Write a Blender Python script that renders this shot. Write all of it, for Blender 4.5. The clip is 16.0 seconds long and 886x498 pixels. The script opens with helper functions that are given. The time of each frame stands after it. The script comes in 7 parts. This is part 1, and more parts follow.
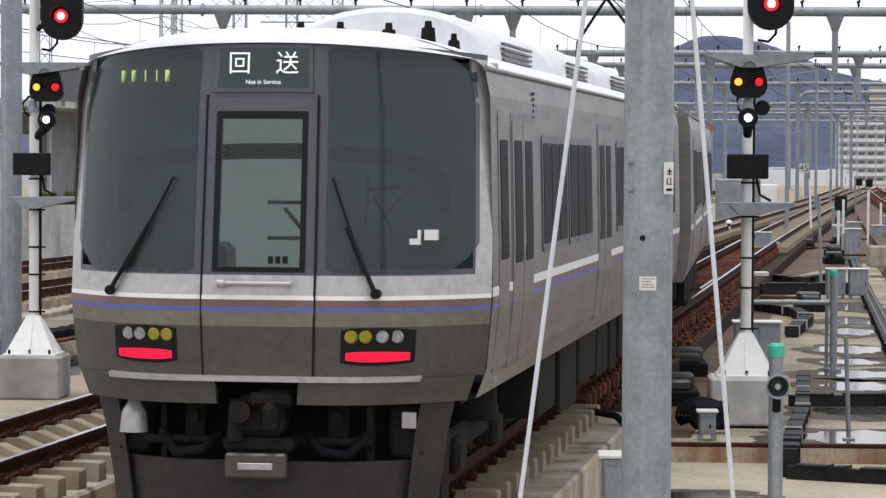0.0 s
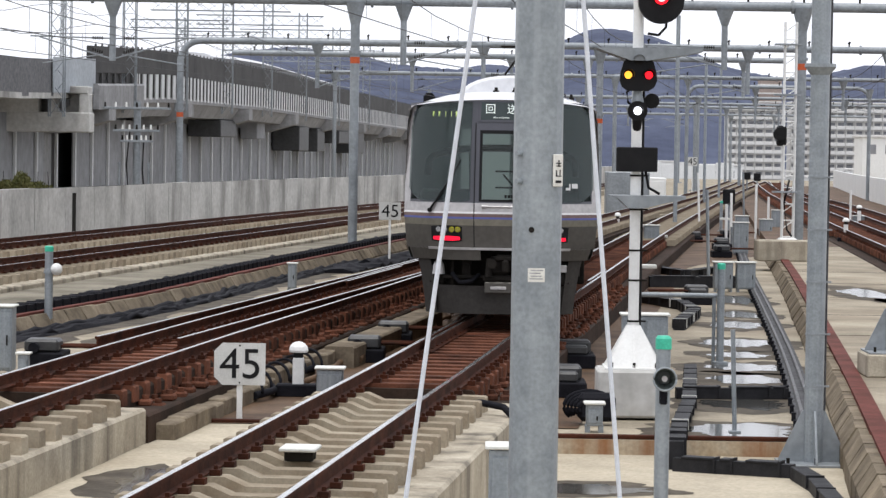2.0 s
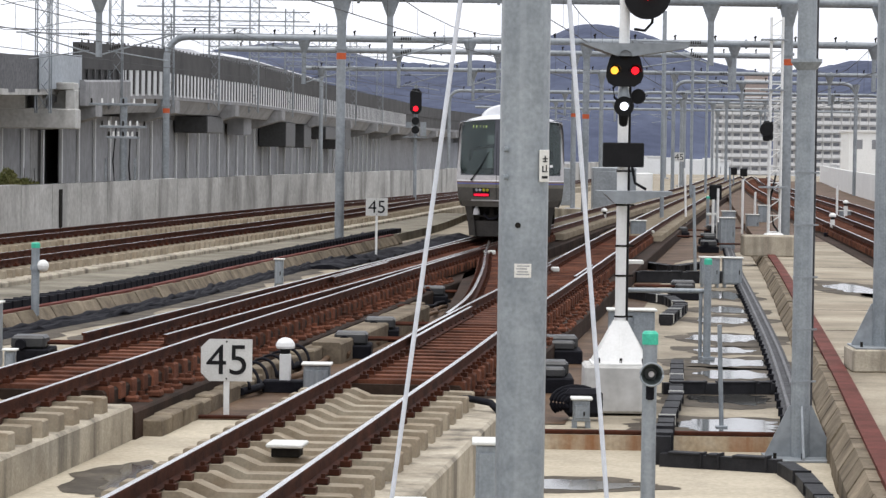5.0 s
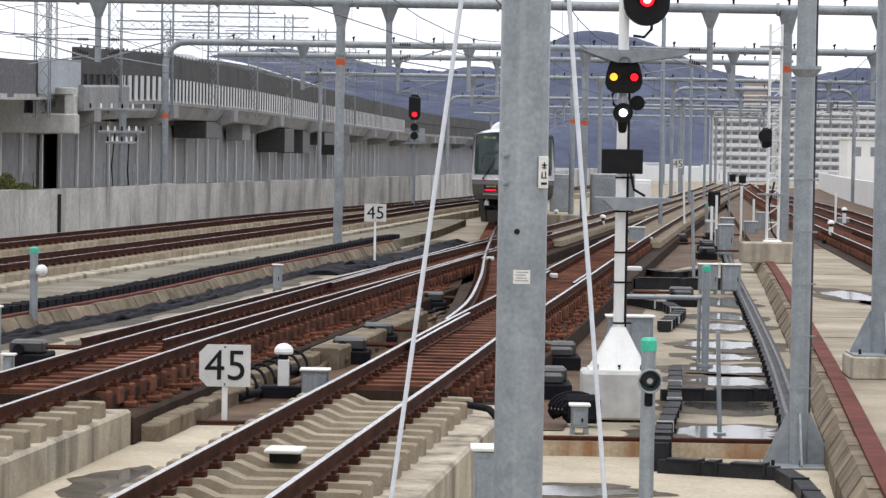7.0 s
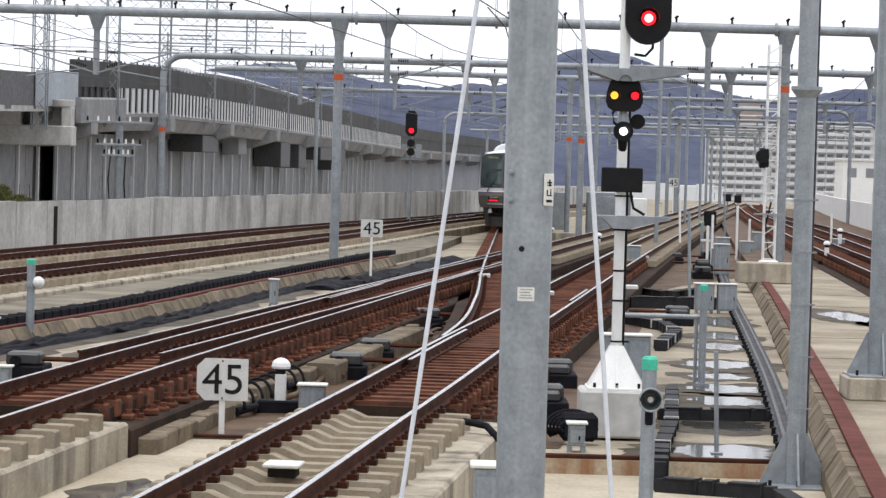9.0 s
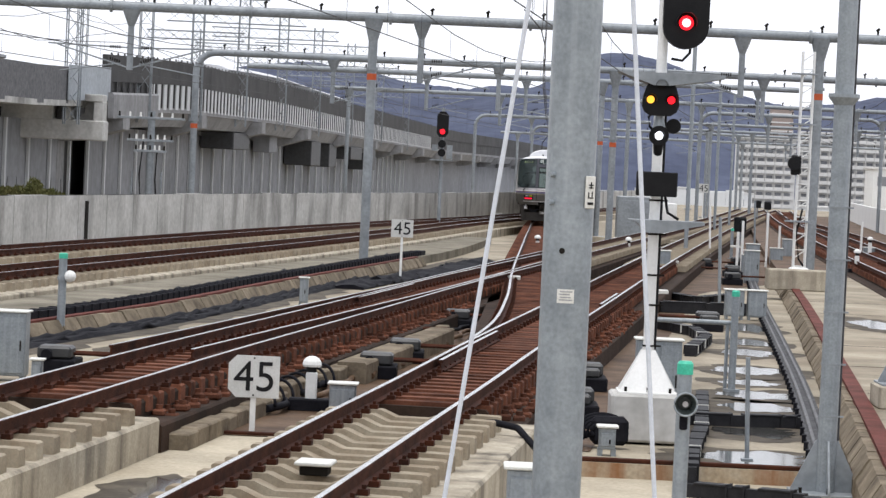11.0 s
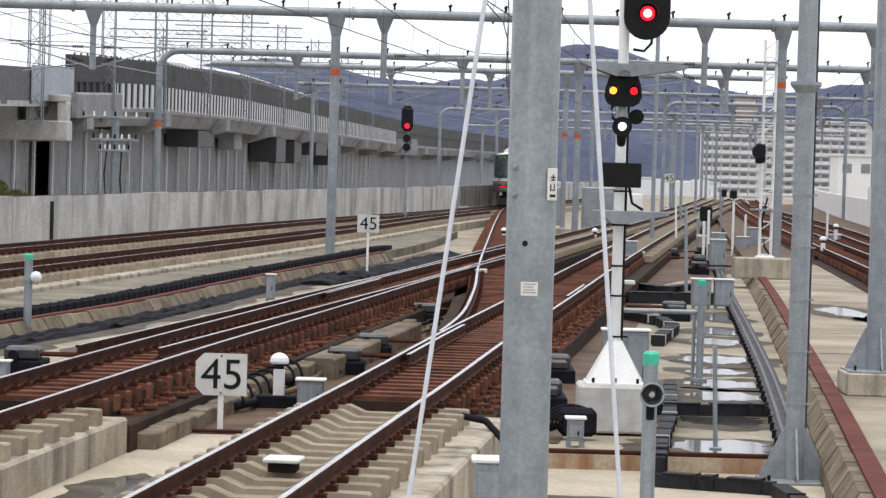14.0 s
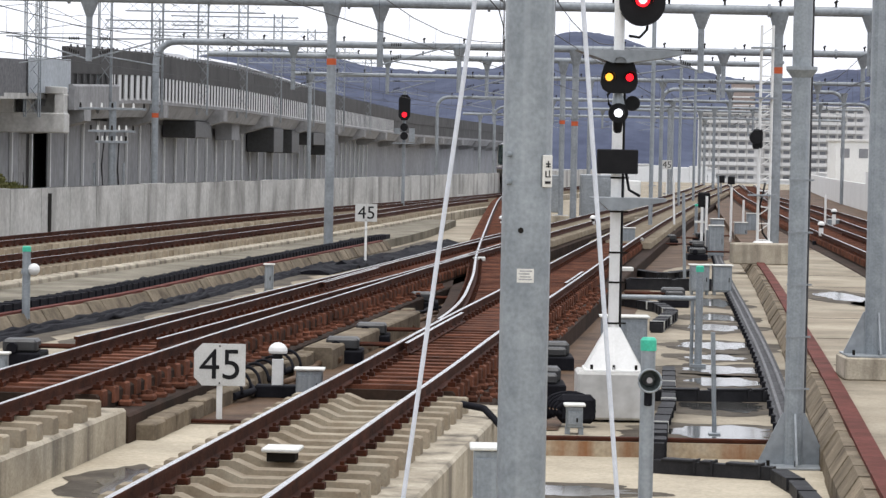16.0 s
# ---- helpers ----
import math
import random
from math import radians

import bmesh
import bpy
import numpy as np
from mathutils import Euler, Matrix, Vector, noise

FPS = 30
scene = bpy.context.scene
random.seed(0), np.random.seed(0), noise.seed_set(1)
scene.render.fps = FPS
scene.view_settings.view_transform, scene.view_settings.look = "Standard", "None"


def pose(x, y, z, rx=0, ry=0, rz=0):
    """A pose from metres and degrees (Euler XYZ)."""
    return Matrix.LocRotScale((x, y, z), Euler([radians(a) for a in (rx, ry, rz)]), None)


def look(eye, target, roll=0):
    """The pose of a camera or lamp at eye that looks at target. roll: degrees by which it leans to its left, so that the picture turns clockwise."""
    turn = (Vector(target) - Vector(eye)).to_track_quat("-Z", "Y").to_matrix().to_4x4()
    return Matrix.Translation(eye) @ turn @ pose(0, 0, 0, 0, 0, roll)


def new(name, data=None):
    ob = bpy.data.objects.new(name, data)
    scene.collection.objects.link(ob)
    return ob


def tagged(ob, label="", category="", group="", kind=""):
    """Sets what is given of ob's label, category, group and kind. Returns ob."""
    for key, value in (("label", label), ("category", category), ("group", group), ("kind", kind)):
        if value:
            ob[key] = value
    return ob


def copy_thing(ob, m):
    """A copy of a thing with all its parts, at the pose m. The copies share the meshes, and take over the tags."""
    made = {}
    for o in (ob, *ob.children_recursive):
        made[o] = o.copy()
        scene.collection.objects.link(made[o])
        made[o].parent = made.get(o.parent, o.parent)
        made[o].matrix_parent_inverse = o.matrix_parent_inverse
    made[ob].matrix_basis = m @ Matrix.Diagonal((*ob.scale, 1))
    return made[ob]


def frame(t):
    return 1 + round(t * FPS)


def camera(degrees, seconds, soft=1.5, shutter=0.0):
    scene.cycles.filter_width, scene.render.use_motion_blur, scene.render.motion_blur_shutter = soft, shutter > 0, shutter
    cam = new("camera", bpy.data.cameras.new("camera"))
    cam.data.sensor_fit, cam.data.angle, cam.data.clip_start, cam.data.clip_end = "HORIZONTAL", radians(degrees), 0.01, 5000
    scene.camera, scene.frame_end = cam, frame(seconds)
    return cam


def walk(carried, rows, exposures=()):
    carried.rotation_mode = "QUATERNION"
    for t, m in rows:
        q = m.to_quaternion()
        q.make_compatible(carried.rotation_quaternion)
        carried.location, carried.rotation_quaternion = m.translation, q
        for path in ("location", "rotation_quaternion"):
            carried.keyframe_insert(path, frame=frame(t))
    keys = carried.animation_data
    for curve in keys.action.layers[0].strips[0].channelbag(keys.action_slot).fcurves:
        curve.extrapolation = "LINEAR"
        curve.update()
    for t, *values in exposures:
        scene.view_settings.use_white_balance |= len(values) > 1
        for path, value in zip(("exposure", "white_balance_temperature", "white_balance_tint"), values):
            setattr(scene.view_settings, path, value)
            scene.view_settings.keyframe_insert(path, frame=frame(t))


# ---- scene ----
cam = camera(17.149, 16.0, soft=1.4)
CAM_ROWS = [
    (0.0, 0.092, 2.614, -2.690, -1.764, 0.328),
    (0.5, 0.088, 2.612, -2.556, -2.006, 0.491),
    (1.0, 0.086, 2.612, -1.875, -2.012, 0.581),
    (1.5, 0.088, 2.613, -1.194, -1.948, 0.639),
    (2.0, 0.093, 2.613, -0.527, -1.924, 0.884),
    (2.5, 0.096, 2.614, -0.324, -1.788, 0.717),
    (3.0, 0.089, 2.613, -0.275, -1.819, 0.707),
    (3.5, 0.091, 2.612, -0.330, -1.934, 0.689),
    (4.0, 0.096, 2.613, -0.260, -2.056, 0.731),
    (6.5, 0.093, 2.612, -0.310, -1.890, 0.886),
    (7.0, 0.092, 2.613, -0.240, -1.885, 0.956),
    (7.5, 0.094, 2.613, -0.126, -1.855, 1.026),
    (8.0, 0.088, 2.611, -0.153, -1.768, 1.018),
    (8.5, 0.060, 2.615, -0.139, -1.631, 1.211),
    (9.0, 0.032, 2.611, -0.133, -1.562, 1.609),
    (9.2, 0.020, 2.610, -0.263, -1.517, 1.752),
    (11.3, -0.045, 2.602, -0.551, -1.570, 2.761),
    (11.5, -0.047, 2.602, -0.431, -1.611, 2.845),
    (12.0, -0.045, 2.602, -0.359, -1.735, 2.417),
    (12.5, -0.039, 2.601, -0.128, -1.799, 2.395),
    (13.0, -0.030, 2.601, -0.116, -1.834, 2.312),
    (13.5, -0.024, 2.605, -0.065, -1.745, 1.941),
    (14.0, -0.017, 2.605, -0.030, -1.649, 1.643),
    (14.5, -0.008, 2.603, 0.007, -1.737, 1.401),
    (15.0, -0.005, 2.604, -0.114, -1.846, 1.203),
    (15.5, -0.006, 2.597, -0.059, -1.926, 1.213),
    (16.0, -0.000, 2.600, 0.000, -1.870, 1.120),
]
walk(cam, [(t, pose(x, 0, z, 90 + p, 0, -y) @ pose(0, 0, 0, 0, 0, r)) for t, x, z, y, p, r in CAM_ROWS],
     exposures=((0.0, -0.12), (0.5, -0.18), (1.0, -0.1), (2.0, 0.0), (16.0, 0.0)))

# ---- light ----
world = bpy.data.worlds.new("world")
scene.world = world
world.use_nodes = True
_wn = world.node_tree.nodes
_sky = _wn.new("ShaderNodeTexSky")
_sky.sky_type = "NISHITA"
_sky.sun_disc = False
_sky.sun_elevation = radians(80)
_sky.sun_rotation = radians(200)
_sky.dust_density = 6.0
_sky.air_density = 0.7
_sky.ozone_density = 1.0
_mixw = _wn.new("ShaderNodeMixRGB")
_mixw.inputs[0].default_value = 0.86
_mixw.inputs[2].default_value = (13.5, 13.8, 14.8, 1)
world.node_tree.links.new(_sky.outputs[0], _mixw.inputs[1])
world.node_tree.links.new(_mixw.outputs[0], _wn["Background"].inputs[0])
_wn["Background"].inputs[1].default_value = 0.097
sun = new("sun", bpy.data.lights.new("sun", "SUN"))
sun.data.energy = 1.5
sun.data.angle = radians(14)
sun.data.color = (1.0, 0.98, 0.95)
sun.matrix_world = look((-3, -8, 50), (0, 0, 0))


# ---- materials ----
def material(name, base, other=None, rough=0.6, metal=0.0, scale=4.0, mix=0.5, bump=0.0, fine=60.0, stretch=(1, 1, 1),
             per_object=0.0, streak=None, streak_amount=0.0, streak_scale=2.2, spec=None, emit=0.0, emit_colour=None):
    m = bpy.data.materials.new(name)
    m.use_nodes = True
    nodes, links = m.node_tree.nodes, m.node_tree.links
    b = nodes["Principled BSDF"]
    b.inputs["Roughness"].default_value = rough
    b.inputs["Metallic"].default_value = metal
    # rough, dusty surfaces lose their gloss at shallow angles
    b.inputs["Specular IOR Level"].default_value = spec if spec is not None else (0.5 if rough < 0.6 else 0.06)
    if emit:
        b.inputs["Base Color"].default_value = (*base, 1)
        b.inputs["Emission Color"].default_value = (*(emit_colour or base), 1)
        b.inputs["Emission Strength"].default_value = emit
        return m
    co = nodes.new("ShaderNodeTexCoord")
    mp = nodes.new("ShaderNodeMapping")
    mp.inputs["Scale"].default_value = stretch
    geo = nodes.new("ShaderNodeNewGeometry")
    links.new(geo.outputs["Position"], mp.inputs["Vector"])
    n1 = nodes.new("ShaderNodeTexNoise")
    n1.inputs["Scale"].default_value = scale
    n1.inputs["Detail"].default_value = 6
    n1.inputs["Roughness"].default_value = 0.65
    links.new(mp.outputs[0], n1.inputs["Vector"])
    n2 = nodes.new("ShaderNodeTexNoise")
    n2.inputs["Scale"].default_value = fine
    n2.inputs["Detail"].default_value = 4
    links.new(mp.outputs[0], n2.inputs["Vector"])
    ramp = nodes.new("ShaderNodeValToRGB")
    ramp.color_ramp.elements[0].position = 0.32
    ramp.color_ramp.elements[1].position = 0.68
    links.new(n1.outputs["Fac"], ramp.inputs[0])
    mx = nodes.new("ShaderNodeMixRGB")
    mx.inputs[1].default_value = (*base, 1)
    mx.inputs[2].default_value = (*(other or tuple(c * 0.7 for c in base)), 1)
    sc = nodes.new("ShaderNodeMath")
    sc.operation = "MULTIPLY"
    sc.inputs[1].default_value = mix * 2
    sc.use_clamp = True
    links.new(ramp.outputs[0], sc.inputs[0])
    links.new(sc.outputs[0], mx.inputs[0])
    out = mx.outputs[0]
    fm = nodes.new("ShaderNodeMixRGB")
    fm.blend_type = "OVERLAY"
    fm.inputs[0].default_value = 0.35
    links.new(out, fm.inputs[1])
    links.new(n2.outputs["Fac"], fm.inputs[2])
    out = fm.outputs[0]
    if streak:
        n3 = nodes.new("ShaderNodeTexNoise")
        n3.inputs["Scale"].default_value = 1.0
        n3.inputs["Detail"].default_value = 5
        mp3 = nodes.new("ShaderNodeMapping")
        mp3.inputs["Scale"].default_value = (streak_scale, streak_scale, 0.18)
        links.new(geo.outputs["Position"], mp3.inputs["Vector"])
        links.new(mp3.outputs[0], n3.inputs["Vector"])
        r3 = nodes.new("ShaderNodeValToRGB")
        r3.color_ramp.elements[0].position = 0.48
        r3.color_ramp.elements[1].position = 0.72
        links.new(n3.outputs["Fac"], r3.inputs[0])
        s3 = nodes.new("ShaderNodeMath")
        s3.operation = "MULTIPLY"
        s3.inputs[1].default_value = streak_amount
        links.new(r3.outputs[0], s3.inputs[0])
        m3 = nodes.new("ShaderNodeMixRGB")
        m3.inputs[2].default_value = (*streak, 1)
        links.new(s3.outputs[0], m3.inputs[0])
        links.new(out, m3.inputs[1])
        out = m3.outputs[0]
    if per_object:
        info = nodes.new("ShaderNodeObjectInfo")
        hsv = nodes.new("ShaderNodeHueSaturation")
        mr = nodes.new("ShaderNodeMapRange")
        mr.inputs["To Min"].default_value = 1 - per_object
        mr.inputs["To Max"].default_value = 1 + per_object
        links.new(info.outputs["Random"], mr.inputs["Value"])
        links.new(mr.outputs[0], hsv.inputs["Value"])
        links.new(out, hsv.inputs["Color"])
        out = hsv.outputs[0]
    links.new(out, b.inputs["Base Color"])
    rr = nodes.new("ShaderNodeMapRange")
    rr.inputs["To Min"].default_value = max(0.02, rough - 0.12)
    rr.inputs["To Max"].default_value = min(1, rough + 0.12)
    links.new(n1.outputs["Fac"], rr.inputs["Value"])
    links.new(rr.outputs[0], b.inputs["Roughness"])
    if bump:
        bp = nodes.new("ShaderNodeBump")
        bp.inputs["Strength"].default_value = bump
        bp.inputs["Distance"].default_value = 0.02
        links.new(n2.outputs["Fac"], bp.inputs["Height"])
        links.new(bp.outputs[0], b.inputs["Normal"])
    return m


M = {}
M["deck"] = material("deck_concrete", (0.41, 0.36, 0.275), (0.17, 0.145, 0.11), 0.7, scale=0.5, mix=0.45, bump=0.2, fine=22, streak=(0.24, 0.19, 0.14), streak_amount=0.5, streak_scale=0.35)
M["deck_pale"] = material("pale_slab_concrete", (0.54, 0.48, 0.37), (0.30, 0.26, 0.20), 0.75, scale=0.6, mix=0.35, bump=0.15, fine=22, streak=(0.34, 0.28, 0.20), streak_amount=0.45, streak_scale=0.5)
M["deck_old"] = material("weathered_deck", (0.26, 0.235, 0.185), (0.10, 0.09, 0.07), 0.8, scale=0.7, mix=0.45, bump=0.2, fine=22)
M["plinth"] = material("plinth_concrete", (0.50, 0.45, 0.36), (0.25, 0.215, 0.165), 0.85, scale=1.3, mix=0.4, bump=0.25, fine=30, streak=(0.06, 0.052, 0.045), streak_amount=0.85, streak_scale=2.2)
M["sleeper"] = material("sleeper_concrete", (0.37, 0.325, 0.25), (0.20, 0.15, 0.10), 0.85, scale=2.5, mix=0.4, bump=0.2, fine=40, per_object=0.12)
M["rust_sleeper"] = material("rust_stained_sleeper", (0.19, 0.075, 0.045), (0.055, 0.026, 0.018), 0.8, scale=2.2, mix=0.5, bump=0.3, fine=40, per_object=0.25)
M["rust_shade_bed"] = material("rust_and_shade_bed", (0.055, 0.034, 0.025), (0.028, 0.022, 0.018), 0.8, scale=1.2, mix=0.5, bump=0.3, fine=20)
M["rust"] = material("rusty_steel", (0.085, 0.028, 0.015), (0.032, 0.016, 0.012), 0.7, 0.1, scale=3, mix=0.5, bump=0.2, fine=50)
M["rail_head"] = material("polished_rail_head", (0.62, 0.62, 0.62), (0.45, 0.44, 0.43), 0.22, 1.0, scale=1.5, mix=0.3, fine=20)
M["galv"] = material("galvanised_steel", (0.285, 0.315, 0.335), (0.20, 0.225, 0.245), 0.42, 0.15, scale=5, mix=0.5, bump=0.03, fine=35, streak=(0.42, 0.45, 0.47), streak_amount=0.4, streak_scale=14)
M["galv_far"] = material("galvanised_steel_weathered", (0.29, 0.315, 0.335), (0.20, 0.22, 0.235), 0.5, 0.15, scale=1.2, mix=0.5, fine=10)
M["white"] = material("white_paint", (0.82, 0.82, 0.80), (0.68, 0.68, 0.66), 0.45, scale=3, mix=0.3, fine=30)
M["black"] = material("black_paint", (0.008, 0.008, 0.009), (0.015, 0.015, 0.016), 0.55, scale=6, mix=0.4, spec=0.15)
M["cable"] = material("black_cable_cover", (0.009, 0.009, 0.012), (0.018, 0.018, 0.022), 0.7, scale=4, mix=0.5, bump=0.2, fine=30, spec=0.06)
M["wall"] = material("parapet_concrete", (0.60, 0.59, 0.565), (0.38, 0.375, 0.355), 0.85, scale=0.5, mix=0.4, bump=0.05, fine=6, streak=(0.11, 0.105, 0.095), streak_amount=0.75, streak_scale=0.6)
M["viaduct"] = material("viaduct_concrete", (0.33, 0.33, 0.335), (0.21, 0.21, 0.215), 0.85, scale=0.35, mix=0.4, fine=4, streak=(0.16, 0.16, 0.16), streak_amount=0.5)
M["fence_dark"] = material("dark_barrier_metal", (0.075, 0.072, 0.072), (0.05, 0.05, 0.05), 0.6, scale=0.5, mix=0.4)
M["fence_light"] = material("pale_barrier_panel", (0.66, 0.67, 0.68), (0.5, 0.51, 0.52), 0.6, scale=0.6, mix=0.4)
M["hill"] = material("hazed_wooded_hill", (0.10, 0.115, 0.165), (0.065, 0.075, 0.115), 1.0, scale=0.012, mix=0.6, fine=0.08)
M["water"] = material("rain_puddle", (0.05, 0.05, 0.045), (0.08, 0.075, 0.07), 0.03, scale=0.5, mix=0.3, spec=1.0)
M["damp"] = material("damp_deck", (0.13, 0.11, 0.085), (0.055, 0.047, 0.038), 0.7, scale=1.6, mix=0.5, bump=0.15, fine=20)
M["stain"] = material("rust_stained_lip", (0.52, 0.46, 0.36), (0.34, 0.24, 0.14), 0.8, scale=1.6, mix=0.45, bump=0.2, fine=20, streak=(0.26, 0.10, 0.035), streak_amount=0.9, streak_scale=3.0)
M["building"] = material("apartment_wall", (0.70, 0.685, 0.66), (0.58, 0.57, 0.55), 0.8, scale=0.15, mix=0.4, fine=2)
M["brown_wall"] = material("brown_tile_wall", (0.33, 0.27, 0.24), (0.27, 0.22, 0.2), 0.8, scale=0.3, mix=0.4, fine=2)
M["dark_glass"] = material("dark_window_glass", (0.014, 0.016, 0.018), (0.024, 0.026, 0.028), 0.3, scale=0.5, mix=0.4, spec=0.01)
M["green"] = material("green_cap_paint", (0.05, 0.50, 0.33), (0.04, 0.40, 0.27), 0.5, scale=8, mix=0.3)
M["orange"] = material("orange_band_paint", (0.55, 0.12, 0.05), (0.45, 0.10, 0.05), 0.6, scale=8, mix=0.3)
M["red_lamp"] = material("red_signal_light", (0.6, 0.01, 0.03), emit=2.2, emit_colour=(1.0, 0.012, 0.02))
M["red_core"] = material("red_signal_core", (1.0, 0.4, 0.4), emit=4.0, emit_colour=(1.0, 0.28, 0.28))
M["yellow_lamp"] = material("amber_signal_light", (0.9, 0.5, 0.05), emit=1.6, emit_colour=(1.0, 0.45, 0.05))
M["white_lamp"] = material("white_signal_light", (0.9, 0.9, 1.0), emit=2.5, emit_colour=(0.9, 0.93, 1.0))
M["steel"] = material("stainless_body", (0.22, 0.205, 0.195), (0.165, 0.15, 0.145), 0.38, 0.6, scale=0.8, mix=0.4, fine=8, stretch=(1, 1, 6))
M["grime_steel"] = material("dull_front_paint", (0.085, 0.078, 0.068), (0.06, 0.055, 0.048), 0.42, 0.2, scale=1.0, mix=0.4, fine=14)
M["beige"] = material("pale_front_paint", (0.20, 0.185, 0.145), (0.15, 0.14, 0.11), 0.38, 0.2, scale=1.0, mix=0.4, fine=14)
M["silver"] = material("silver_front_paint", (0.46, 0.445, 0.445), (0.38, 0.37, 0.37), 0.32, 0.3, scale=1.5, mix=0.3, fine=14)
M["roof"] = material("pale_train_roof", (0.72, 0.73, 0.75), (0.6, 0.6, 0.62), 0.5, 0.0, scale=1.0, mix=0.4, fine=10)
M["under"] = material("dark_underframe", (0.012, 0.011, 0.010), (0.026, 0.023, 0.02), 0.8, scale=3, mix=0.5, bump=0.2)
M["frame_grey"] = material("dark_grey_window_frame", (0.072, 0.074, 0.092), (0.06, 0.062, 0.076), 0.35, scale=3, mix=0.3)
M["stripe_white"] = material("white_stripe", (0.8, 0.8, 0.8), (0.7, 0.7, 0.7), 0.4)
M["stripe_blue"] = material("blue_stripe", (0.11, 0.13, 0.40), (0.09, 0.11, 0.33), 0.4)
M["stripe_brown"] = material("brown_stripe", (0.15, 0.09, 0.08), (0.12, 0.07, 0.065), 0.4)
M["tail"] = material("red_tail_light", (0.6, 0.01, 0.04), emit=0.9, emit_colour=(1.0, 0.015, 0.045))
M["bank"] = material("ribbed_bank_concrete", (0.26, 0.215, 0.155), (0.10, 0.080, 0.06), 0.85, scale=1.6, mix=0.5, bump=0.3, fine=25, per_object=0.18)
M["red_edge"] = material("red_brown_paint", (0.15, 0.045, 0.035), (0.075, 0.028, 0.022), 0.7, scale=1.5, mix=0.5, bump=0.1, fine=20)
M["pale_wall"] = material("pale_concrete", (0.82, 0.82, 0.80), (0.74, 0.74, 0.72), 0.8, scale=0.3, mix=0.4, fine=4)
M["screen_wall"] = material("smooth_grey_panel", (0.30, 0.305, 0.32), (0.20, 0.205, 0.215), 0.7, scale=0.2, mix=0.4, fine=2, streak=(0.2, 0.2, 0.21), streak_amount=0.4)
M["wire"] = material("dark_wire", (0.10, 0.10, 0.105), (0.07, 0.07, 0.07), 0.6, 0.3)
M["rope"] = material("white_guy_rope", (0.64, 0.67, 0.73), (0.5, 0.53, 0.58), 0.6, scale=20, mix=0.4, fine=300)
M["plate_white"] = material("off_white_plate", (0.72, 0.71, 0.66), (0.62, 0.61, 0.57), 0.5, scale=8, mix=0.4)
M["print_grey"] = material("grey_print", (0.28, 0.29, 0.3), (0.4, 0.4, 0.4), 0.6, scale=200, mix=0.6)
M["board"] = material("speed_board_paint", (0.60, 0.60, 0.58), (0.5, 0.5, 0.48), 0.5, scale=3, mix=0.4)
M["horn"] = material("dark_horn_paint", (0.07, 0.085, 0.08), (0.05, 0.06, 0.06), 0.45, scale=8)
M["lid"] = material("pale_sheet_lid", (0.70, 0.70, 0.66), (0.58, 0.58, 0.54), 0.5, scale=5, mix=0.3)
M["machine"] = material("grey_machine_paint", (0.05, 0.052, 0.055), (0.03, 0.03, 0.03), 0.5, scale=5, mix=0.5)
M["trough"] = material("black_plastic_trough", (0.030, 0.030, 0.033), (0.016, 0.016, 0.018), 0.6, scale=5, mix=0.5, bump=0.1, spec=0.15)
M["tray"] = material("grey_cable_sheath", (0.10, 0.10, 0.105), (0.045, 0.045, 0.048), 0.7, scale=5, mix=0.5)
M["sheath"] = material("pale_grey_sheath", (0.19, 0.19, 0.195), (0.10, 0.10, 0.105), 0.6, scale=5, mix=0.5)
M["rust_floor"] = material("rust_stained_floor", (0.15, 0.095, 0.058), (0.055, 0.036, 0.026), 0.6, scale=0.9, mix=0.5, bump=0.3, fine=14)
M["screen_pale"] = material("pale_blue_screen", (0.42, 0.45, 0.48), (0.34, 0.37, 0.4), 0.6, scale=0.6, mix=0.4, fine=5)
# window grey of the far buildings, paled to paint in distance haze
M["grey_window"] = material("haze_paled_window", (0.27, 0.275, 0.29), (0.18, 0.185, 0.2), 0.4, scale=0.4, mix=0.5)
M["plough"] = material("plough_paint", (0.05, 0.046, 0.042), (0.032, 0.029, 0.027), 0.6, 0.0, scale=2, mix=0.4, fine=20, spec=0.2)
M["sign_dark"] = material("sign_screen", (0.02, 0.035, 0.035), (0.025, 0.04, 0.04), 0.15)
M["lettering"] = material("lit_white_lettering", (0.8, 0.85, 0.82), emit=0.32, emit_colour=(0.8, 0.92, 0.88))
M["amber_bar"] = material("lit_amber_number", (0.5, 0.6, 0.2), emit=0.32, emit_colour=(0.55, 0.75, 0.25))
M["lamp_yellow"] = material("yellow_lamp_glass", (0.30, 0.28, 0.01), (0.2, 0.18, 0.01), 0.1, scale=20)
M["lamp_glass"] = material("clear_lamp_glass", (0.18, 0.18, 0.19), (0.4, 0.4, 0.4), 0.1, 0.5, scale=20)
M["cab"] = material("cab_interior", (0.46, 0.50, 0.51), (0.33, 0.36, 0.37), 0.7, scale=2)
M["door_glow"] = material("saloon_glow", (0.4, 0.42, 0.43), emit=0.28, emit_colour=(0.9, 0.95, 0.97))


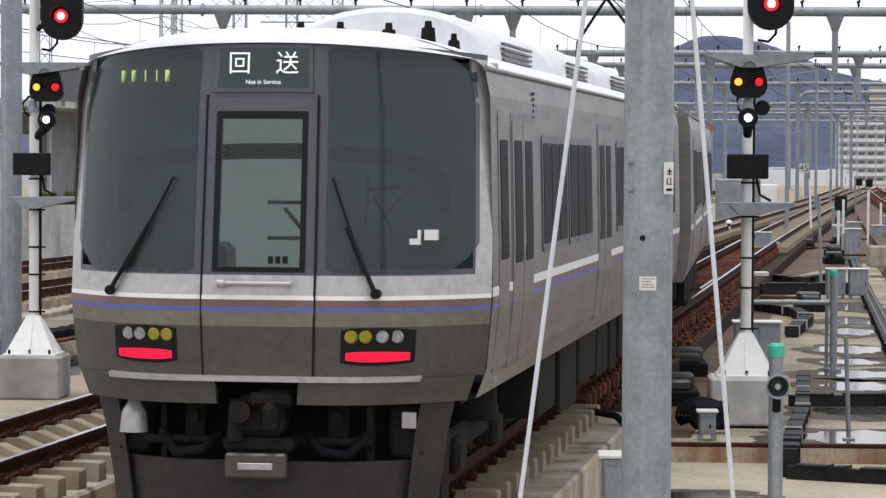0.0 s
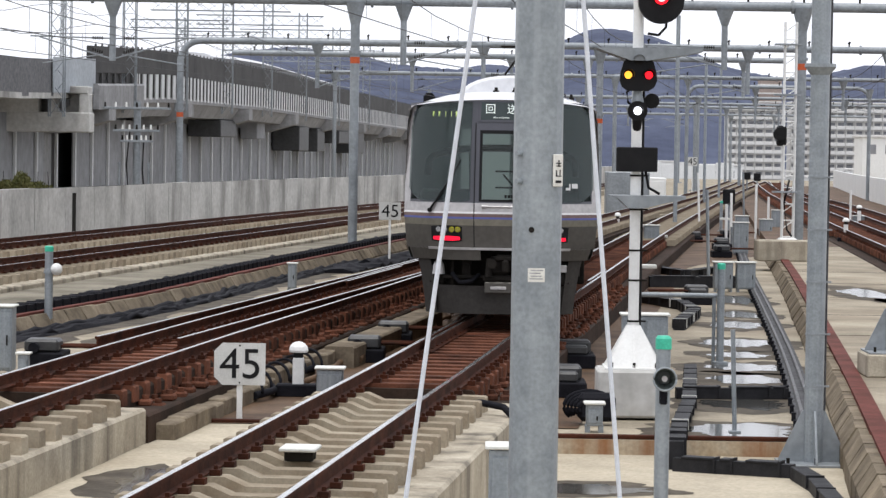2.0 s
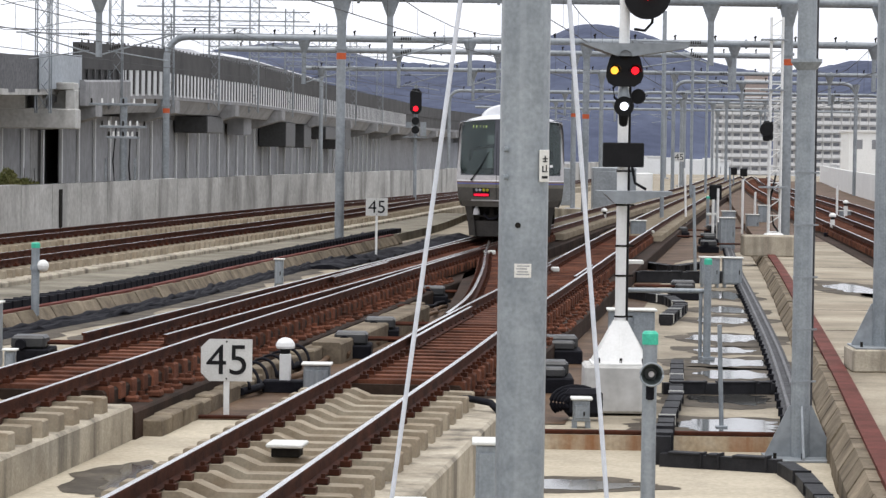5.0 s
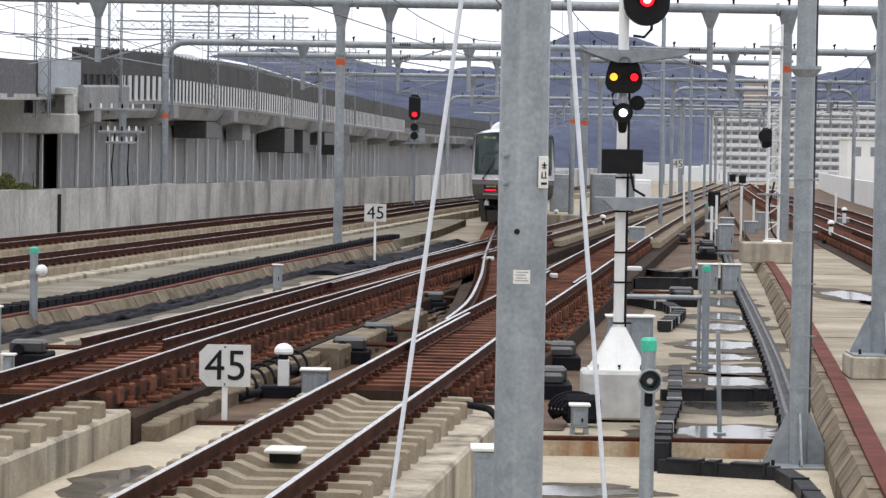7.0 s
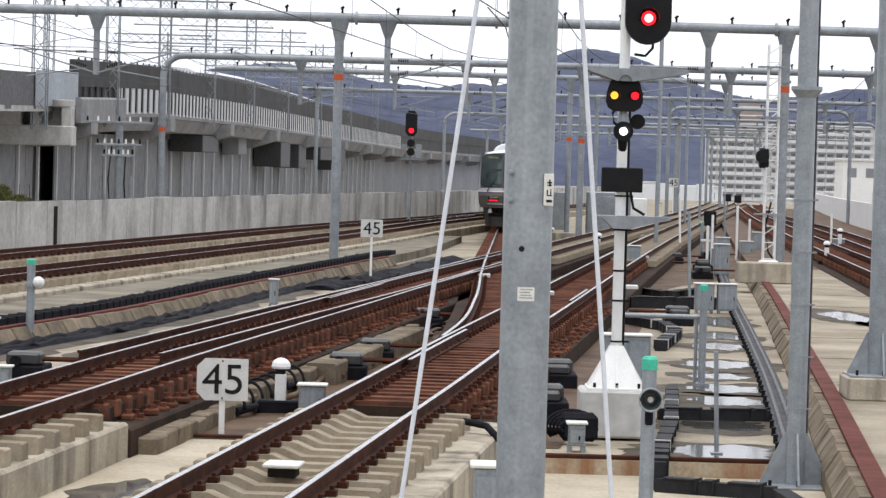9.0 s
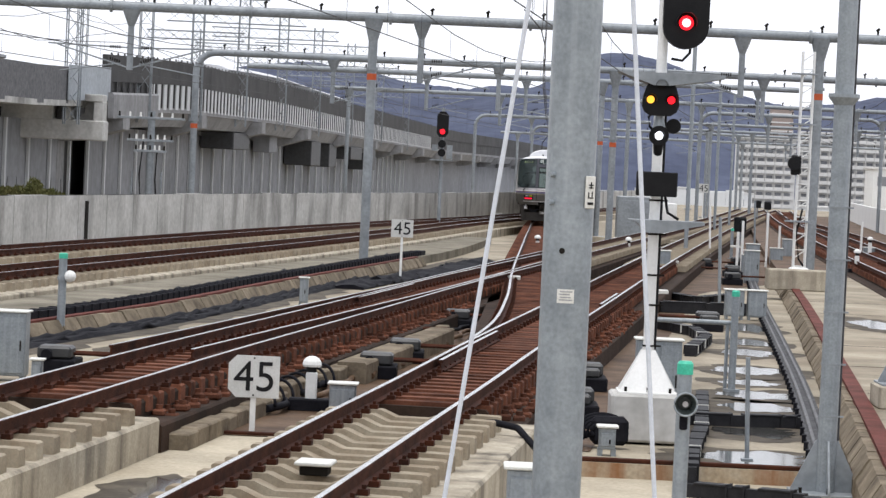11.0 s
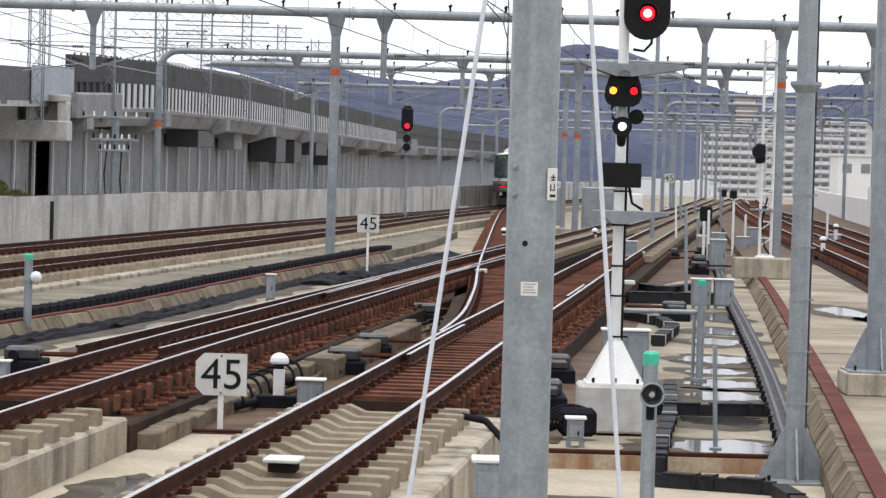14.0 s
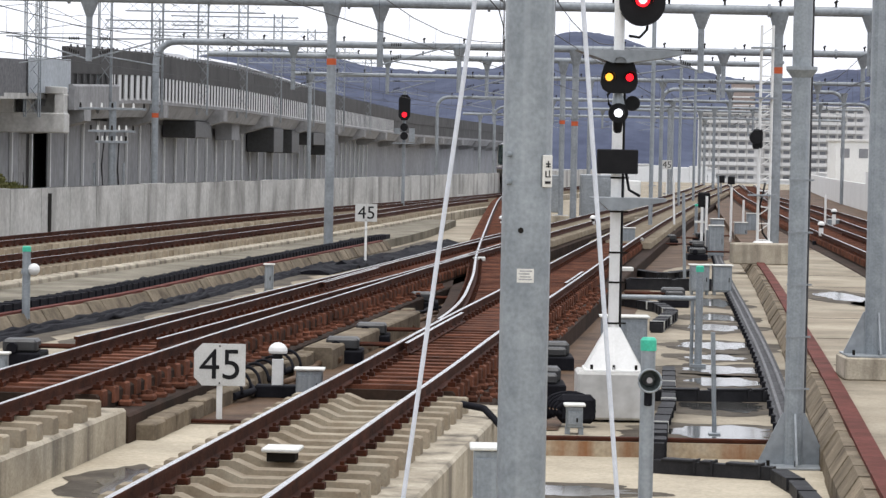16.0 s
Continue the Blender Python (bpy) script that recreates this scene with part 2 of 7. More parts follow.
def glass(name, tint, clear):
    m = bpy.data.materials.new(name)
    m.use_nodes = True
    nodes, links = m.node_tree.nodes, m.node_tree.links
    b = nodes["Principled BSDF"]
    b.inputs["Base Color"].default_value = (*tint, 1)
    b.inputs["Roughness"].default_value = 0.04
    b.inputs["IOR"].default_value = 1.5
    tr = nodes.new("ShaderNodeBsdfTransparent")
    tr.inputs[0].default_value = (0.84, 0.93, 0.9, 1)
    mx = nodes.new("ShaderNodeMixShader")
    mx.inputs[0].default_value = 1 - clear
    links.new(tr.outputs[0], mx.inputs[1])
    links.new(b.outputs[0], mx.inputs[2])
    links.new(mx.outputs[0], nodes["Material Output"].inputs[0])
    return m


# the windscreen's lighter base colour stands in for reflected surroundings
M["screen"] = glass("windscreen_glass", (0.050, 0.064, 0.066), 0.5)
M["door_glass"] = glass("door_glass", (0.06, 0.065, 0.066), 0.7)
M["leaf"] = material("shrub_leaf", (0.075, 0.085, 0.03), (0.13, 0.12, 0.05), 0.7, scale=2, mix=0.5)


# ---- mesh tools ----
def box(bm, x0, x1, y0, y1, z0, z1, mi=0):
    vs = [bm.verts.new((x, y, z)) for x in (x0, x1) for y in (y0, y1) for z in (z0, z1)]
    for f in ((0, 1, 3, 2), (4, 6, 7, 5), (0, 4, 5, 1), (2, 3, 7, 6), (0, 2, 6, 4), (1, 5, 7, 3)):
        bm.faces.new([vs[i] for i in f]).material_index = mi
    return vs


def bbox(bm, x0, x1, y0, y1, z0, z1, r=0.01):
    """A box with bevelled edges."""
    vs = box(bm, x0, x1, y0, y1, z0, z1)
    es = list({e for v in vs for e in v.link_edges})
    bmesh.ops.bevel(bm, geom=es, offset=r, segments=1, affect="EDGES", profile=0.5)


def tube(bm, p0, p1, r0, r1=None, seg=12, caps=True):
    p0, p1 = Vector(p0), Vector(p1)
    r1 = r0 if r1 is None else r1
    d = (p1 - p0).normalized()
    a = d.orthogonal().normalized()
    b = d.cross(a)
    rings = []
    for p, r in ((p0, r0), (p1, r1)):
        rings.append([bm.verts.new(p + (a * math.cos(2 * math.pi * i / seg) + b * math.sin(2 * math.pi * i / seg)) * r) for i in range(seg)])
    for i in range(seg):
        f = bm.faces.new((rings[0][i], rings[0][(i + 1) % seg], rings[1][(i + 1) % seg], rings[1][i]))
        f.smooth = True
    if caps:
        for q in (rings[0][::-1], rings[1]):
            for e in bm.faces.new(q).edges:
                e.smooth = False


def path_tube(bm, pts, r, seg=8):
    """A round bar along a line of points."""
    pts = [Vector(p) for p in pts]
    rings = []
    for i, p in enumerate(pts):
        d = (pts[min(i + 1, len(pts) - 1)] - pts[max(i - 1, 0)]).normalized()
        a = d.cross(Vector((0, 0, 1)))
        a = a.normalized() if a.length > 1e-3 else Vector((1, 0, 0))
        b = a.cross(d)
        rings.append([bm.verts.new(p + (a * math.cos(2 * math.pi * k / seg) + b * math.sin(2 * math.pi * k / seg)) * r) for k in range(seg)])
    for q, s in zip(rings, rings[1:]):
        for k in range(seg):
            bm.faces.new((q[k], q[(k + 1) % seg], s[(k + 1) % seg], s[k])).smooth = True
    bm.faces.new(rings[0][::-1])
    bm.faces.new(rings[-1])


def sweep(bm, pts, profile, mi=None, closed=True):
    """A profile of (across, up) swept along ground points (x, y, z)."""
    rings = []
    n = len(pts)
    for i, p in enumerate(pts):
        q0, q1 = pts[max(i - 1, 0)], pts[min(i + 1, n - 1)]
        d = Vector((q1[0] - q0[0], q1[1] - q0[1], 0)).normalized()
        right = Vector((d.y, -d.x, 0))
        rings.append([bm.verts.new(Vector(p) + right * a + Vector((0, 0, u))) for a, u in profile])
    m = len(profile)
    for q, s in zip(rings, rings[1:]):
        for k in range(m if closed else m - 1):
            f = bm.faces.new((q[k], q[(k + 1) % m], s[(k + 1) % m], s[k]))
            if mi:
                f.material_index = mi[k]
    if closed:
        bm.faces.new(rings[0][::-1])
        bm.faces.new(rings[-1])


def mesh_of(name, bm, *mats):
    me = bpy.data.meshes.new(name)
    bmesh.ops.recalc_face_normals(bm, faces=bm.faces)
    bm.to_mesh(me)
    bm.free()
    for m in mats:
        me.materials.append(m)
    return me


def part(name, bm, mat, parent=None, label="", m=None):
    mats = mat if isinstance(mat, (list, tuple)) else (mat,)
    ob = new(name, mesh_of(name, bm, *mats))
    if parent is not None:
        ob.parent = parent
    if m is not None:
        ob.matrix_basis = m
    if label:
        ob["label"] = label
    return ob


def thing(name, m, label, category, group="", kind=""):
    ob = new(name)
    ob.empty_display_size = 0.2
    ob.matrix_basis = m
    return tagged(ob, label, category, group, kind)


def curve_of(points):
    """x as a smooth function of y through (x, y) points."""
    ys = np.array([p[1] for p in points], float)
    xs = np.array([p[0] for p in points], float)
    sl = np.gradient(xs, ys)

    def x_at(y):
        i = int(np.clip(np.searchsorted(ys, y) - 1, 0, len(ys) - 2))
        h = ys[i + 1] - ys[i]
        t = (y - ys[i]) / h
        if t < 0:
            return xs[0] + sl[0] * (y - ys[0])
        if t > 1:
            return xs[-1] + sl[-1] * (y - ys[-1])
        return ((2 * t**3 - 3 * t**2 + 1) * xs[i] + (t**3 - 2 * t**2 + t) * h * sl[i]
                + (-2 * t**3 + 3 * t**2) * xs[i + 1] + (t**3 - t**2) * h * sl[i + 1])
    return x_at


def heading(f, y):
    return math.atan2(f(y + 0.5) - f(y - 0.5), 1.0)


# ---- the plan: rail heads at z = 0, deck at -0.75, y runs along the line ----
DECK = -0.75
NEAR = -0.93
LINE_A = curve_of([(-4.0, 0), (-1.85, 22), (-1.04, 30), (-0.42, 36), (0.27, 43), (1.85, 58), (4.45, 83), (8.55, 121), (13.5, 165), (17.5, 200), (29.5, 300)])
LINE_B = curve_of([(-7.9, 0), (-4.93, 30), (-3.9, 40), (-2.35, 53.7), (-1.1, 65), (2.2, 92), (6.9, 130), (11.3, 165), (15.6, 200), (27, 300)])
LINE_C = curve_of([(-0.42, 36), (0.27, 43), (0.8, 50), (1.15, 60), (1.42, 75), (2.15, 107), (3.05, 144), (3.81, 172), (4.43, 189.5), (5.25, 213), (6.50, 250), (8.53, 310)])
LINE_E = curve_of([(-17.8, 0), (-12.9, 42), (-9.93, 67.8), (-8.5, 79), (-6.05, 98.6), (-3.3, 123), (-0.95, 146), (1.3, 165), (4.2, 185)])
LINE_G = curve_of([(-21.8, 0), (-15.5, 55), (-12.15, 81.7), (-10.5, 94.5), (-7.7, 116.4), (-5.0, 135), (-0.3, 165), (3.9, 195), (10.4, 240), (20, 320)])
LINE_H = curve_of([(9.0, 20), (10.2, 50), (12.2, 77), (14.5, 111), (20.4, 192), (29.5, 300)])
LINE_K = curve_of([(12.6, 20), (13.6, 60), (16.2, 104), (19.7, 152), (23.3, 213), (31, 300)])

RAIL_PROFILE = [(-0.0635, -0.153), (0.0635, -0.153), (0.0635, -0.14), (0.012, -0.122), (0.009, -0.045), (0.0325, -0.036),
                (0.0325, -0.004), (0.027, 0.0), (-0.027, 0.0), (-0.0325, -0.004), (-0.0325, -0.036), (-0.009, -0.045), (-0.012, -0.122), (-0.0635, -0.14)]
RAIL_MI = [0, 0, 0, 0, 0, 0, 0, 1, 0, 0, 0, 0, 0, 0]


def line_points(f, y0, y1, step, off=0.0, z=0.0):
    n = max(2, int(round((y1 - y0) / step)) + 1)
    out = []
    for i in range(n):
        y = y0 + (y1 - y0) * i / (n - 1)
        a = heading(f, y)
        out.append((f(y) + off * math.cos(a), y - off * math.sin(a), z))
    return out


def rail(parent, f, y0, y1, off, step=1.5, name="rail"):
    bm = bmesh.new()
    sweep(bm, line_points(f, y0, y1, step, off), RAIL_PROFILE, RAIL_MI)
    return part(name, bm, (M["rust"], M["rail_head"]), parent)


def sleeper_mesh(name, half, dished, mat, w=0.24, rail_off=0.565):
    bm = bmesh.new()
    tops = [(-half, -0.19), (-half + 0.02, -0.175), (-0.36, -0.165), (-0.18, -0.24 if dished else -0.165), (0.18, -0.24 if dished else -0.165),
            (0.36, -0.165), (half - 0.02, -0.175), (half, -0.19)]
    rings = []
    for x, z in tops:
        rings.append([bm.verts.new((x, y, zz)) for y, zz in ((-w / 2 - 0.02, -0.36), (-w / 2, z), (w / 2, z), (w / 2 + 0.02, -0.36))])
    for q, s in zip(rings, rings[1:]):
        for k in range(4):
            bm.faces.new((q[k], q[(k + 1) % 4], s[(k + 1) % 4], s[k]))
    bm.faces.new(rings[0][::-1])
    bm.faces.new(rings[-1])
    for s in (-rail_off, rail_off):
        for d in (-0.11, 0.11):
            box(bm, s + d - 0.045, s + d + 0.045, -0.06, 0.06, -0.166, -0.115, 1)
            box(bm, s + d - 0.018, s + d + 0.018, -0.018, 0.018, -0.115, -0.08, 1)
    return mesh_of(name, bm, mat, M["rust"])


SLEEPER = sleeper_mesh("sleeper", 1.0, True, M["sleeper"])
RUST_SLEEPER = sleeper_mesh("sleeper", 0.76, False, M["rust_sleeper"], 0.25)


def sleepers(parent, f, y0, y1, me, pitch=0.67):
    n = int((y1 - y0) / pitch)
    for i in range(n):
        y = y0 + i * pitch
        ob = new("sleeper", me)
        ob.parent = parent
        ob.matrix_basis = pose(f(y), y, 0, 0, 0, -math.degrees(heading(f, y)))


def far_sleepers(parent, f, y0, y1, mat, half=1.0, pitch=0.67):
    """Distant sleepers joined into one mesh."""
    vs, fs = [], []
    y = y0
    while y < y1:
        a = heading(f, y)
        c, s = math.cos(a), math.sin(a)
        b = len(vs)
        for z in (-0.36, -0.17):
            for dx, dy in ((-half, -0.12), (half, -0.12), (half, 0.12), (-half, 0.12)):
                vs.append((f(y) + dx * c + dy * s, y - dx * s + dy * c, z))
        fs += [(b, b + 1, b + 5, b + 4), (b + 1, b + 2, b + 6, b + 5), (b + 2, b + 3, b + 7, b + 6), (b + 3, b, b + 4, b + 7), (b + 4, b + 5, b + 6, b + 7)]
        y += pitch
    me = bpy.data.meshes.new("sleeper_row")
    me.from_pydata(vs, [], fs)
    me.materials.append(mat)
    ob = new("sleeper_row", me)
    ob.parent = parent
    return tagged(ob, kind="stuff")


def bed(parent, f, y0, y1, left, right, top=-0.35, mat=None, name="plinth"):
    bm = bmesh.new()
    sweep(bm, line_points(f, y0, y1, 3.0), [(left, NEAR - 0.02), (right, NEAR - 0.02), (right, top - 0.03), (right - 0.03, top), (left + 0.03, top), (left, top - 0.03)])
    return part(name, bm, mat or M["plinth"], parent)


def track(label, f, y0, y1, near0, near1, bed_l=-1.35, bed_r=1.35, rail_end=None, me=None, mat=None, me2_from=None, me2_to=0):
    t = thing("railway_track", pose(0, 0, 0), label, "railway track", kind="structure")
    for o in (-0.566, 0.566):
        rail(t, f, y0, rail_end or y1, o)
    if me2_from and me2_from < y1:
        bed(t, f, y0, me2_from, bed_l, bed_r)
        bed(t, f, me2_from, y1, -1.1, 1.1, -0.42, M["rust_shade_bed"])
        # dark strip between the rails paints in the shaded gaps of the sleepers
        bed(t, f, me2_from + 0.05, min(y1, me2_to + 20), -0.73, 0.73, -0.215, M["rust_shade_bed"], "crib_shade")
    else:
        bed(t, f, y0, y1, bed_l, bed_r)
    if near1 > near0:
        sleepers(t, f, near0, near1, me or SLEEPER)
    if me2_from:
        sleepers(t, f, me2_from + 0.3, me2_to, RUST_SLEEPER, 0.62)
    far_sleepers(t, f, max(near1, y0, me2_to), y1, mat or M["sleeper"])
    return t


# ground of the viaduct deck and beyond
bm = bmesh.new()
# the deck steps down by a hand's width before its joint
for x0, x1, y1, z in ((-60, -0.9, 35.66, DECK), (-0.9, 60, 34.46, NEAR)):
    bm.faces.new([bm.verts.new(p) for p in ((x0, -20, z), (x1, -20, z), (x1, y1, z), (x0, y1, z))]).material_index = 1
bm.faces.new([bm.verts.new(p) for p in ((-60, 35.66, DECK), (-0.9, 35.66, DECK), (-0.9, 34.46, DECK), (60, 34.46, DECK), (60, 400, DECK), (-60, 400, DECK))])
for (xa, ya), (xb, yb) in (((-0.9, -20), (-0.9, 34.46)), ((-0.9, 34.46), (60, 34.46))):
    bm.faces.new([bm.verts.new(p) for p in ((xa, ya, NEAR), (xb, yb, NEAR), (xb, yb, DECK), (xa, ya, DECK))])
tagged(part("ground", bm, (M["deck"], M["deck_pale"])), "pale stained concrete viaduct deck between the tracks", "ground", kind="structure")
# far plain below the viaduct, out to the horizon
bm = bmesh.new()
vs = [bm.verts.new(p) for p in ((-3000, -200, -8), (3000, -200, -8), (3000, 4500, -8), (-3000, 4500, -8))]
bm.faces.new(vs)
tagged(part("ground", bm, M["viaduct"]), "grey built-up plain far below the viaduct", "ground", kind="structure")

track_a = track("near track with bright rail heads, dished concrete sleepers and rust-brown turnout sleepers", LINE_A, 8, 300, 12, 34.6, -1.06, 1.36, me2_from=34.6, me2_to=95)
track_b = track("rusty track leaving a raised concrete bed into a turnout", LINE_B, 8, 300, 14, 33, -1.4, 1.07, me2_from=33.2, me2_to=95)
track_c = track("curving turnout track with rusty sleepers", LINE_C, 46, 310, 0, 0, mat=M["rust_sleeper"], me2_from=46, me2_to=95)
track_e = track("brown-railed outer track on a pale concrete bed", LINE_E, 8, 170, 40, 110)
track_g = track("brown-railed track next to the parapet wall", LINE_G, 8, 320, 50, 120)
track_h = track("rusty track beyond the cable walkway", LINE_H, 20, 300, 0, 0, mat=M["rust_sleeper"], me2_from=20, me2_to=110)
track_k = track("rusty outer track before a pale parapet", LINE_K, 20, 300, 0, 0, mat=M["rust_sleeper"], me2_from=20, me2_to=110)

# crossover rails inside the turnouts
XO = curve_of([(-2.9, 53.6), (-1.7, 63), (-0.4, 74), (1.2, 88), (2.6, 100)])
for o in (-0.35, 0.78):
    rail(track_b, XO, 40, 100, o)
for f, off, a, b in ((LINE_A, 0.46, 60, 66), (LINE_A, -0.46, 60, 66), (LINE_B, 0.46, 70, 76), (LINE_B, -0.46, 58, 66), (LINE_A, -0.45, 40, 48)):
    rail(track_a, f, a, b, off, name="check_rail")

# ---- raised side decks with ribbed banks ----
BANK_R = curve_of([(2.7, 10), (4.02, 26.6), (5.08, 38.2), (6.59, 55.4), (9.08, 84.8), (10.6, 105), (15, 160), (27, 300)])
BANK_L = curve_of([(-16, 0), (-9.8, 40), (-7.96, 51.4), (-6.82, 58.5), (-5.19, 73.4), (-3.51, 87.6), (-2.2, 99), (-1.0, 110), (1.0, 140)])
for f, s, y0, y1, mat, lab in ((BANK_R, 1, 12, 100, "deck", "pale concrete side deck beside the walkway"), (BANK_R, 1, 100, 300, "rust_floor", "rust-stained brown deck below the far tracks"), (BANK_L, -1, 12, 135, "deck_old", "pale concrete side deck below the outer tracks")):
    bm = bmesh.new()
    lo, hi = (0.12, 16) if s > 0 else (-16, -0.12)
    sweep(bm, line_points(f, y0, y1, 4), [(lo, DECK - 0.05), (hi, DECK - 0.05), (hi, -0.46), (lo, -0.46)])
    tagged(part("side_deck", bm, M[mat]), lab, "deck", kind="structure")


def bank(f, s, y0, y1, label):
    t = thing("ribbed_bank", pose(0, 0, 0), label, "kerb", kind="structure")
    bm = bmesh.new()
    a, b = (-0.28 * s, 0.1 * s)
    vs = []
    for y in (-0.47, 0.47):
        vs.append([bm.verts.new(p) for p in ((a, y, NEAR - 0.02), (b, y, NEAR - 0.02), (b, y, -0.45), (a + 0.16 * s, y, -0.45), (a, y, -0.70))])
    for k in range(5):
        bm.faces.new((vs[0][k], vs[0][(k + 1) % 5], vs[1][(k + 1) % 5], vs[1][k]))
    bm.faces.new(vs[0][::-1])
    bm.faces.new(vs[1])
    me = mesh_of("bank_block", bm, M["bank"])
    y = y0
    rnd = random.Random(3)
    while y < y1:
        ob = new("bank_block", me)
        ob.parent = t
        ob.matrix_basis = pose(f(y) + rnd.uniform(-0.015, 0.015), y, rnd.uniform(-0.012, 0.012), 0, 0, -math.degrees(heading(f, y)))
        y += 0.985
    bm = bmesh.new()
    w = 0.22 if s > 0 else 0.12
    sweep(bm, line_points(f, y0, y1, 3), [(min(0, 0.02 * s), -0.47), (max(0, w * s) if s > 0 else 0, -0.47), (max(0, w * s) if s > 0 else 0, -0.40), (0.0 if s > 0 else -w, -0.40)][:4]
          if s > 0 else [(-w, -0.47), (0.04, -0.47), (0.04, -0.41), (-w, -0.41)])
    part("steel_edge", bm, M["red_edge"], t, "red-brown painted steel edge channel")
    return t


bank(BANK_R, 1, 15, 95, "ribbed concrete kerb with a red-brown steel edge")
bank(BANK_L, -1, 30, 100, "ribbed concrete bank with a thin red edge")

# rust-stained floor between the turnout tracks
bm = bmesh.new()
ys = np.arange(35.6, 260, 3.0)
q = [[bm.verts.new((LINE_B(y) + 0.9, y, DECK + 0.012)), bm.verts.new((LINE_A(y) + (1.9 - 0.004 * (y - 35) if y < 88 else min(4.5, 1.7 + 0.2 * (y - 88))), y, DECK + 0.012))] for y in ys]
for a, b in zip(q, q[1:]):
    bm.faces.new((a[0], a[1], b[1], b[0]))
tagged(part("turnout_floor", bm, M["rust_floor"]), "rust-stained wet floor between the turnout tracks", "floor", kind="structure")

# wet strip at the foot of the ribbed bank
bm = bmesh.new()
q = []
for x, y, _ in line_points(BANK_L, 33, 112, 0.8, 0.0):
    q.append([bm.verts.new((x + 0.15, y, DECK + 0.008)), bm.verts.new((x + 1.25 + 0.5 * noise.noise((y * 0.35, 2, 0)) + 0.3 * noise.noise((y * 1.1, 7, 0)), y, DECK + 0.008))])
for a, b in zip(q, q[1:]):
    bm.faces.new((a[0], a[1], b[1], b[0]))
tagged(part("damp_strip", bm, M["damp"]), "dark damp stain along the foot of the bank", "damp patch", kind="structure")

# deck joint
for x0, x1, y, z in ((0.9, 6.0, 34.52, DECK), (-3.45, -1.75, 35.72, DECK)):
    bm = bmesh.new()
    bbox(bm, x0, x1, y - 0.06, y + 0.06, z, z + 0.05, 0.01)
    tagged(part("joint_strip", bm, M["rust"]), "rusty steel strip over the deck joint", "strip", kind="structure")
bm = bmesh.new()
box(bm, 0.9, 4.75, 34.44, 34.47, NEAR - 0.02, DECK - 0.004)
tagged(part("deck_edge", bm, M["stain"]), "rust-streaked concrete lip beside the deck joint", "kerb", kind="structure")

# ---- parapet walls ----
WALL = curve_of([(-24, 0), (-17.8, 55), (-14.45, 81.7), (-12.8, 94.5), (-10.0, 116.4), (-7.3, 135), (-2.6, 165), (1.4, 195), (7.8, 240), (17, 320)])
wall = thing("wall_west", pose(0, 0, 0), "stained grey concrete parapet wall in cast panels", "wall", kind="structure")
rnd = random.Random(8)
for i, y in enumerate(np.arange(40, 318, 3.6)):
    bm = bmesh.new()
    top = 1.24 + rnd.uniform(-0.015, 0.015)
    sweep(bm, line_points(WALL, y, y + 3.53, 1.765), [(-0.22, DECK - 0.3), (0, DECK - 0.3), (0.0, top), (-0.22, top)])
    part("wall_panel", bm, M["wall"], wall)
bm = bmesh.new()
sweep(bm, line_points(WALL, 40, 318, 4), [(-0.16, DECK), (-0.04, DECK), (-0.04, 1.24), (-0.16, 1.24)])
part("wall_core", bm, M["black"], wall)
bm = bmesh.new()
sweep(bm, line_points(WALL, 94.75, 95.1, 0.2), [(-0.2, -0.7), (0.03, -0.7), (0.03, 1.05), (-0.2, 1.05)])
part("joint_cover", bm, M["under"], wall, "dark gap in the wall")

RWALL = curve_of([(17, 0), (18.5, 60), (21.5, 120), (27.5, 200), (37, 300)])
rw = thing("wall_east", pose(0, 0, 0), "pale clean concrete parapet wall in panels", "wall", kind="structure")
for y in np.arange(20, 300, 7.0):
    bm = bmesh.new()
    rtop = 1.95 if y < 175 else 1.2
    sweep(bm, line_points(RWALL, y, y + 6.97, 3.5), [(0, DECK), (0.2, DECK), (0.2, rtop), (0, rtop)])
    part("wall_panel", bm, M["pale_wall"], rw)

# ---- elevated viaduct ----
HIGH = curve_of([(-26.5, 40), (-18.6, 123), (-15.9, 170), (-9.7, 270), (-3.5, 360), (8.6, 480), (18.6, 700)])


def high_z(y):
    return float(np.interp(y, [60, 123, 160, 200, 270, 360], [4.0, 4.3, 5.15, 5.3, 5.0, 4.7]))


via = thing("viaduct", pose(0, 0, 0), "grey concrete elevated viaduct with ribbed noise barrier", "viaduct", kind="structure")


def high_points(y0, y1, step, off=0.0, dz=0.0):
    return [(x, y, high_z(y) + dz) for x, y, _ in line_points(HIGH, y0, y1, step, off)]


bm = bmesh.new()
sweep(bm, high_points(132, 700, 5), [(-9, -0.9), (-0.6, -0.9), (-0.1, -0.15), (0, -0.15), (0, 0.12), (-9, 0.12)])
part("deck_girder", bm, M["viaduct"], via)
bm = bmesh.new()
sweep(bm, high_points(70, 132, 5), [(-9, 0.2), (0.1, 0.2), (0.1, 0.45), (-9, 0.45)])
part("deck_slab", bm, M["wall"], via)
bm = bmesh.new()
sweep(bm, high_points(137, 700, 5), [(-0.22, 1.35), (0.05, 1.35), (0.05, 2.62), (-0.22, 2.62)])
part("barrier_top", bm, M["fence_dark"], via, "dark upper band of the noise barrier")
bm = bmesh.new()
sweep(bm, high_points(137, 700, 5), [(-0.2, 0.0), (-0.06, 0.0), (-0.06, 1.4), (-0.2, 1.4)])
part("barrier_back", bm, M["fence_dark"], via)
bm = bmesh.new()
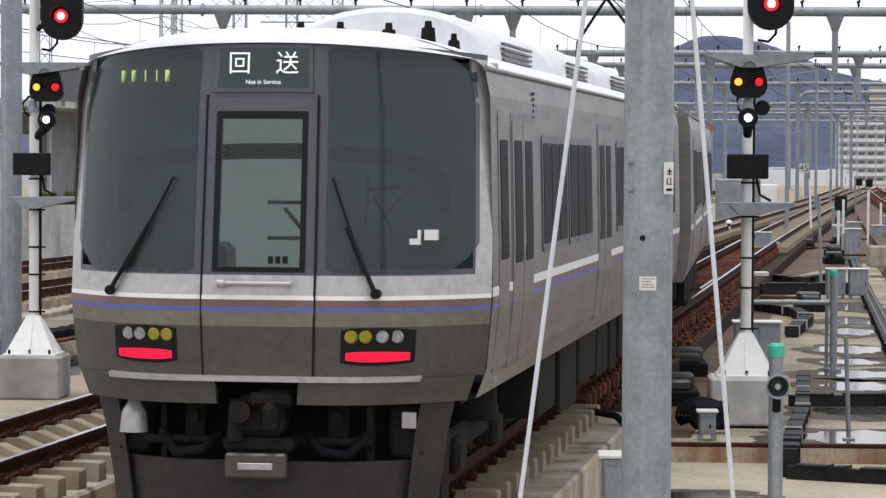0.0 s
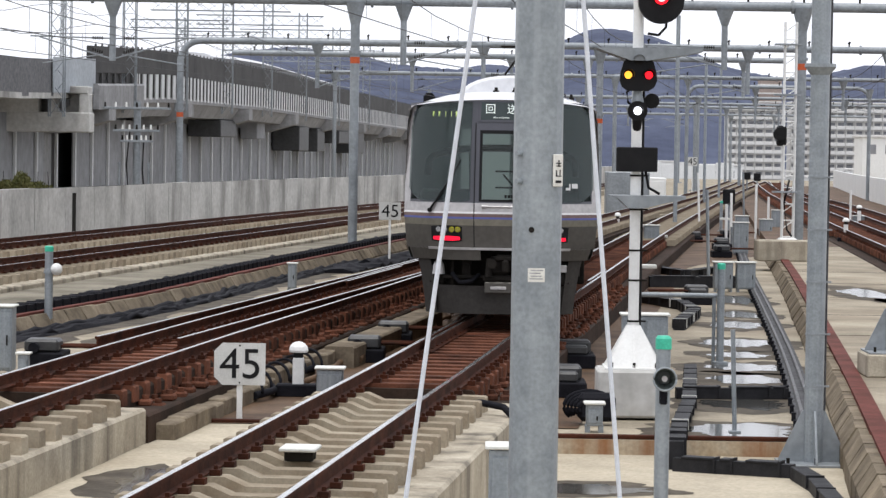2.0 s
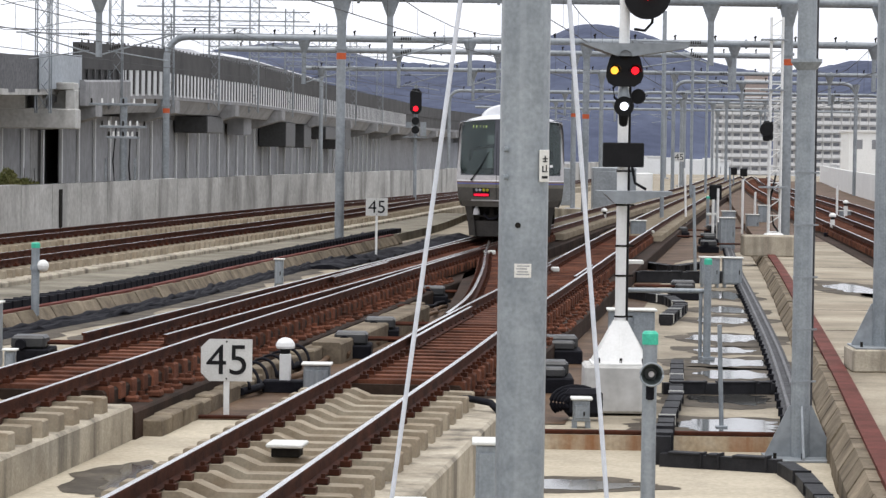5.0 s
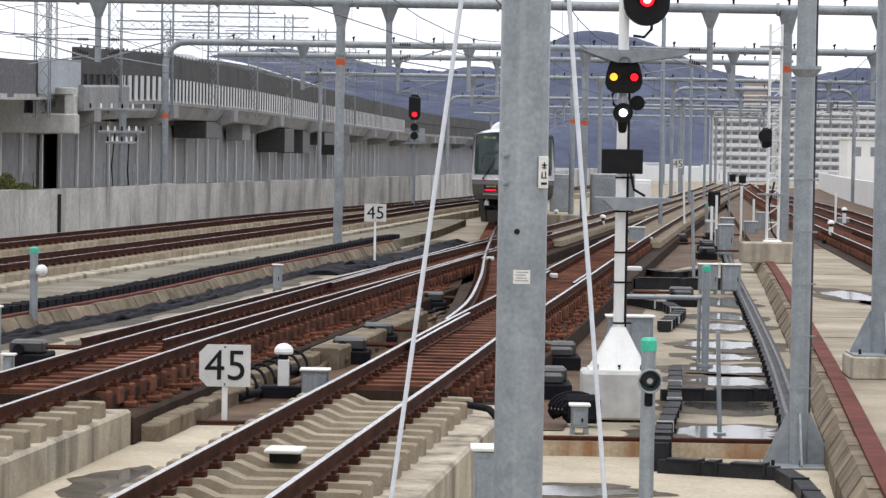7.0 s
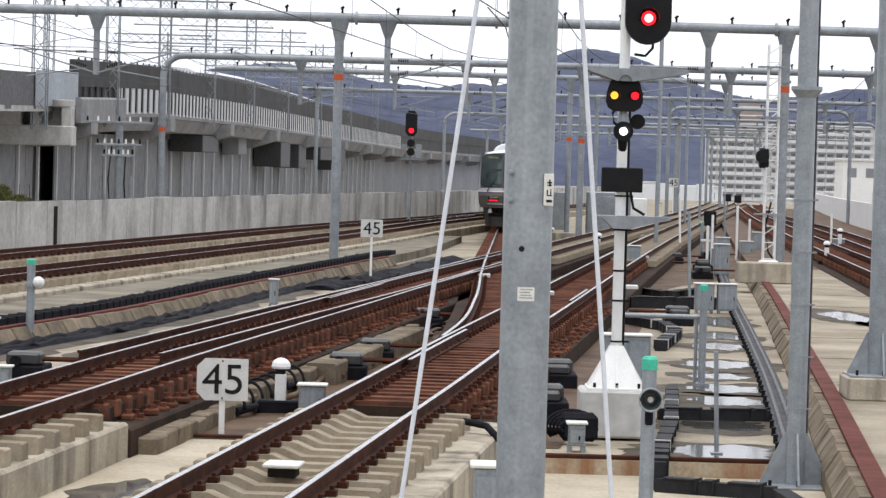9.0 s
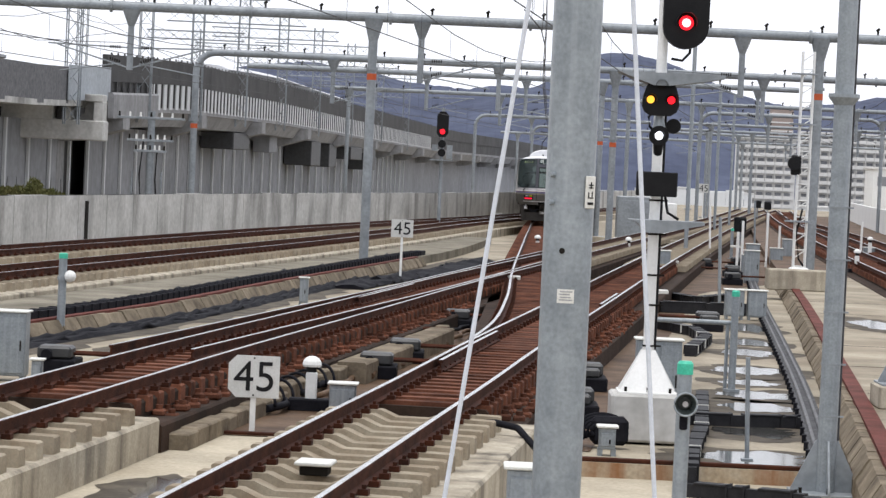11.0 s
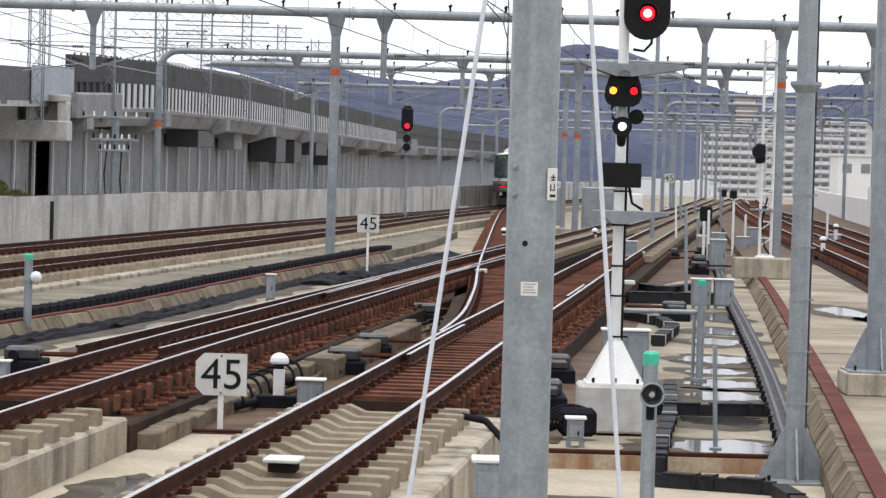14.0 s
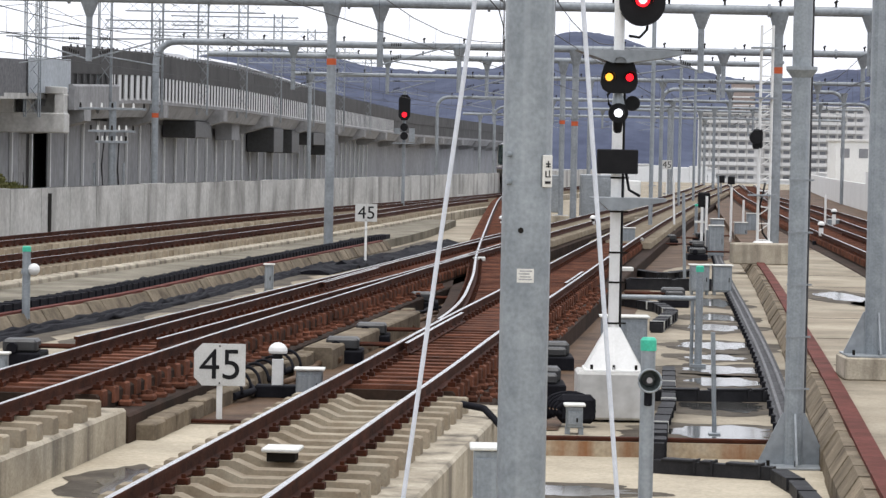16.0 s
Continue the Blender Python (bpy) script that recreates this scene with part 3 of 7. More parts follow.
box(bm, -0.05, 0.03, -0.25, 0.25, 0.0, 1.36)
me_slat = mesh_of("barrier_slat", bm, M["fence_light"])
bm = bmesh.new()
box(bm, 0.0, 0.045, -0.06, 0.06, 0.1, 2.7)
me_rib = mesh_of("barrier_rib", bm, M["fence_dark"])
y = 150.0
while y < 330:
    pitch = 2.0 if y < 164 else 1.35
    for nm, me, dy in (("barrier_slat", me_slat, 0.0), ("barrier_rib", me_rib, pitch * 0.5)):
        ob = new(nm, me)
        ob.parent = via
        ob.matrix_basis = pose(HIGH(y + dy), y + dy, high_z(y + dy) + 0.02, 0, 0, -math.degrees(heading(HIGH, y))) @ Matrix.Diagonal((1, pitch * 0.95 if nm == "barrier_slat" else 2.2, 1, 1))
    y += pitch
for y in np.arange(138, 150, 1.7):
    ob = new("barrier_rib", me_rib)
    ob.parent = via
    ob.matrix_basis = pose(HIGH(y), y, high_z(y) + 0.02, 0, 0, -math.degrees(heading(HIGH, y))) @ Matrix.Diagonal((1, 2.6, 1, 1))
bm = bmesh.new()
sweep(bm, high_points(136.5, 149, 4), [(0.06, -0.35), (0.5, -0.35), (0.5, 0.75), (0.4, 0.85), (0.06, 0.85)])
part("ledge_box", bm, M["viaduct"], via, "grey concrete ledge box below the barrier")
# open-sided crossbeam at the end of the higher deck
m = pose(HIGH(132), 131, high_z(132) + 0.4, 0, 0, 0)
bm = bmesh.new()
bbox(bm, -6.0, 0.95, 0, 1.6, -0.02, 0.32, 0.04)
bbox(bm, -6.0, 1.05, 0, 1.6, -1.75, -0.85, 0.05)
for x0, x1 in ((-6.0, -1.25), (-0.75, -0.45), (0.55, 1.0)):
    bbox(bm, x0, x1, 0.04, 1.55, -0.97, 0.0, 0.04)
box(bm, -6.0, 1.0, 1.2, 1.5, -0.96, 0.0)
part("crossbeam", bm, M["wall"], via, "pale concrete crossbeam with open bays", m=m)
bm = bmesh.new()
sweep(bm, high_points(127.5, 137, 3), [(0.16, 0.45), (0.22, 0.45), (0.22, 2.0), (0.16, 2.0)])
part("translucent_screen", bm, M["screen_pale"], via, "pale blue perforated screen")
for y, a, b in ((110, 1.9, 0.3),):
    bm = bmesh.new()
    sweep(bm, high_points(y, y + 18, 6), [(-0.25, b), (0.1, b), (0.1, a), (-0.25, a)])
    part("barrier_panel", bm, M["sheath"], via)
# piers, brackets, and the screen wall below
for y in np.arange(140, 690, 25):
    z = high_z(y)
    bm = bmesh.new()
    m = pose(HIGH(y), y, 0, 0, 0, -math.degrees(heading(HIGH, y)))
    prof = [(-3.2, z - 1.6), (-1.6, z - 1.5), (0.5, z - 0.9), (0.5, z - 0.2), (-3.2, z - 0.2)]
    a = [bm.verts.new((x, -0.9, zz)) for x, zz in prof]
    b = [bm.verts.new((x, 0.9, zz)) for x, zz in prof]
    for k in range(5):
        bm.faces.new((a[k], a[(k + 1) % 5], b[(k + 1) % 5], b[k]))
    bm.faces.new(a[::-1])
    bm.faces.new(b)
    part("pier_bracket", bm, M["viaduct"], via, m=m)
    bm = bmesh.new()
    bbox(bm, -4.4, -2.6, -0.9, 0.9, -8, z - 0.9, 0.08)
    part("pier", bm, M["viaduct"], via, m=m)
bm = bmesh.new()
sweep(bm, line_points(HIGH, 147, 690, 6, -2.6), [(-0.2, -8), (0, -8), (0, 4.0), (-0.2, 4.0)])
part("screen_wall", bm, M["screen_wall"], via, "smooth grey wall under the viaduct")
bm = bmesh.new()
sweep(bm, line_points(HIGH, 118, 139, 6, -2.6), [(-0.2, -8), (0, -8), (0, 4.0), (-0.2, 4.0)])
part("screen_wall", bm, M["screen_wall"], via)
# bay between the wall pieces, its deep shade painted as a dark panel
bm = bmesh.new()
sweep(bm, line_points(HIGH, 130, 178, 6, -3.5), [(-0.2, -8), (0, -8), (0, 4.5), (-0.2, 4.5)])
part("bay_shade_panel", bm, M["fence_dark"], via, "dark panel standing in for the shade of a deep bay")
bm = bmesh.new()
sweep(bm, line_points(HIGH, 136, 150, 6, -2.7), [(-0.9, 3.9), (0, 3.9), (0, 4.4), (-0.9, 4.4)])
part("bay_head", bm, M["viaduct"], via)
bm = bmesh.new()
box(bm, -0.03, 0.1, -0.13, 0.13, -8, 4.0)
me_post = mesh_of("screen_post", bm, M["fence_light"])
for y in np.arange(104, 325, 4.7):
    ob = new("screen_post", me_post)
    ob.parent = via
    p = line_points(HIGH, y, y + 1, 1, -2.55)[0]
    ob.matrix_basis = pose(p[0], p[1], 0, 0, 0, -math.degrees(heading(HIGH, y)))
# dark boxes stand in for shaded openings and hanging gear below the deck
for y, w in ((183, 7.0), (224, 6.0), (236, 5.0), (252, 9.0), (268, 5.0)):
    bm = bmesh.new()
    m = pose(HIGH(y), y, 0, 0, 0, -math.degrees(heading(HIGH, y)))
    bbox(bm, -2.5, -0.4, 0, w, high_z(y) - (2.0 if w > 6 else 2.8), high_z(y) - 0.95, 0.05)
    part("underdeck_box", bm, M["machine"], via, "dark box below the deck in place of a shaded opening", m=m)
for y, w in ((206, 4.0),):
    bm = bmesh.new()
    m = pose(HIGH(y), y, 0, 0, 0, -math.degrees(heading(HIGH, y)))
    bbox(bm, -2.4, -1.2, 0, w, 3.2, high_z(y) - 0.85, 0.05)
    part("underdeck_box", bm, M["screen_wall"], via, m=m)
# service pole with insulators behind the parapet
sp = thing("utility_pole", pose(-14.15, 125, 0), "grey service pole with stacked crossarms and insulators", "pole")
bm = bmesh.new()
tube(bm, (0, 0, -1), (0, 0, 4.5), 0.16, seg=12)
tube(bm, (-0.75, 0, -1), (-0.75, 0, 1.9), 0.05, seg=8)
tube(bm, (0.5, 0, -1), (0.5, 0, 1.9), 0.05, seg=8)
part("shaft", bm, M["galv_far"], sp)
for z, w in ((4.15, 1.45), (3.2, 1.0), (2.75, 0.7), (-0.35, 0.9)):
    bm = bmesh.new()
    bbox(bm, -w, w, -0.22, -0.14, z, z + 0.1, 0.01)
    arm = part("crossarm", bm, M["galv_far"], sp)
    for k in range(7):
        x = -w + 0.1 + (2 * w - 0.2) * k / 6
        bm = bmesh.new()
        tube(bm, (x, -0.18, z + 0.1), (x, -0.18, z + 0.3), 0.05, 0.035, seg=8)
        part("insulator", bm, M["white"] if k % 3 else M["under"], arm)
bm = bmesh.new()
path_tube(bm, [(-0.3, -0.15, 3.2), (-0.42, -0.18, 1.8), (-0.3, -0.18, 0.2), (-0.35, -0.18, -0.9)], 0.035, 6)
path_tube(bm, [(0.3, -0.15, 2.8), (0.26, -0.18, 1.6), (0.36, -0.18, 0.4), (0.3, -0.18, -0.9)], 0.035, 6)
part("cable", bm, M["black"], sp)

# pale canopy roof behind the barrier
can = thing("station_canopy", pose(0, 0, 0), "white curved canopy roof above the viaduct barrier", "canopy")
bm = bmesh.new()
sweep(bm, [(x, y, high_z(y) + float(np.interp(y, [185, 215, 262], [3.1, 3.45, 3.2]))) for x, y, _ in line_points(HIGH, 188, 262, 5, -2.5)],
      [(-2.5, -0.1), (0.6, -0.25), (0.9, -0.05), (0.2, 0.2), (-2.5, 0.4)])
part("roof", bm, M["roof"], can)
for y in range(192, 262, 10):
    bm = bmesh.new()
    tube(bm, (HIGH(y) - 3, y, high_z(y)), (HIGH(y) - 3, y, high_z(y) + 3.2), 0.1)
    part("post", bm, M["galv_far"], can)

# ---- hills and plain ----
# the blue of distance haze is painted into the hill colour
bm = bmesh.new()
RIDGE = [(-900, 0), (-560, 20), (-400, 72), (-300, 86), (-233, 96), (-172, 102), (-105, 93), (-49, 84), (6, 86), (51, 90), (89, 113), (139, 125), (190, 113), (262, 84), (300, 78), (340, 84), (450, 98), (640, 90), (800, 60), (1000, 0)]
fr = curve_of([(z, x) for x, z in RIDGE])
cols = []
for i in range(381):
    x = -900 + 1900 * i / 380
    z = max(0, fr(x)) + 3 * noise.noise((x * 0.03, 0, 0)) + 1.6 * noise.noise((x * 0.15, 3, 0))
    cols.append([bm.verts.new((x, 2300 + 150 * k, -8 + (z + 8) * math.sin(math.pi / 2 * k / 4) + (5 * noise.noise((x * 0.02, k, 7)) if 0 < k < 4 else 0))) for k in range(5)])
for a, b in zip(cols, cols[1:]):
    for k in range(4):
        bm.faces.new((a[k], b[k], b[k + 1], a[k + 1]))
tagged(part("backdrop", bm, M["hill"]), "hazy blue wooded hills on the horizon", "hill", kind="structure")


# ---- buildings ----
def apartment(m, w, floors, depth, label, pitch=2.85, bay=3.1, z0=-8.0):
    b = thing("apartment_building", m, label, "building")
    h = floors * pitch
    bm = bmesh.new()
    box(bm, 0, w, 1.5, depth, z0, z0 + h)
    part("wall", bm, M["building"], b)
    bm = bmesh.new()
    bbox(bm, -0.3, w + 0.3, 0.0, depth + 0.3, z0 + h, z0 + h + 0.5, 0.05)
    part("roof", bm, M["building"], b)
    bm = bmesh.new()
    bbox(bm, 0.05, bay - 0.25, 0, 0.14, 0, 1.05, 0.02)
    box(bm, 0.0, bay, 0, 1.5, -0.16, 0.0)
    box(bm, -0.08, 0.08, 0, 1.5, 0, pitch - 0.16)
    bal = mesh_of("balcony", bm, M["building"])
    bm = bmesh.new()
    box(bm, 0.5, bay - 0.6, 1.42, 1.5, 0.1, 2.1)
    win = mesh_of("window", bm, M["grey_window"])
    for f in range(1, floors):
        for k in range(int(w / bay)):
            for nm, me in (("balcony", bal), ("window", win)):
                ob = new(nm, me)
                ob.parent = b
                ob.matrix_basis = pose(k * bay, 0, z0 + f * pitch)
    return b


apartment(pose(86.2, 990, 0), 19.5, 9, 14, "pale grey apartment block with rows of balconies")
apartment(pose(108.6, 1000, 0), 36, 10, 14, "pale grey apartment block with rows of balconies")
tower = thing("apartment_building", pose(100.6, 1030, -8), "brown brick stair tower behind apartment blocks", "building")
bm = bmesh.new()
bbox(bm, 0, 7.6, 0, 8, 0, 37.2, 0.1)
part("wall", bm, M["brown_wall"], tower)
for k in range(3):
    bm = bmesh.new()
    bbox(bm, -0.15, 7.75, -0.15, 8, 29 + 3 * k, 29.5 + 3 * k, 0.05)
    part("ledge", bm, M["building"], tower)
for x, y, w, h, lab in ((40, 520, 8, 8.6, "low pale building behind the tracks"), (47, 430, 7, 7.4, "small white house with flat roof"), (34, 560, 5, 9, "low pale building behind the tracks"),
                        (57, 440, 20, 8.5, "long white shed beyond the parapet"), (50.5, 380, 9, 13.1, "white walled hall beyond the parapet"), (28, 600, 9, 7.5, "low pale building behind the tracks")):
    hs = thing("house", pose(x, y, 0), lab, "building")
    bm = bmesh.new()
    bbox(bm, 0, w, 0, 8, -8, -8 + h, 0.05)
    part("wall", bm, M["pale_wall"], hs)
    bm = bmesh.new()
    bbox(bm, -0.25, w + 0.25, -0.25, 8.25, -8 + h, -8 + h + 0.3, 0.03)
    part("roof", bm, M["building"], hs)
    for k in range(int(w / 2.4)):
        bm = bmesh.new()
        bbox(bm, 0.6 + 2.4 * k, 1.8 + 2.4 * k, -0.04, 0.02, -8 + h - 2.1, -8 + h - 0.9, 0.01)
        part("window", bm, M["grey_window"], hs)
# pale end wall beyond the far tracks
fw = thing("wall_north", pose(0, 420, 0), "pale low concrete wall closing the far tracks", "wall", kind="structure")
for k in range(6):
    bm = bmesh.new()
    bbox(bm, 22 + 2.6 * k, 24.56 + 2.6 * k, 0, 0.3, -8, 1.2 + 0.25 * (k % 2), 0.03)
    part("wall_panel", bm, M["pale_wall"], fw)
# equipment huts beside the far turnouts
for x, y, w, d, h, mt in ((7.0, 150, 2.2, 2, 2.4, "galv_far"), (9.6, 166, 1.5, 2, 2.0, "pale_wall"), (5.6, 172, 1.2, 1.2, 2.2, "galv_far")):
    hut = thing("equipment_hut", pose(x, y, DECK), "pale metal trackside equipment cabinet", "cabinet", "trackside huts")
    bm = bmesh.new()
    bbox(bm, 0, w, 0, d, 0.0, h, 0.04)
    part("body", bm, M[mt], hut)
    bm = bmesh.new()
    bbox(bm, 0.1, w - 0.1, -0.03, 0.0, 0.2, h - 0.2, 0.01)
    part("door", bm, M[mt], hut)
bm = bmesh.new()
bbox(bm, 4.2, 11, 139, 139.4, DECK, -0.25, 0.03)
tagged(part("low_wall", bm, M["plinth"]), "low pale concrete sill across the deck", "kerb", kind="structure")


# ---- catenary gantries ----
def gantry(y, xl, xr, zb, posts, brackets=(), arms=(), r=0.15, rp=0.145, round_left=False, round_right=False, foot=DECK, band=None, group="catenary gantries"):
    g = thing("catenary_gantry", pose(0, y, 0), "grey galvanised tubular catenary gantry over the tracks", "gantry", group)
    bm = bmesh.new()
    pts = [(xl, 0, zb), (xr, 0, zb)]
    c = 0.9
    if round_left:
        pts = [(xl, 0, zb - c)] + [(xl + c - c * math.cos(a), 0, zb - c + c * math.sin(a)) for a in np.linspace(0.2, math.pi / 2, 6)] + [(xr, 0, zb)]
    if round_right:
        pts = pts[:-1] + [(xr - c + c * math.sin(a), 0, zb - c + c * math.cos(a)) for a in np.linspace(0, math.pi / 2 - 0.2, 6)] + [(xr, 0, zb - c)]
    for p, q in zip(pts, pts[1:]):
        tube(bm, p, q, r, seg=14)
    beam = part("beam", bm, M["galv_far"], g)
    x = xl + 3.3
    while x < xr - 1:
        bm = bmesh.new()
        tube(bm, (x - 0.04, 0, zb), (x + 0.04, 0, zb), r + 0.06, seg=14)
        part("flange", bm, M["galv_far"], beam)
        x += 4.4
    x = xl + 1.2
    while x < xr - 0.6:
        bm = bmesh.new()
        tube(bm, (x, 0, zb + r * 0.9), (x, 0, zb + r + 0.13), 0.035, seg=6)
        tube(bm, (x - 0.05, 0, zb + r + 0.12), (x + 0.05, 0, zb + r + 0.2), 0.045, seg=6)
        part("insulator", bm, M["under"], beam)
        x += 1.75
    for x in posts:
        bm = bmesh.new()
        tube(bm, (x, 0, foot), (x, 0, zb - (c if (round_left and abs(x - xl) < 0.1) or (round_right and abs(x - xr) < 0.1) else 0)), rp, seg=16)
        p = part("post", bm, M["galv_far"], g)
        bm = bmesh.new()
        bbox(bm, x - 0.45, x + 0.45, -0.45, 0.45, foot, foot + 0.1, 0.02)
        part("base_plate", bm, M["galv_far"], p)
        if not round_left or abs(x - xl) > 0.1:
            bm = bmesh.new()
            tube(bm, (x, 0, zb - 0.75), (x, 0, zb - 0.05), rp, rp * 2.2, seg=14)
            part("post_head", bm, M["galv_far"], p)
        if band:
            bm = bmesh.new()
            tube(bm, (x, 0, band - 0.1), (x, 0, band + 0.1), rp + 0.006, seg=16)
            part("orange_band", bm, M["orange"], p, "faded orange band")
            bm = bmesh.new()
            tube(bm, (x, 0, band + 0.2), (x, 0, band + 0.29), rp + 0.05, seg=16)
            part("collar", bm, M["galv_far"], p)
    for x in brackets:
        bm = bmesh.new()
        tube(bm, (x, 0, zb - 0.62), (x, 0, zb - 0.1), 0.1, 0.30, seg=12)
        tube(bm, (x, 0, zb - 2.0), (x, 0, zb - 0.6), 0.1, seg=10)
        part("drop_bracket", bm, M["galv_far"], g)
    for x, s in arms:
        bm = bmesh.new()
        tube(bm, (x, 0, zb - 1.3), (x + s * 2.6, 0, zb - 1.25), 0.025, seg=6)
        tube(bm, (x, 0, zb - 1.95), (x + s * 2.3, 0, zb - 1.28), 0.025, seg=6)
        tube(bm, (x + s * 0.3, 0, zb - 1.8), (x + s * 2.2, 0, zb - 2.1), 0.02, seg=6)
        a = part("cantilever_arm", bm, M["galv_far"], g)
        for zz, dz in ((zb - 1.29, 0.0), (zb - 1.85, 0.14)):
            bm = bmesh.new()
            for k in range(5):
                xx = x + s * (0.35 + 0.07 * k)
                tube(bm, (xx, 0, zz + dz * (1 + 0.2 * k) * 0.8), (xx + 0.035, 0, zz + dz * (1 + 0.2 * k) * 0.8), 0.05, seg=8)
            part("insulator", bm, M["under"], a)
    return g


gantry(92.5, -24, 26, 7.27, (-3.62, 10.42), (-11.25, -2.1, 7.98, 13.3), ((-11.25, 1), (-11.25, -1), (-2.1, 1), (7.98, -1), (13.3, 1)), band=5.4)
gantry(128.6, -12.7, 32, 7.25, (-12.7, 5.65), (-6.7, 0.55, 12.1, 18.2), ((-6.7, 1), (0.55, 1), (12.1, -1), (18.2, 1)), round_left=True, band=4.0)
gantry(160, -13, 17, 7.75, (6.35,), (-3.2, 2.2, 14.8), ((-3.2, 1), (2.2, 1)), band=4.4)
gantry(207, 15.2, 28.0, 7.4, (15.2, 28.0), (20, 25), ((20, 1), (25, -1)), 0.13, 0.13, True, True)
gantry(247, -0.7, 14, 7.3, (-0.7,), (4, 9), ((4, 1), (9, -1)), 0.14, 0.14, True)
gantry(300, 5, 34, 7.4, (5, 26), (10, 16, 22), ((10, 1), (16, 1), (22, -1)), 0.14, 0.14, True)
gantry(228, 14, 33, 7.0, (17.6, 33), (22, 29), ((22, 1),), 0.12, 0.12, True, True)
gantry(268, 16, 38, 7.2, (20.4, 24.5), (28,), ((28, 1),), 0.12, 0.14)
gantry(190, -10, 34, 7.55, (-8.8, 9.3, 33), (1, 14, 24), ((1, 1), (14, 1), (24, 1)), 0.13, 0.13)
gantry(340, 2, 46, 7.2, (4, 24, 30, 46), (10, 35), ((10, 1), (35, 1)), 0.14, 0.16)


# lattice masts and trusses of the high line
def lattice(name, p0, p1, w, label, group, step=None):
    """A square lattice member from p0 to p1."""
    p0, p1 = Vector(p0), Vector(p1)
    d = (p1 - p0)
    n = max(3, int(d.length / (step or w * 1.3)))
    ax = Vector((0, 0, 1)) if abs(d.normalized().z) < 0.5 else Vector((1, 0, 0))
    bx = d.normalized().cross(ax)
    bm = bmesh.new()
    cs = [(-1, -1), (1, -1), (1, 1), (-1, 1)]

    def at(k, c):
        return p0 + d * (k / n) + ax * c[0] * w / 2 + bx * c[1] * w / 2
    for c in cs:
        tube(bm, at(0, c), at(n, c), 0.034, seg=5)
    for k in range(n):
        for i in (0, 2):
            a, b = cs[i], cs[i + 1]
            if k % 2:
                a, b = b, a
            tube(bm, at(k, a), at(k + 1, b), 0.02, seg=4, caps=False)
    ob = thing(name, pose(0, 0, 0), label, "mast", group)
    part("lattice", bm, M["galv_far"], ob)
    return ob


for y in (128, 146, 163, 181, 200, 220, 243, 268, 295):
    x, z = HIGH(y) + 0.25, high_z(y)
    lattice("lattice_mast", (x, y, z - 0.6), (x, y, z + 7.5), 0.62, "grey steel lattice mast on the viaduct edge", "lattice masts")
    if y > 150:
        lattice("lattice_beam", (x - 8, y, z + 6.9), (x + 1.5, y, z + 6.9), 0.7, "grey steel lattice beam over the high line", "lattice beams")
    if y > 175:
        lattice("lattice_beam", (x - 6, y, z + 4.9), (x, y, z + 4.9), 0.5, "grey steel lattice beam over the high line", "lattice beams")
for y in (150, 185, 230):
    x, z = HIGH(y) - 10.5, high_z(y)
    lattice("lattice_mast", (x, y, z), (x, y, z + 7.5), 0.62, "grey steel lattice mast on the viaduct edge", "lattice masts")


def wires(f, y0, y1, label, zc=5.15, zm=6.15, spans=36.0, r=0.011):
    t = thing("catenary_wire", pose(0, 0, 0), label, "wire", "overhead wires")
    bm = bmesh.new()
    pts = line_points(f, y0, y1, 6)
    path_tube(bm, [(x, y, zc) for x, y, _ in pts], r, 5)
    part("contact_wire", bm, M["wire"], t)
    bm = bmesh.new()
    path_tube(bm, [(x, y, zm - 0.55 * math.sin(math.pi * (((y - 92.5) % spans) / spans))) for x, y, _ in pts], r, 5)
    part("messenger_wire", bm, M["wire"], t)
    bm = bmesh.new()
    y = y0 + 2
    while y < min(y1, 160):
        zz = zm - 0.55 * math.sin(math.pi * (((y - 92.5) % spans) / spans))
        tube(bm, (f(y), y, zc), (f(y), y, zz), 0.006, seg=4, caps=False)
        y += 5
    part("dropper", bm, M["wire"], t)


for f, a, b in ((LINE_A, 20, 300), (LINE_B, 20, 300), (LINE_C, 46, 300), (LINE_E, 30, 165), (LINE_G, 30, 310), (LINE_H, 30, 300), (LINE_K, 40, 300)):
    wires(f, a, b, "thin dark overhead contact and messenger wire")
for off, z in ((-1.5, 8.6), (-3.5, 9.6), (-6, 10.4), (-2.5, 11.3)):
    bm = bmesh.new()
    path_tube(bm, [(x, y, high_z(y) + z - 5.2 + 0.4 * math.cos(y * 0.17)) for x, y, _ in line_points(HIGH, 80, 340, 6, off)], 0.016, 5)
    tagged(part("feeder_wire", bm, M["wire"]), "thin dark feeder wire above the viaduct", "wire", "overhead wires")


# ---- the train ----
HW_Z, HW_X = [0.2, 0.85, 1.15, 1.6, 2.0, 3.05, 3.25], [1.24, 1.345, 1.455, 1.495, 1.495, 1.47, 1.43]


def half_width(z):
    return float(np.interp(z, HW_Z, HW_X))


def roof_z(x):
    return 3.25 + 0.27 * max(0.0, 1 - (abs(x) / 1.43) ** 2.6) ** 0.8


def front_y(x, z):
    u = min(1.0, abs(x) / half_width(z))
    y = 0.72 * (max(0.0, u - 0.22) / 0.78) ** 2.5
    return y + (z - 1.6) * 0.12 if z > 1.6 else y + (1.6 - z) * 0.05


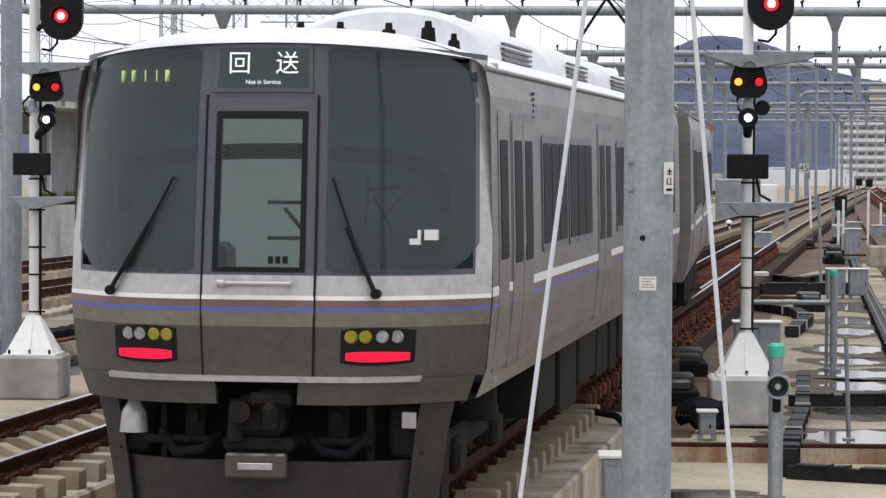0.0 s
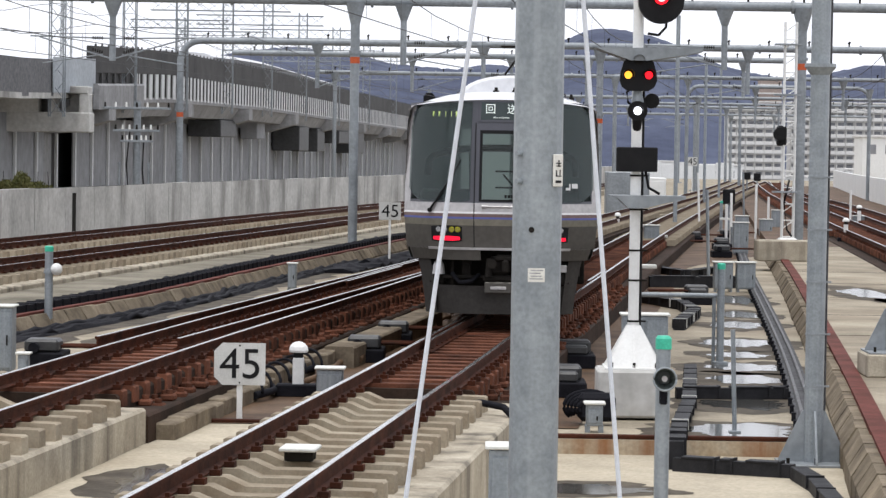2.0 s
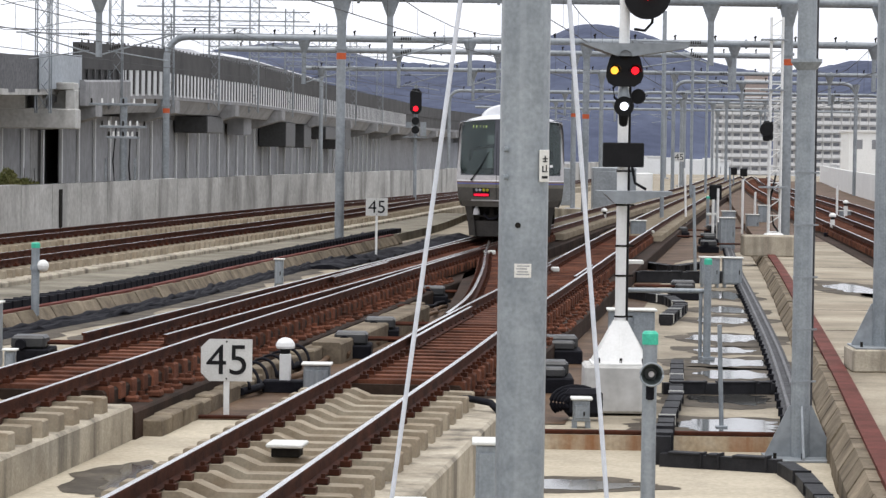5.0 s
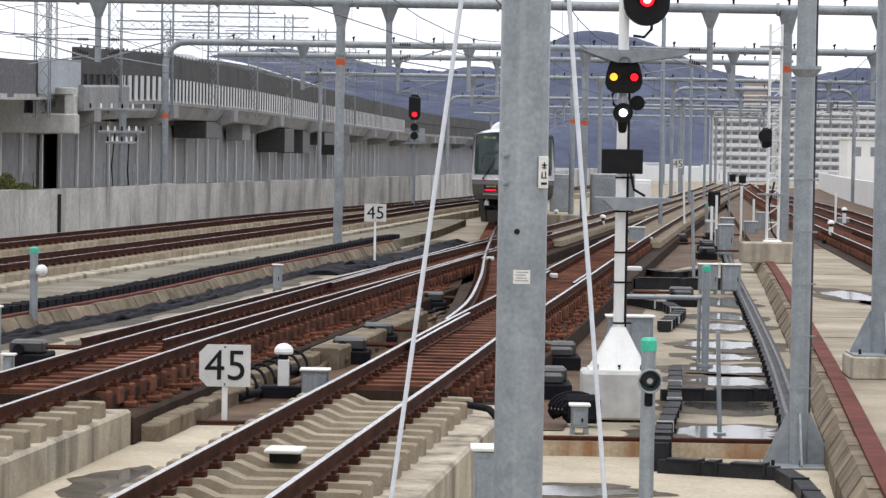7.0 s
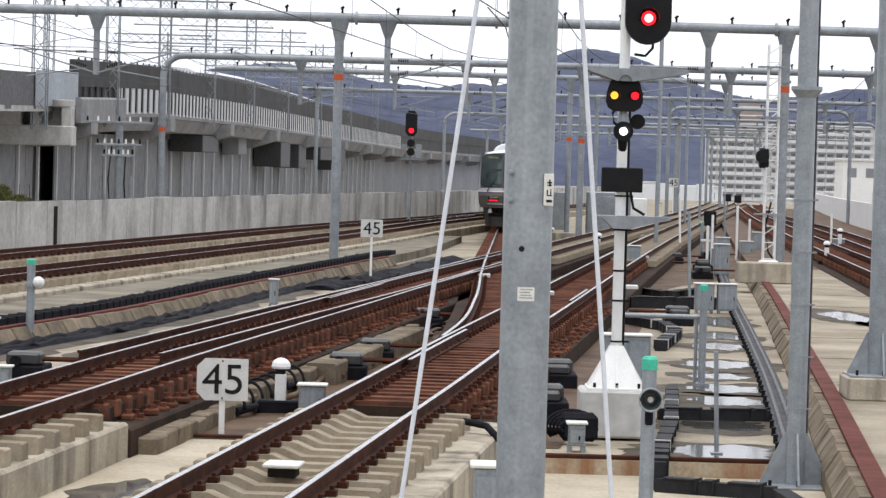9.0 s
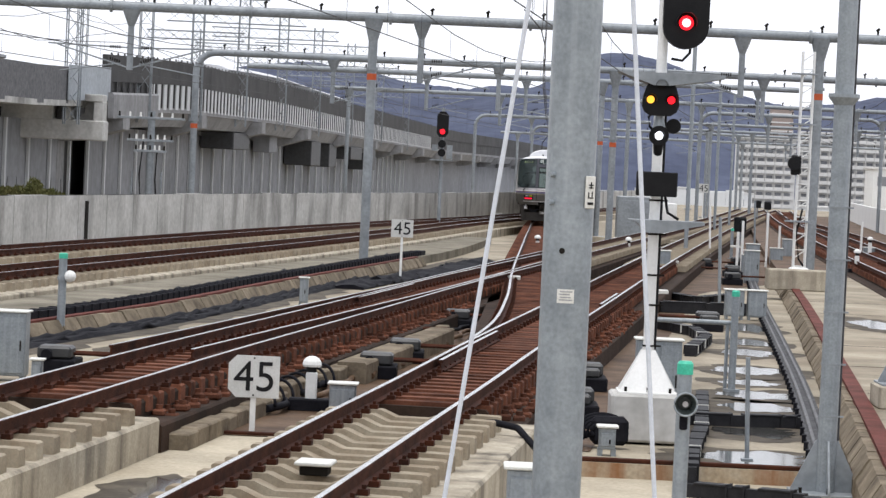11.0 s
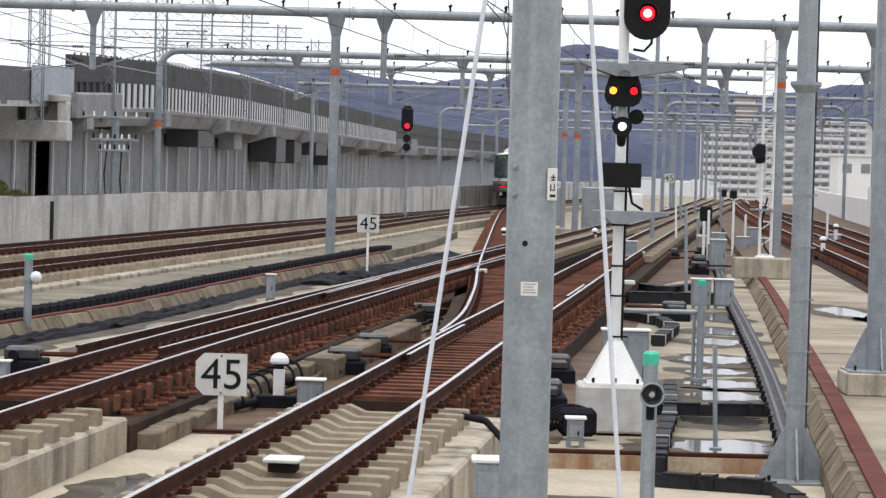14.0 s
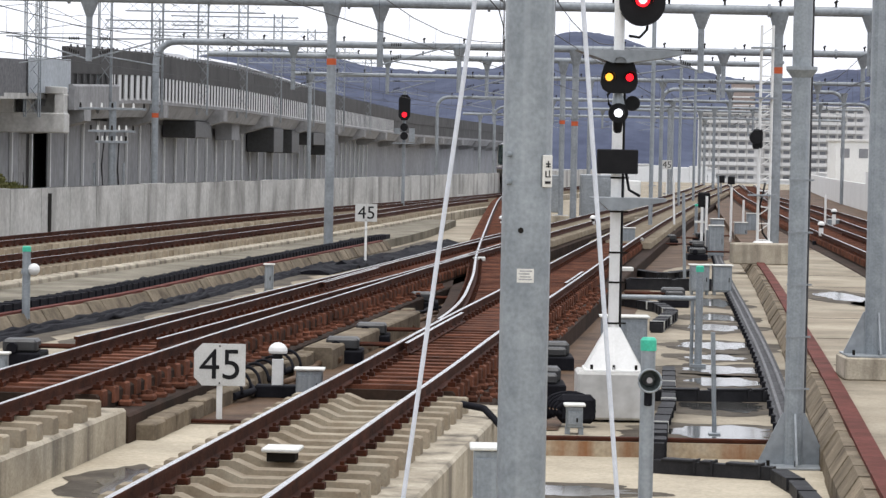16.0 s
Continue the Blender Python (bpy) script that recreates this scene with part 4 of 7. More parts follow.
def patch(u0, u1, z0, z1, off=0.0, nx=10, nz=4, thick=0.03, corner=0.0, corner_in=0.0):
    """A curved panel of the train's front, u across from -1 to 1, with rounded outer corners."""
    bm = bmesh.new()
    grid = []
    for i in range(nx + 1):
        u = u0 + (u1 - u0) * i / nx
        e = abs(u1 - u0)
        d_out = (1 - (1 - abs(u - (u1 if abs(u1) > abs(u0) else u0)) / e)) * e
        d_in = e - d_out
        c0 = corner * (1 - min(1, d_out / 0.16)) ** 2 if corner else 0
        c0 += corner_in * (1 - min(1, d_in / 0.1)) ** 2 if corner_in else 0
        col = []
        for k in range(nz + 1):
            z = (z0 + c0) + ((z1 - c0 * 0.7) - (z0 + c0)) * k / nz
            x = u * half_width(z)
            # the upper edge of the front dips towards the corners
            col.append((x, front_y(x, z) - off, z - 0.075 * u * u * min(1.0, max(0.0, (z - 2.6) / 0.8))))
        grid.append(col)
    fr = [[bm.verts.new(p) for p in col] for col in grid]
    bk = [[bm.verts.new((p[0] * 0.995, p[1] + thick, p[2])) for p in col] for col in grid]
    for i in range(nx):
        for k in range(nz):
            bm.faces.new((fr[i][k], fr[i + 1][k], fr[i + 1][k + 1], fr[i][k + 1])).smooth = True
            bm.faces.new((bk[i][k], bk[i][k + 1], bk[i + 1][k + 1], bk[i + 1][k]))
    for i in range(nx):
        bm.faces.new((fr[i][0], bk[i][0], bk[i + 1][0], fr[i + 1][0]))
        bm.faces.new((fr[i][nz], fr[i + 1][nz], bk[i + 1][nz], bk[i][nz]))
    for k in range(nz):
        bm.faces.new((fr[0][k], fr[0][k + 1], bk[0][k + 1], bk[0][k]))
        bm.faces.new((fr[nx][k], bk[nx][k], bk[nx][k + 1], fr[nx][k + 1]))
    for e in bm.edges:
        e.smooth = all(q.smooth for q in e.link_faces)
    return bm


def merged(*bms):
    """Several meshes made into one."""
    out = bmesh.new()
    for b in bms:
        me = bpy.data.meshes.new("piece")
        b.to_mesh(me)
        b.free()
        out.from_mesh(me)
        bpy.data.meshes.remove(me)
    return out


def lettering(name, text, size, m, mat, parent, depth=0.003, label=""):
    cu = bpy.data.curves.new(name, "FONT")
    cu.body, cu.size, cu.extrude = text, size, depth
    cu.align_x, cu.align_y = "CENTER", "CENTER"
    tmp = bpy.data.objects.new(name, cu)
    scene.collection.objects.link(tmp)
    dg = bpy.context.evaluated_depsgraph_get()
    me = bpy.data.meshes.new_from_object(tmp.evaluated_get(dg))
    bpy.data.objects.remove(tmp)
    me.materials.clear()
    me.materials.append(mat)
    ob = new(name, me)
    ob.parent = parent
    ob.matrix_basis = m
    if label:
        ob["label"] = label
    return ob


def shell(y0, y1, capped=True):
    """Body shell: sides and roof, with a floor."""
    bm = bmesh.new()
    prof = [(half_width(z), z) for z in (0.95, 1.15, 1.6, 2.0, 2.6, 3.05, 3.25)]
    prof += [(x, roof_z(x)) for x in (1.38, 1.25, 1.0, 0.7, 0.35)]
    prof = prof + [(0, roof_z(0))] + [(-x, z) for x, z in prof[::-1]]
    rings = [[bm.verts.new((x, y, z)) for x, z in prof] for y in (y0, (y0 + y1) / 2, y1)]
    n = len(prof)
    for q, s in zip(rings, rings[1:]):
        for k in range(n):
            f = bm.faces.new((q[k], q[(k + 1) % n], s[(k + 1) % n], s[k]))
            f.material_index = 1 if prof[k][1] > 3.2 and prof[(k + 1) % n][1] > 3.2 else 0
            f.smooth = 6 <= k <= n - 8
    bm.faces.new(rings[-1])
    if capped:
        bm.faces.new(rings[0][::-1])
    return bm


def side_panel(side, y0, y1, z0, z1, off=0.006, thick=0.02, r=0.03):
    bm = bmesh.new()
    zs = [z0 + (z1 - z0) * k / 4 for k in range(5)]
    o, i = [], []
    for y in (y0, y0 + r, y1 - r, y1):
        pull = r * 0.6 if y in (y0, y1) else 0
        col_o, col_i = [], []
        for k, z in enumerate(zs):
            zz = z + (pull if k == 0 else -pull if k == 4 else 0)
            col_o.append(bm.verts.new((side * (half_width(zz) + off), y, zz)))
            col_i.append(bm.verts.new((side * (half_width(zz) + off - thick), y, zz)))
        o.append(col_o)
        i.append(col_i)
    for a in range(3):
        for k in range(4):
            bm.faces.new((o[a][k], o[a + 1][k], o[a + 1][k + 1], o[a][k + 1]))
        bm.faces.new((o[a][0], i[a][0], i[a + 1][0], o[a + 1][0]))
        bm.faces.new((o[a][4], o[a + 1][4], i[a + 1][4], i[a][4]))
    for k in range(4):
        bm.faces.new((o[0][k], o[0][k + 1], i[0][k + 1], i[0][k]))
        bm.faces.new((o[3][k], i[3][k], i[3][k + 1], o[3][k + 1]))
    return bm


def bogie(parent, yc):
    bm = bmesh.new()
    for s in (-1, 1):
        bbox(bm, s * 0.98 - 0.07, s * 0.98 + 0.07, yc - 1.5, yc + 1.5, 0.42, 0.62, 0.03)
        for d in (-1.05, 1.05):
            bbox(bm, s * 1.02 - 0.1, s * 1.02 + 0.1, yc + d - 0.2, yc + d + 0.2, 0.3, 0.56, 0.04)
        tube(bm, (s * 0.98, yc, 0.6), (s * 0.98, yc, 0.92), 0.25, seg=14)
    bbox(bm, -0.95, 0.95, yc - 0.25, yc + 0.25, 0.45, 0.66, 0.03)
    b = part("bogie", bm, M["under"], parent)
    for d in (-1.05, 1.05):
        for s in (-1, 1):
            bm = bmesh.new()
            tube(bm, (s * 0.50, yc + d, 0.43), (s * 0.63, yc + d, 0.43), 0.43, seg=28)
            tube(bm, (s * 0.63, yc + d, 0.43), (s * 0.66, yc + d, 0.43), 0.3, 0.28, seg=28)
            part("wheel", bm, M["rust"], b)


def rail_car(cab):
    car = thing("train_car", pose(0, 0, 0), "stainless commuter train car with grey windowed front and red tail lights" if cab
                else "stainless commuter train car with dark windows", "train", "cars of one train")
    y0 = 0.78 if cab else 0.35
    part("body", shell(y0, 19.6, not cab), (M["steel"], M["roof"]), car)
    doors = [(1.9, 3.15), (8.4, 9.7), (14.9, 16.2)]
    wins = [(3.75, 5.6), (5.75, 7.75), (10.3, 12.2), (12.4, 14.3), (16.8, 18.6)]
    for s in (-1, 1):
        for a, b in doors:
            d = part("door_pocket", side_panel(s, a - 0.06, b + 0.06, 1.08, 2.95, 0.004, 0.02), M["frame_grey"], car, "dark recessed door surround")
            for h0, h1 in ((a, (a + b) / 2 - 0.012), ((a + b) / 2 + 0.012, b)):
                leaf = part("door", side_panel(s, h0, h1, 1.1, 2.9, 0.011, 0.02), M["steel"], d)
                part("pane", side_panel(s, h0 + 0.1, h1 - 0.08, 1.85, 2.75, 0.016, 0.012), M["dark_glass"], leaf)
        for a, b in wins:
            w = part("window", side_panel(s, a, b, 1.88, 2.80, 0.012, 0.03, 0.06), M["frame_grey"], car)
            n = 3
            for k in range(n):
                part("pane", side_panel(s, a + 0.05 + (b - a - 0.1) * k / n + 0.02, a + 0.05 + (b - a - 0.1) * (k + 1) / n - 0.02, 1.94, 2.74, 0.017, 0.012), M["dark_glass"], w)
        part("white_stripe", side_panel(s, y0 + 0.02, 19.58, 1.655, 1.72, 0.0025, 0.012, 0.001), M["stripe_white"], car)
        part("brown_stripe", side_panel(s, y0 + 0.02, 19.58, 1.605, 1.653, 0.0025, 0.012, 0.001), M["stripe_brown"], car)
        part("blue_stripe", side_panel(s, y0 + 0.02, 19.58, 1.572, 1.603, 0.0025, 0.012, 0.001), M["stripe_blue"], car)
        bm = bmesh.new()
        tube(bm, (s * 1.44, y0, 3.24), (s * 1.44, 19.6, 3.24), 0.02, seg=6)
        part("gutter", bm, M["steel"], car)
        if cab:
            part("crew_door", side_panel(s, 1.12, 1.68, 1.1, 2.95, 0.008, 0.02), M["steel"], car)
            part("crew_window", side_panel(s, 1.2, 1.6, 1.9, 2.75, 0.014, 0.012), M["dark_glass"], car)
            for k in range(5):
                bm = bmesh.new()
                hw = half_width(3.0)
                box(bm, s * hw - 0.01, s * hw + 0.012, 3.25, 3.42, 2.93 + k * 0.045, 2.95 + k * 0.045)
                part("vent_slat", bm, M["frame_grey"], car)
    # roof units
    for a, b in ((5.2, 8.2), (10.4, 13.4), (15.4, 18.4)):
        bm = bmesh.new()
        prof = [(0.92 * math.cos(q), 3.40 + 0.50 * math.sin(q) ** 0.8) for q in np.linspace(0, math.pi, 15)]
        ra = [[bm.verts.new((x * k, y, 3.40 + (z - 3.40) * k)) for x, z in prof] for y, k in ((a, 0.9), (a + 0.12, 1.0), (b - 0.12, 1.0), (b, 0.9))]
        for q, w in zip(ra, ra[1:]):
            for i in range(14):
                bm.faces.new((q[i], q[i + 1], w[i + 1], w[i])).smooth = True
        bm.faces.new(ra[0])
        bm.faces.new(ra[-1][::-1])
        unit = part("roof_cooler", bm, M["roof"], car, "white roof-mounted air conditioner")
        for s in (-1, 1):
            for k in range(4):
                bm = bmesh.new()
                box(bm, s * 0.90, s * 0.935, a + 0.5, b - 0.5, 3.46 + k * 0.045, 3.48 + k * 0.045)
                part("grille_bar", bm, M["frame_grey"], unit)
    # underframe boxes and bogies
    rnd = random.Random(5)
    y = 5.2
    while y < 14.4:
        w = rnd.uniform(0.7, 1.7)
        for s in (-1, 1):
            bm = bmesh.new()
            bbox(bm, min(s * 0.75, s * 1.3), max(s * 0.75, s * 1.3), y, y + w, rnd.uniform(0.3, 0.45), 0.93, 0.02)
            part("equipment_box", bm, M["under"], car)
        y += w + rnd.uniform(0.1, 0.4)
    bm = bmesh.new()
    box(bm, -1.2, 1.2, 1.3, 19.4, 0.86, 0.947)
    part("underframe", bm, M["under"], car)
    bogie(car, 3.1)
    bogie(car, 16.7)
    if not cab:
        bm = bmesh.new()
        box(bm, -1.0, 1.0, 0.0, 0.36, 1.0, 3.3)
        part("gangway", bm, M["under"], car)
        return car
    # front
    part("lower_front", patch(-1, 1, 1.12, 1.475, 0, 24, 3), M["grime_steel"], car, "dull grey lower front panel")
    part("pale_band", patch(-1, 1, 1.475, 1.575, 0.002, 24, 2), M["beige"], car)
    part("blue_stripe", patch(-1, 1, 1.575, 1.605, 0.003, 24, 1), M["stripe_blue"], car)
    part("brown_stripe", patch(-1, 1, 1.605, 1.655, 0.003, 24, 1), M["stripe_brown"], car)
    part("white_stripe", patch(-1, 1, 1.655, 1.685, 0.004, 24, 1), M["stripe_white"], car)
    part("silver_band", patch(-1, 1, 1.685, 1.82, 0.002, 24, 2), M["silver"], car)
    for nm, q in (("lower_surround", patch(-1, 1, 1.82, 1.86, -0.004, 28, 1)), ("upper_surround", patch(-1, 1, 3.36, 3.41, -0.004, 28, 1)), ("sign_surround", patch(-0.255, 0.255, 3.0, 3.36, -0.004, 4, 2)),
                  ("window_post", patch(-0.312, -0.255, 1.80, 3.36, -0.004, 2, 8)), ("window_post", patch(0.255, 0.312, 1.80, 3.36, -0.004, 2, 8)),
                  ("edge_seal", patch(-0.955, -0.925, 1.85, 3.36, -0.004, 2, 8)), ("edge_seal", patch(0.925, 0.955, 1.85, 3.36, -0.004, 2, 8))):
        part(nm, q, M["frame_grey"], car, "dark grey windscreen surround")
    for s in (-1, 1):
        part("corner_pillar", patch(s * 0.935, s * 1.0, 1.80, 3.37, 0.0, 3, 10), M["silver"], car, "silver corner pillar of the front")
        part("windscreen", patch(s * 0.305, s * 0.95, 1.835, 3.375, 0.004, 16, 10, 0.008, 0.2, 0.03), M["screen"], car, "green-tinted curved windscreen")
        bm = bmesh.new()
        for p0, p1, r in (((s * 1.08 if s < 0 else 0.80, -0.03, 1.70), (s * 0.78 if s < 0 else 0.60, -0.05, 2.15), 0.018),
                          ((s * 0.95 if s < 0 else 0.72, -0.05, 1.86), (s * 0.60 if s < 0 else 0.50, -0.03, 2.48), 0.011)):
            q0 = (p0[0], front_y(p0[0], p0[2]) - 0.045, p0[2])
            q1 = (p1[0], front_y(p1[0], p1[2]) - 0.045, p1[2])
            tube(bm, q0, q1, r, seg=6)
        x = -1.08 if s < 0 else 0.80
        tube(bm, (x, front_y(x, 1.70) - 0.06, 1.70), (x, front_y(x, 1.70) + 0.02, 1.70), 0.035, seg=10)
        part("wiper", bm, M["black"], car)
    bm = merged(patch(-0.262, 0.262, 1.13, 1.87, 0.010, 8, 4), patch(-0.262, 0.262, 2.88, 3.02, 0.010, 8, 1), patch(-0.262, -0.19, 1.87, 2.88, 0.010, 2, 6), patch(0.19, 0.262, 1.87, 2.88, 0.010, 2, 6))
    fd = part("front_door", bm, M["frame_grey"], car, "dark grey gangway door with tall window")
    for u in (-0.266, 0.256):
        part("door_seam", patch(u, u + 0.01, 1.12, 3.04, 0.017, 1, 10, 0.02), M["black"], fd)
    part("lower_door_panel", patch(-0.258, 0.258, 1.14, 1.475, 0.014, 6, 2), M["grime_steel"], fd)
    part("door_pale_band", patch(-0.258, 0.258, 1.475, 1.575, 0.014, 6, 1), M["beige"], fd)
    part("door_blue_stripe", patch(-0.258, 0.258, 1.575, 1.605, 0.015, 6, 1), M["stripe_blue"], fd)
    part("door_brown_stripe", patch(-0.258, 0.258, 1.605, 1.655, 0.015, 6, 1), M["stripe_brown"], fd)
    part("door_white_stripe", patch(-0.258, 0.258, 1.655, 1.685, 0.016, 6, 1), M["stripe_white"], fd)
    part("door_silver_band", patch(-0.258, 0.258, 1.685, 1.82, 0.014, 6, 1), M["silver"], fd)
    part("window_gasket", merged(patch(-0.215, 0.215, 1.84, 1.875, 0.013, 6, 1), patch(-0.215, 0.215, 2.875, 2.93, 0.013, 6, 1), patch(-0.215, -0.188, 1.875, 2.875, 0.013, 1, 6), patch(0.188, 0.215, 1.875, 2.875, 0.013, 1, 6)), M["black"], fd)
    part("door_window", patch(-0.19, 0.19, 1.87, 2.88, 0.018, 6, 6, 0.008), M["door_glass"], fd, "clear door window with a pale cab behind")
    bm = bmesh.new()
    tube(bm, (-0.25, -0.04, 1.765), (0.24, -0.04, 1.765), 0.017, seg=8)
    tube(bm, (-0.27, -0.04, 1.765), (-0.22, -0.04, 1.765), 0.028, seg=10)
    for x in (-0.2, 0.22):
        tube(bm, (x, -0.04, 1.765), (x, 0.02, 1.765), 0.012, seg=6)
    part("handrail", bm, M["silver"], fd)
    # set number in plain bars
    for k in range(3):
        bm = bmesh.new()
        bbox(bm, 0.07 + k * 0.05, 0.105 + k * 0.05, -0.012, 0.0, 1.90, 1.95, 0.002)
        part("marking_bar", bm, M["black"], fd, m=pose(0, front_y(0, 1.85) - 0.02, 0))
    # destination sign
    sg = part("sign_frame", patch(-0.235, 0.235, 3.06, 3.385, 0.012, 6, 3), M["frame_grey"], car)
    part("sign_screen", patch(-0.215, 0.215, 3.09, 3.36, 0.016, 6, 3, 0.008), M["sign_dark"], sg)
    ys = front_y(0, 3.22) - 0.026
    for x, ch in ((-0.165, "\u56de"), (0.165, "\u9001")):
        lettering("lettering", ch, 0.165, Matrix.Translation((x, ys, 3.245)) @ pose(0, 0, 0, 90 - 6, 0, 0), M["lettering"], sg)
    lettering("lettering", "Not in Service", 0.042, Matrix.Translation((0, ys - 0.008, 3.125)) @ pose(0, 0, 0, 90 - 6, 0, 0), M["lettering"], sg)
    # running number lights as plain bars behind the glass
    for k, x in enumerate((-1.06, -0.97, -0.86, -0.77, -0.70)):
        bm = bmesh.new()
        w = 0.03 if k in (0, 1, 4) else 0.008
        box(bm, x, x + w, front_y(x, 3.17) - 0.008, front_y(x, 3.17) + 0.002, 3.13, 3.21)
        part("number_bar", bm, M["amber_bar"], car)
    # plain emblem shape on the glass
    bm = bmesh.new()
    for x0, x1, z0, z1 in ((1.0, 1.07, 2.03, 2.07), (1.05, 1.07, 2.07, 2.13), (1.09, 1.18, 2.06, 2.13)):
        box(bm, x0, x1, front_y(x0, 2.1) - 0.02, front_y(x0, 2.1) + 0.05, z0, z1)
    part("emblem", bm, M["stripe_white"], car, "small plain white emblem on the windscreen")
    # lamps
    for s in (-1, 1):
        a, b = (0.385, 0.71)
        hl = part("headlight_housing", patch(s * a, s * b, 1.215, 1.47, 0.008, 8, 3, 0.03, 0.022, 0.022), M["black"], car, "dark lamp housing")
        for u, mt in ((0.44, "lamp_yellow"), (0.505, "lamp_yellow"), (0.58, "lamp_glass"), (0.645, "lamp_glass")):
            x = s * u * 1.44
            y = front_y(x, 1.4) - 0.012
            bm = bmesh.new()
            tube(bm, (x, y - 0.012, 1.41), (x, y + 0.01, 1.41), 0.038, 0.048, seg=14)
            part("lamp", bm, M[mt], hl)
        part("tail_light", patch(s * 0.41, s * 0.69, 1.24, 1.31, 0.02, 8, 1, 0.015, 0.012, 0.012), M["tail"], hl, "glowing red tail light bar")
    # roof brow
    bm = bmesh.new()
    rows = []
    for j in range(9):
        a = math.pi / 2 * j / 8
        row = []
        for i in range(29):
            x = (i / 14 - 1) * 1.43
            zt = roof_z(x)
            zb = 3.395 - 0.1 * (x / 1.43) ** 2
            z = min(zb, zt + 0.015) + (zt + 0.012 - min(zb, zt + 0.015)) * math.sin(a)
            row.append(bm.verts.new((x, min(front_y(x, 3.36) - 0.03 + 0.95 * (1 - math.cos(a)), 1.25 + 0.02 * j), z)))
        rows.append(row)
    for p, q in zip(rows, rows[1:]):
        for i in range(28):
            bm.faces.new((p[i], p[i + 1], q[i + 1], q[i])).smooth = True
    part("roof_brow", bm, M["roof"], car, "white rounded roof front")
    # step, apron, coupler, plough
    part("step", patch(-0.75, 0.75, 1.105, 1.14, 0.10, 20, 1, 0.16), M["silver"], car)
    part("apron", patch(-0.97, -0.2, 0.95, 1.12, 0.05, 12, 2, 0.05), M["grime_steel"], car)
    part("apron", patch(0.2, 0.97, 0.95, 1.12, 0.05, 12, 2, 0.05), M["grime_steel"], car)
    part("plough", patch(-0.89, 0.89, 0.12, 0.55, -0.10, 20, 3, 0.05), M["plough"], car, "dark grey snow plough skirt")
    for s in (-1, 1):
        part("corner_skirt", patch(s * 0.77, s * 0.915, 0.12, 0.95, -0.03, 6, 4, 0.05), M["plough"], car)
        bm = bmesh.new()
        bbox(bm, s * 0.95 - 0.12, s * 0.95 + 0.12, 0.42, 0.7, 0.56, 0.9, 0.03)
        part("side_box", bm, M["under"], car)
        bm = bmesh.new()
        path_tube(bm, [(s * 0.3, 0.25, 0.72), (s * 0.42, 0.15, 0.62), (s * 0.6, 0.15, 0.6), (s * 0.72, 0.25, 0.74)], 0.035)
        part("air_hose", bm, M["cable"], car)
        bm = bmesh.new()
        bbox(bm, s * 0.5 - 0.07, s * 0.5 + 0.07, 0.3, 0.42, 0.66, 0.93, 0.01)
        tube(bm, (s * 0.5, 0.31, 0.84), (s * 0.5, 0.24, 0.84), 0.045, seg=12)
        box(bm, s * 0.72 - 0.02, s * 0.72 + 0.02, 0.3, 0.4, 0.5, 0.96)
        part("bracket", bm, M["under"], car)
    bm = bmesh.new()
    bbox(bm, 0.93, 1.03, 0.36, 0.42, 0.77, 0.88, 0.004)
    part("label_plate", bm, M["silver"], car, "small pale plate under the front")
    bm = bmesh.new()
    tube(bm, (-0.93, 0.3, 0.72), (-0.93, 0.3, 0.86), 0.1, 0.085, seg=12)
    tube(bm, (-0.93, 0.3, 0.86), (-0.93, 0.3, 0.95), 0.085, 0.03, seg=12)
    part("horn", bm, M["silver"], car, "pale horn under the front")
    bm = bmesh.new()
    bbox(bm, -0.17, 0.17, 0.02, 0.5, 0.72, 1.0, 0.05)
    bbox(bm, -0.06, 0.24, -0.05, 0.3, 0.93, 1.03, 0.03)
    tube(bm, (-0.15, 0.0, 0.7), (-0.15, 0.0, 0.98), 0.06, 0.04, seg=10)
    tube(bm, (-0.1, -0.1, 0.9), (-0.1, 0.1, 0.9), 0.075, 0.05, seg=12)
    bbox(bm, 0.05, 0.15, -0.1, 0.1, 0.76, 0.96, 0.03)
    bbox(bm, -0.24, 0.24, 0.0, 0.4, 0.62, 0.72, 0.03)
    cp = part("coupler", bm, M["under"], car, "dark steel coupler")
    bm = bmesh.new()
    tube(bm, (-0.85, 0.25, 0.68), (0.75, 0.25, 0.68), 0.03, seg=8)
    part("air_pipe", bm, M["under"], car)
    bm = bmesh.new()
    bbox(bm, -0.21, 0.21, -0.06, 0.02, 0.45, 0.62, 0.015)
    pl = part("coupler_box", bm, M["grime_steel"], cp)
    bm = bmesh.new()
    bbox(bm, -0.12, 0.12, -0.066, -0.05, 0.51, 0.555, 0.003)
    part("number_bar", bm, M["silver"], pl)
    # near-black box closing the space behind the coupler
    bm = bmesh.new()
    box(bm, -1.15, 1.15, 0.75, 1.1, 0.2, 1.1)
    part("dark_backing", bm, M["under"], car)
    # roof details
    for x, y, r, h in ((0.55, 2.0, 0.06, 0.06), (0.86, 1.9, 0.06, 0.11), (1.05, 1.9, 0.05, 0.06), (-0.15, 2.2, 0.06, 0.06), (0.15, 2.2, 0.06, 0.06)):
        bm = bmesh.new()
        tube(bm, (x, y, roof_z(x) - 0.03), (x, y, roof_z(x) + h), r, r * 0.8, seg=10)
        tube(bm, (x, y, roof_z(x) + h), (x, y, roof_z(x) + h + 0.05), r * 0.5, r * 0.4, seg=8)
        part("antenna", bm, M["under"], car)
    # cab
    bm = bmesh.new()
    box(bm, -1.42, 1.42, 1.55, 1.58, 1.0, 3.3)
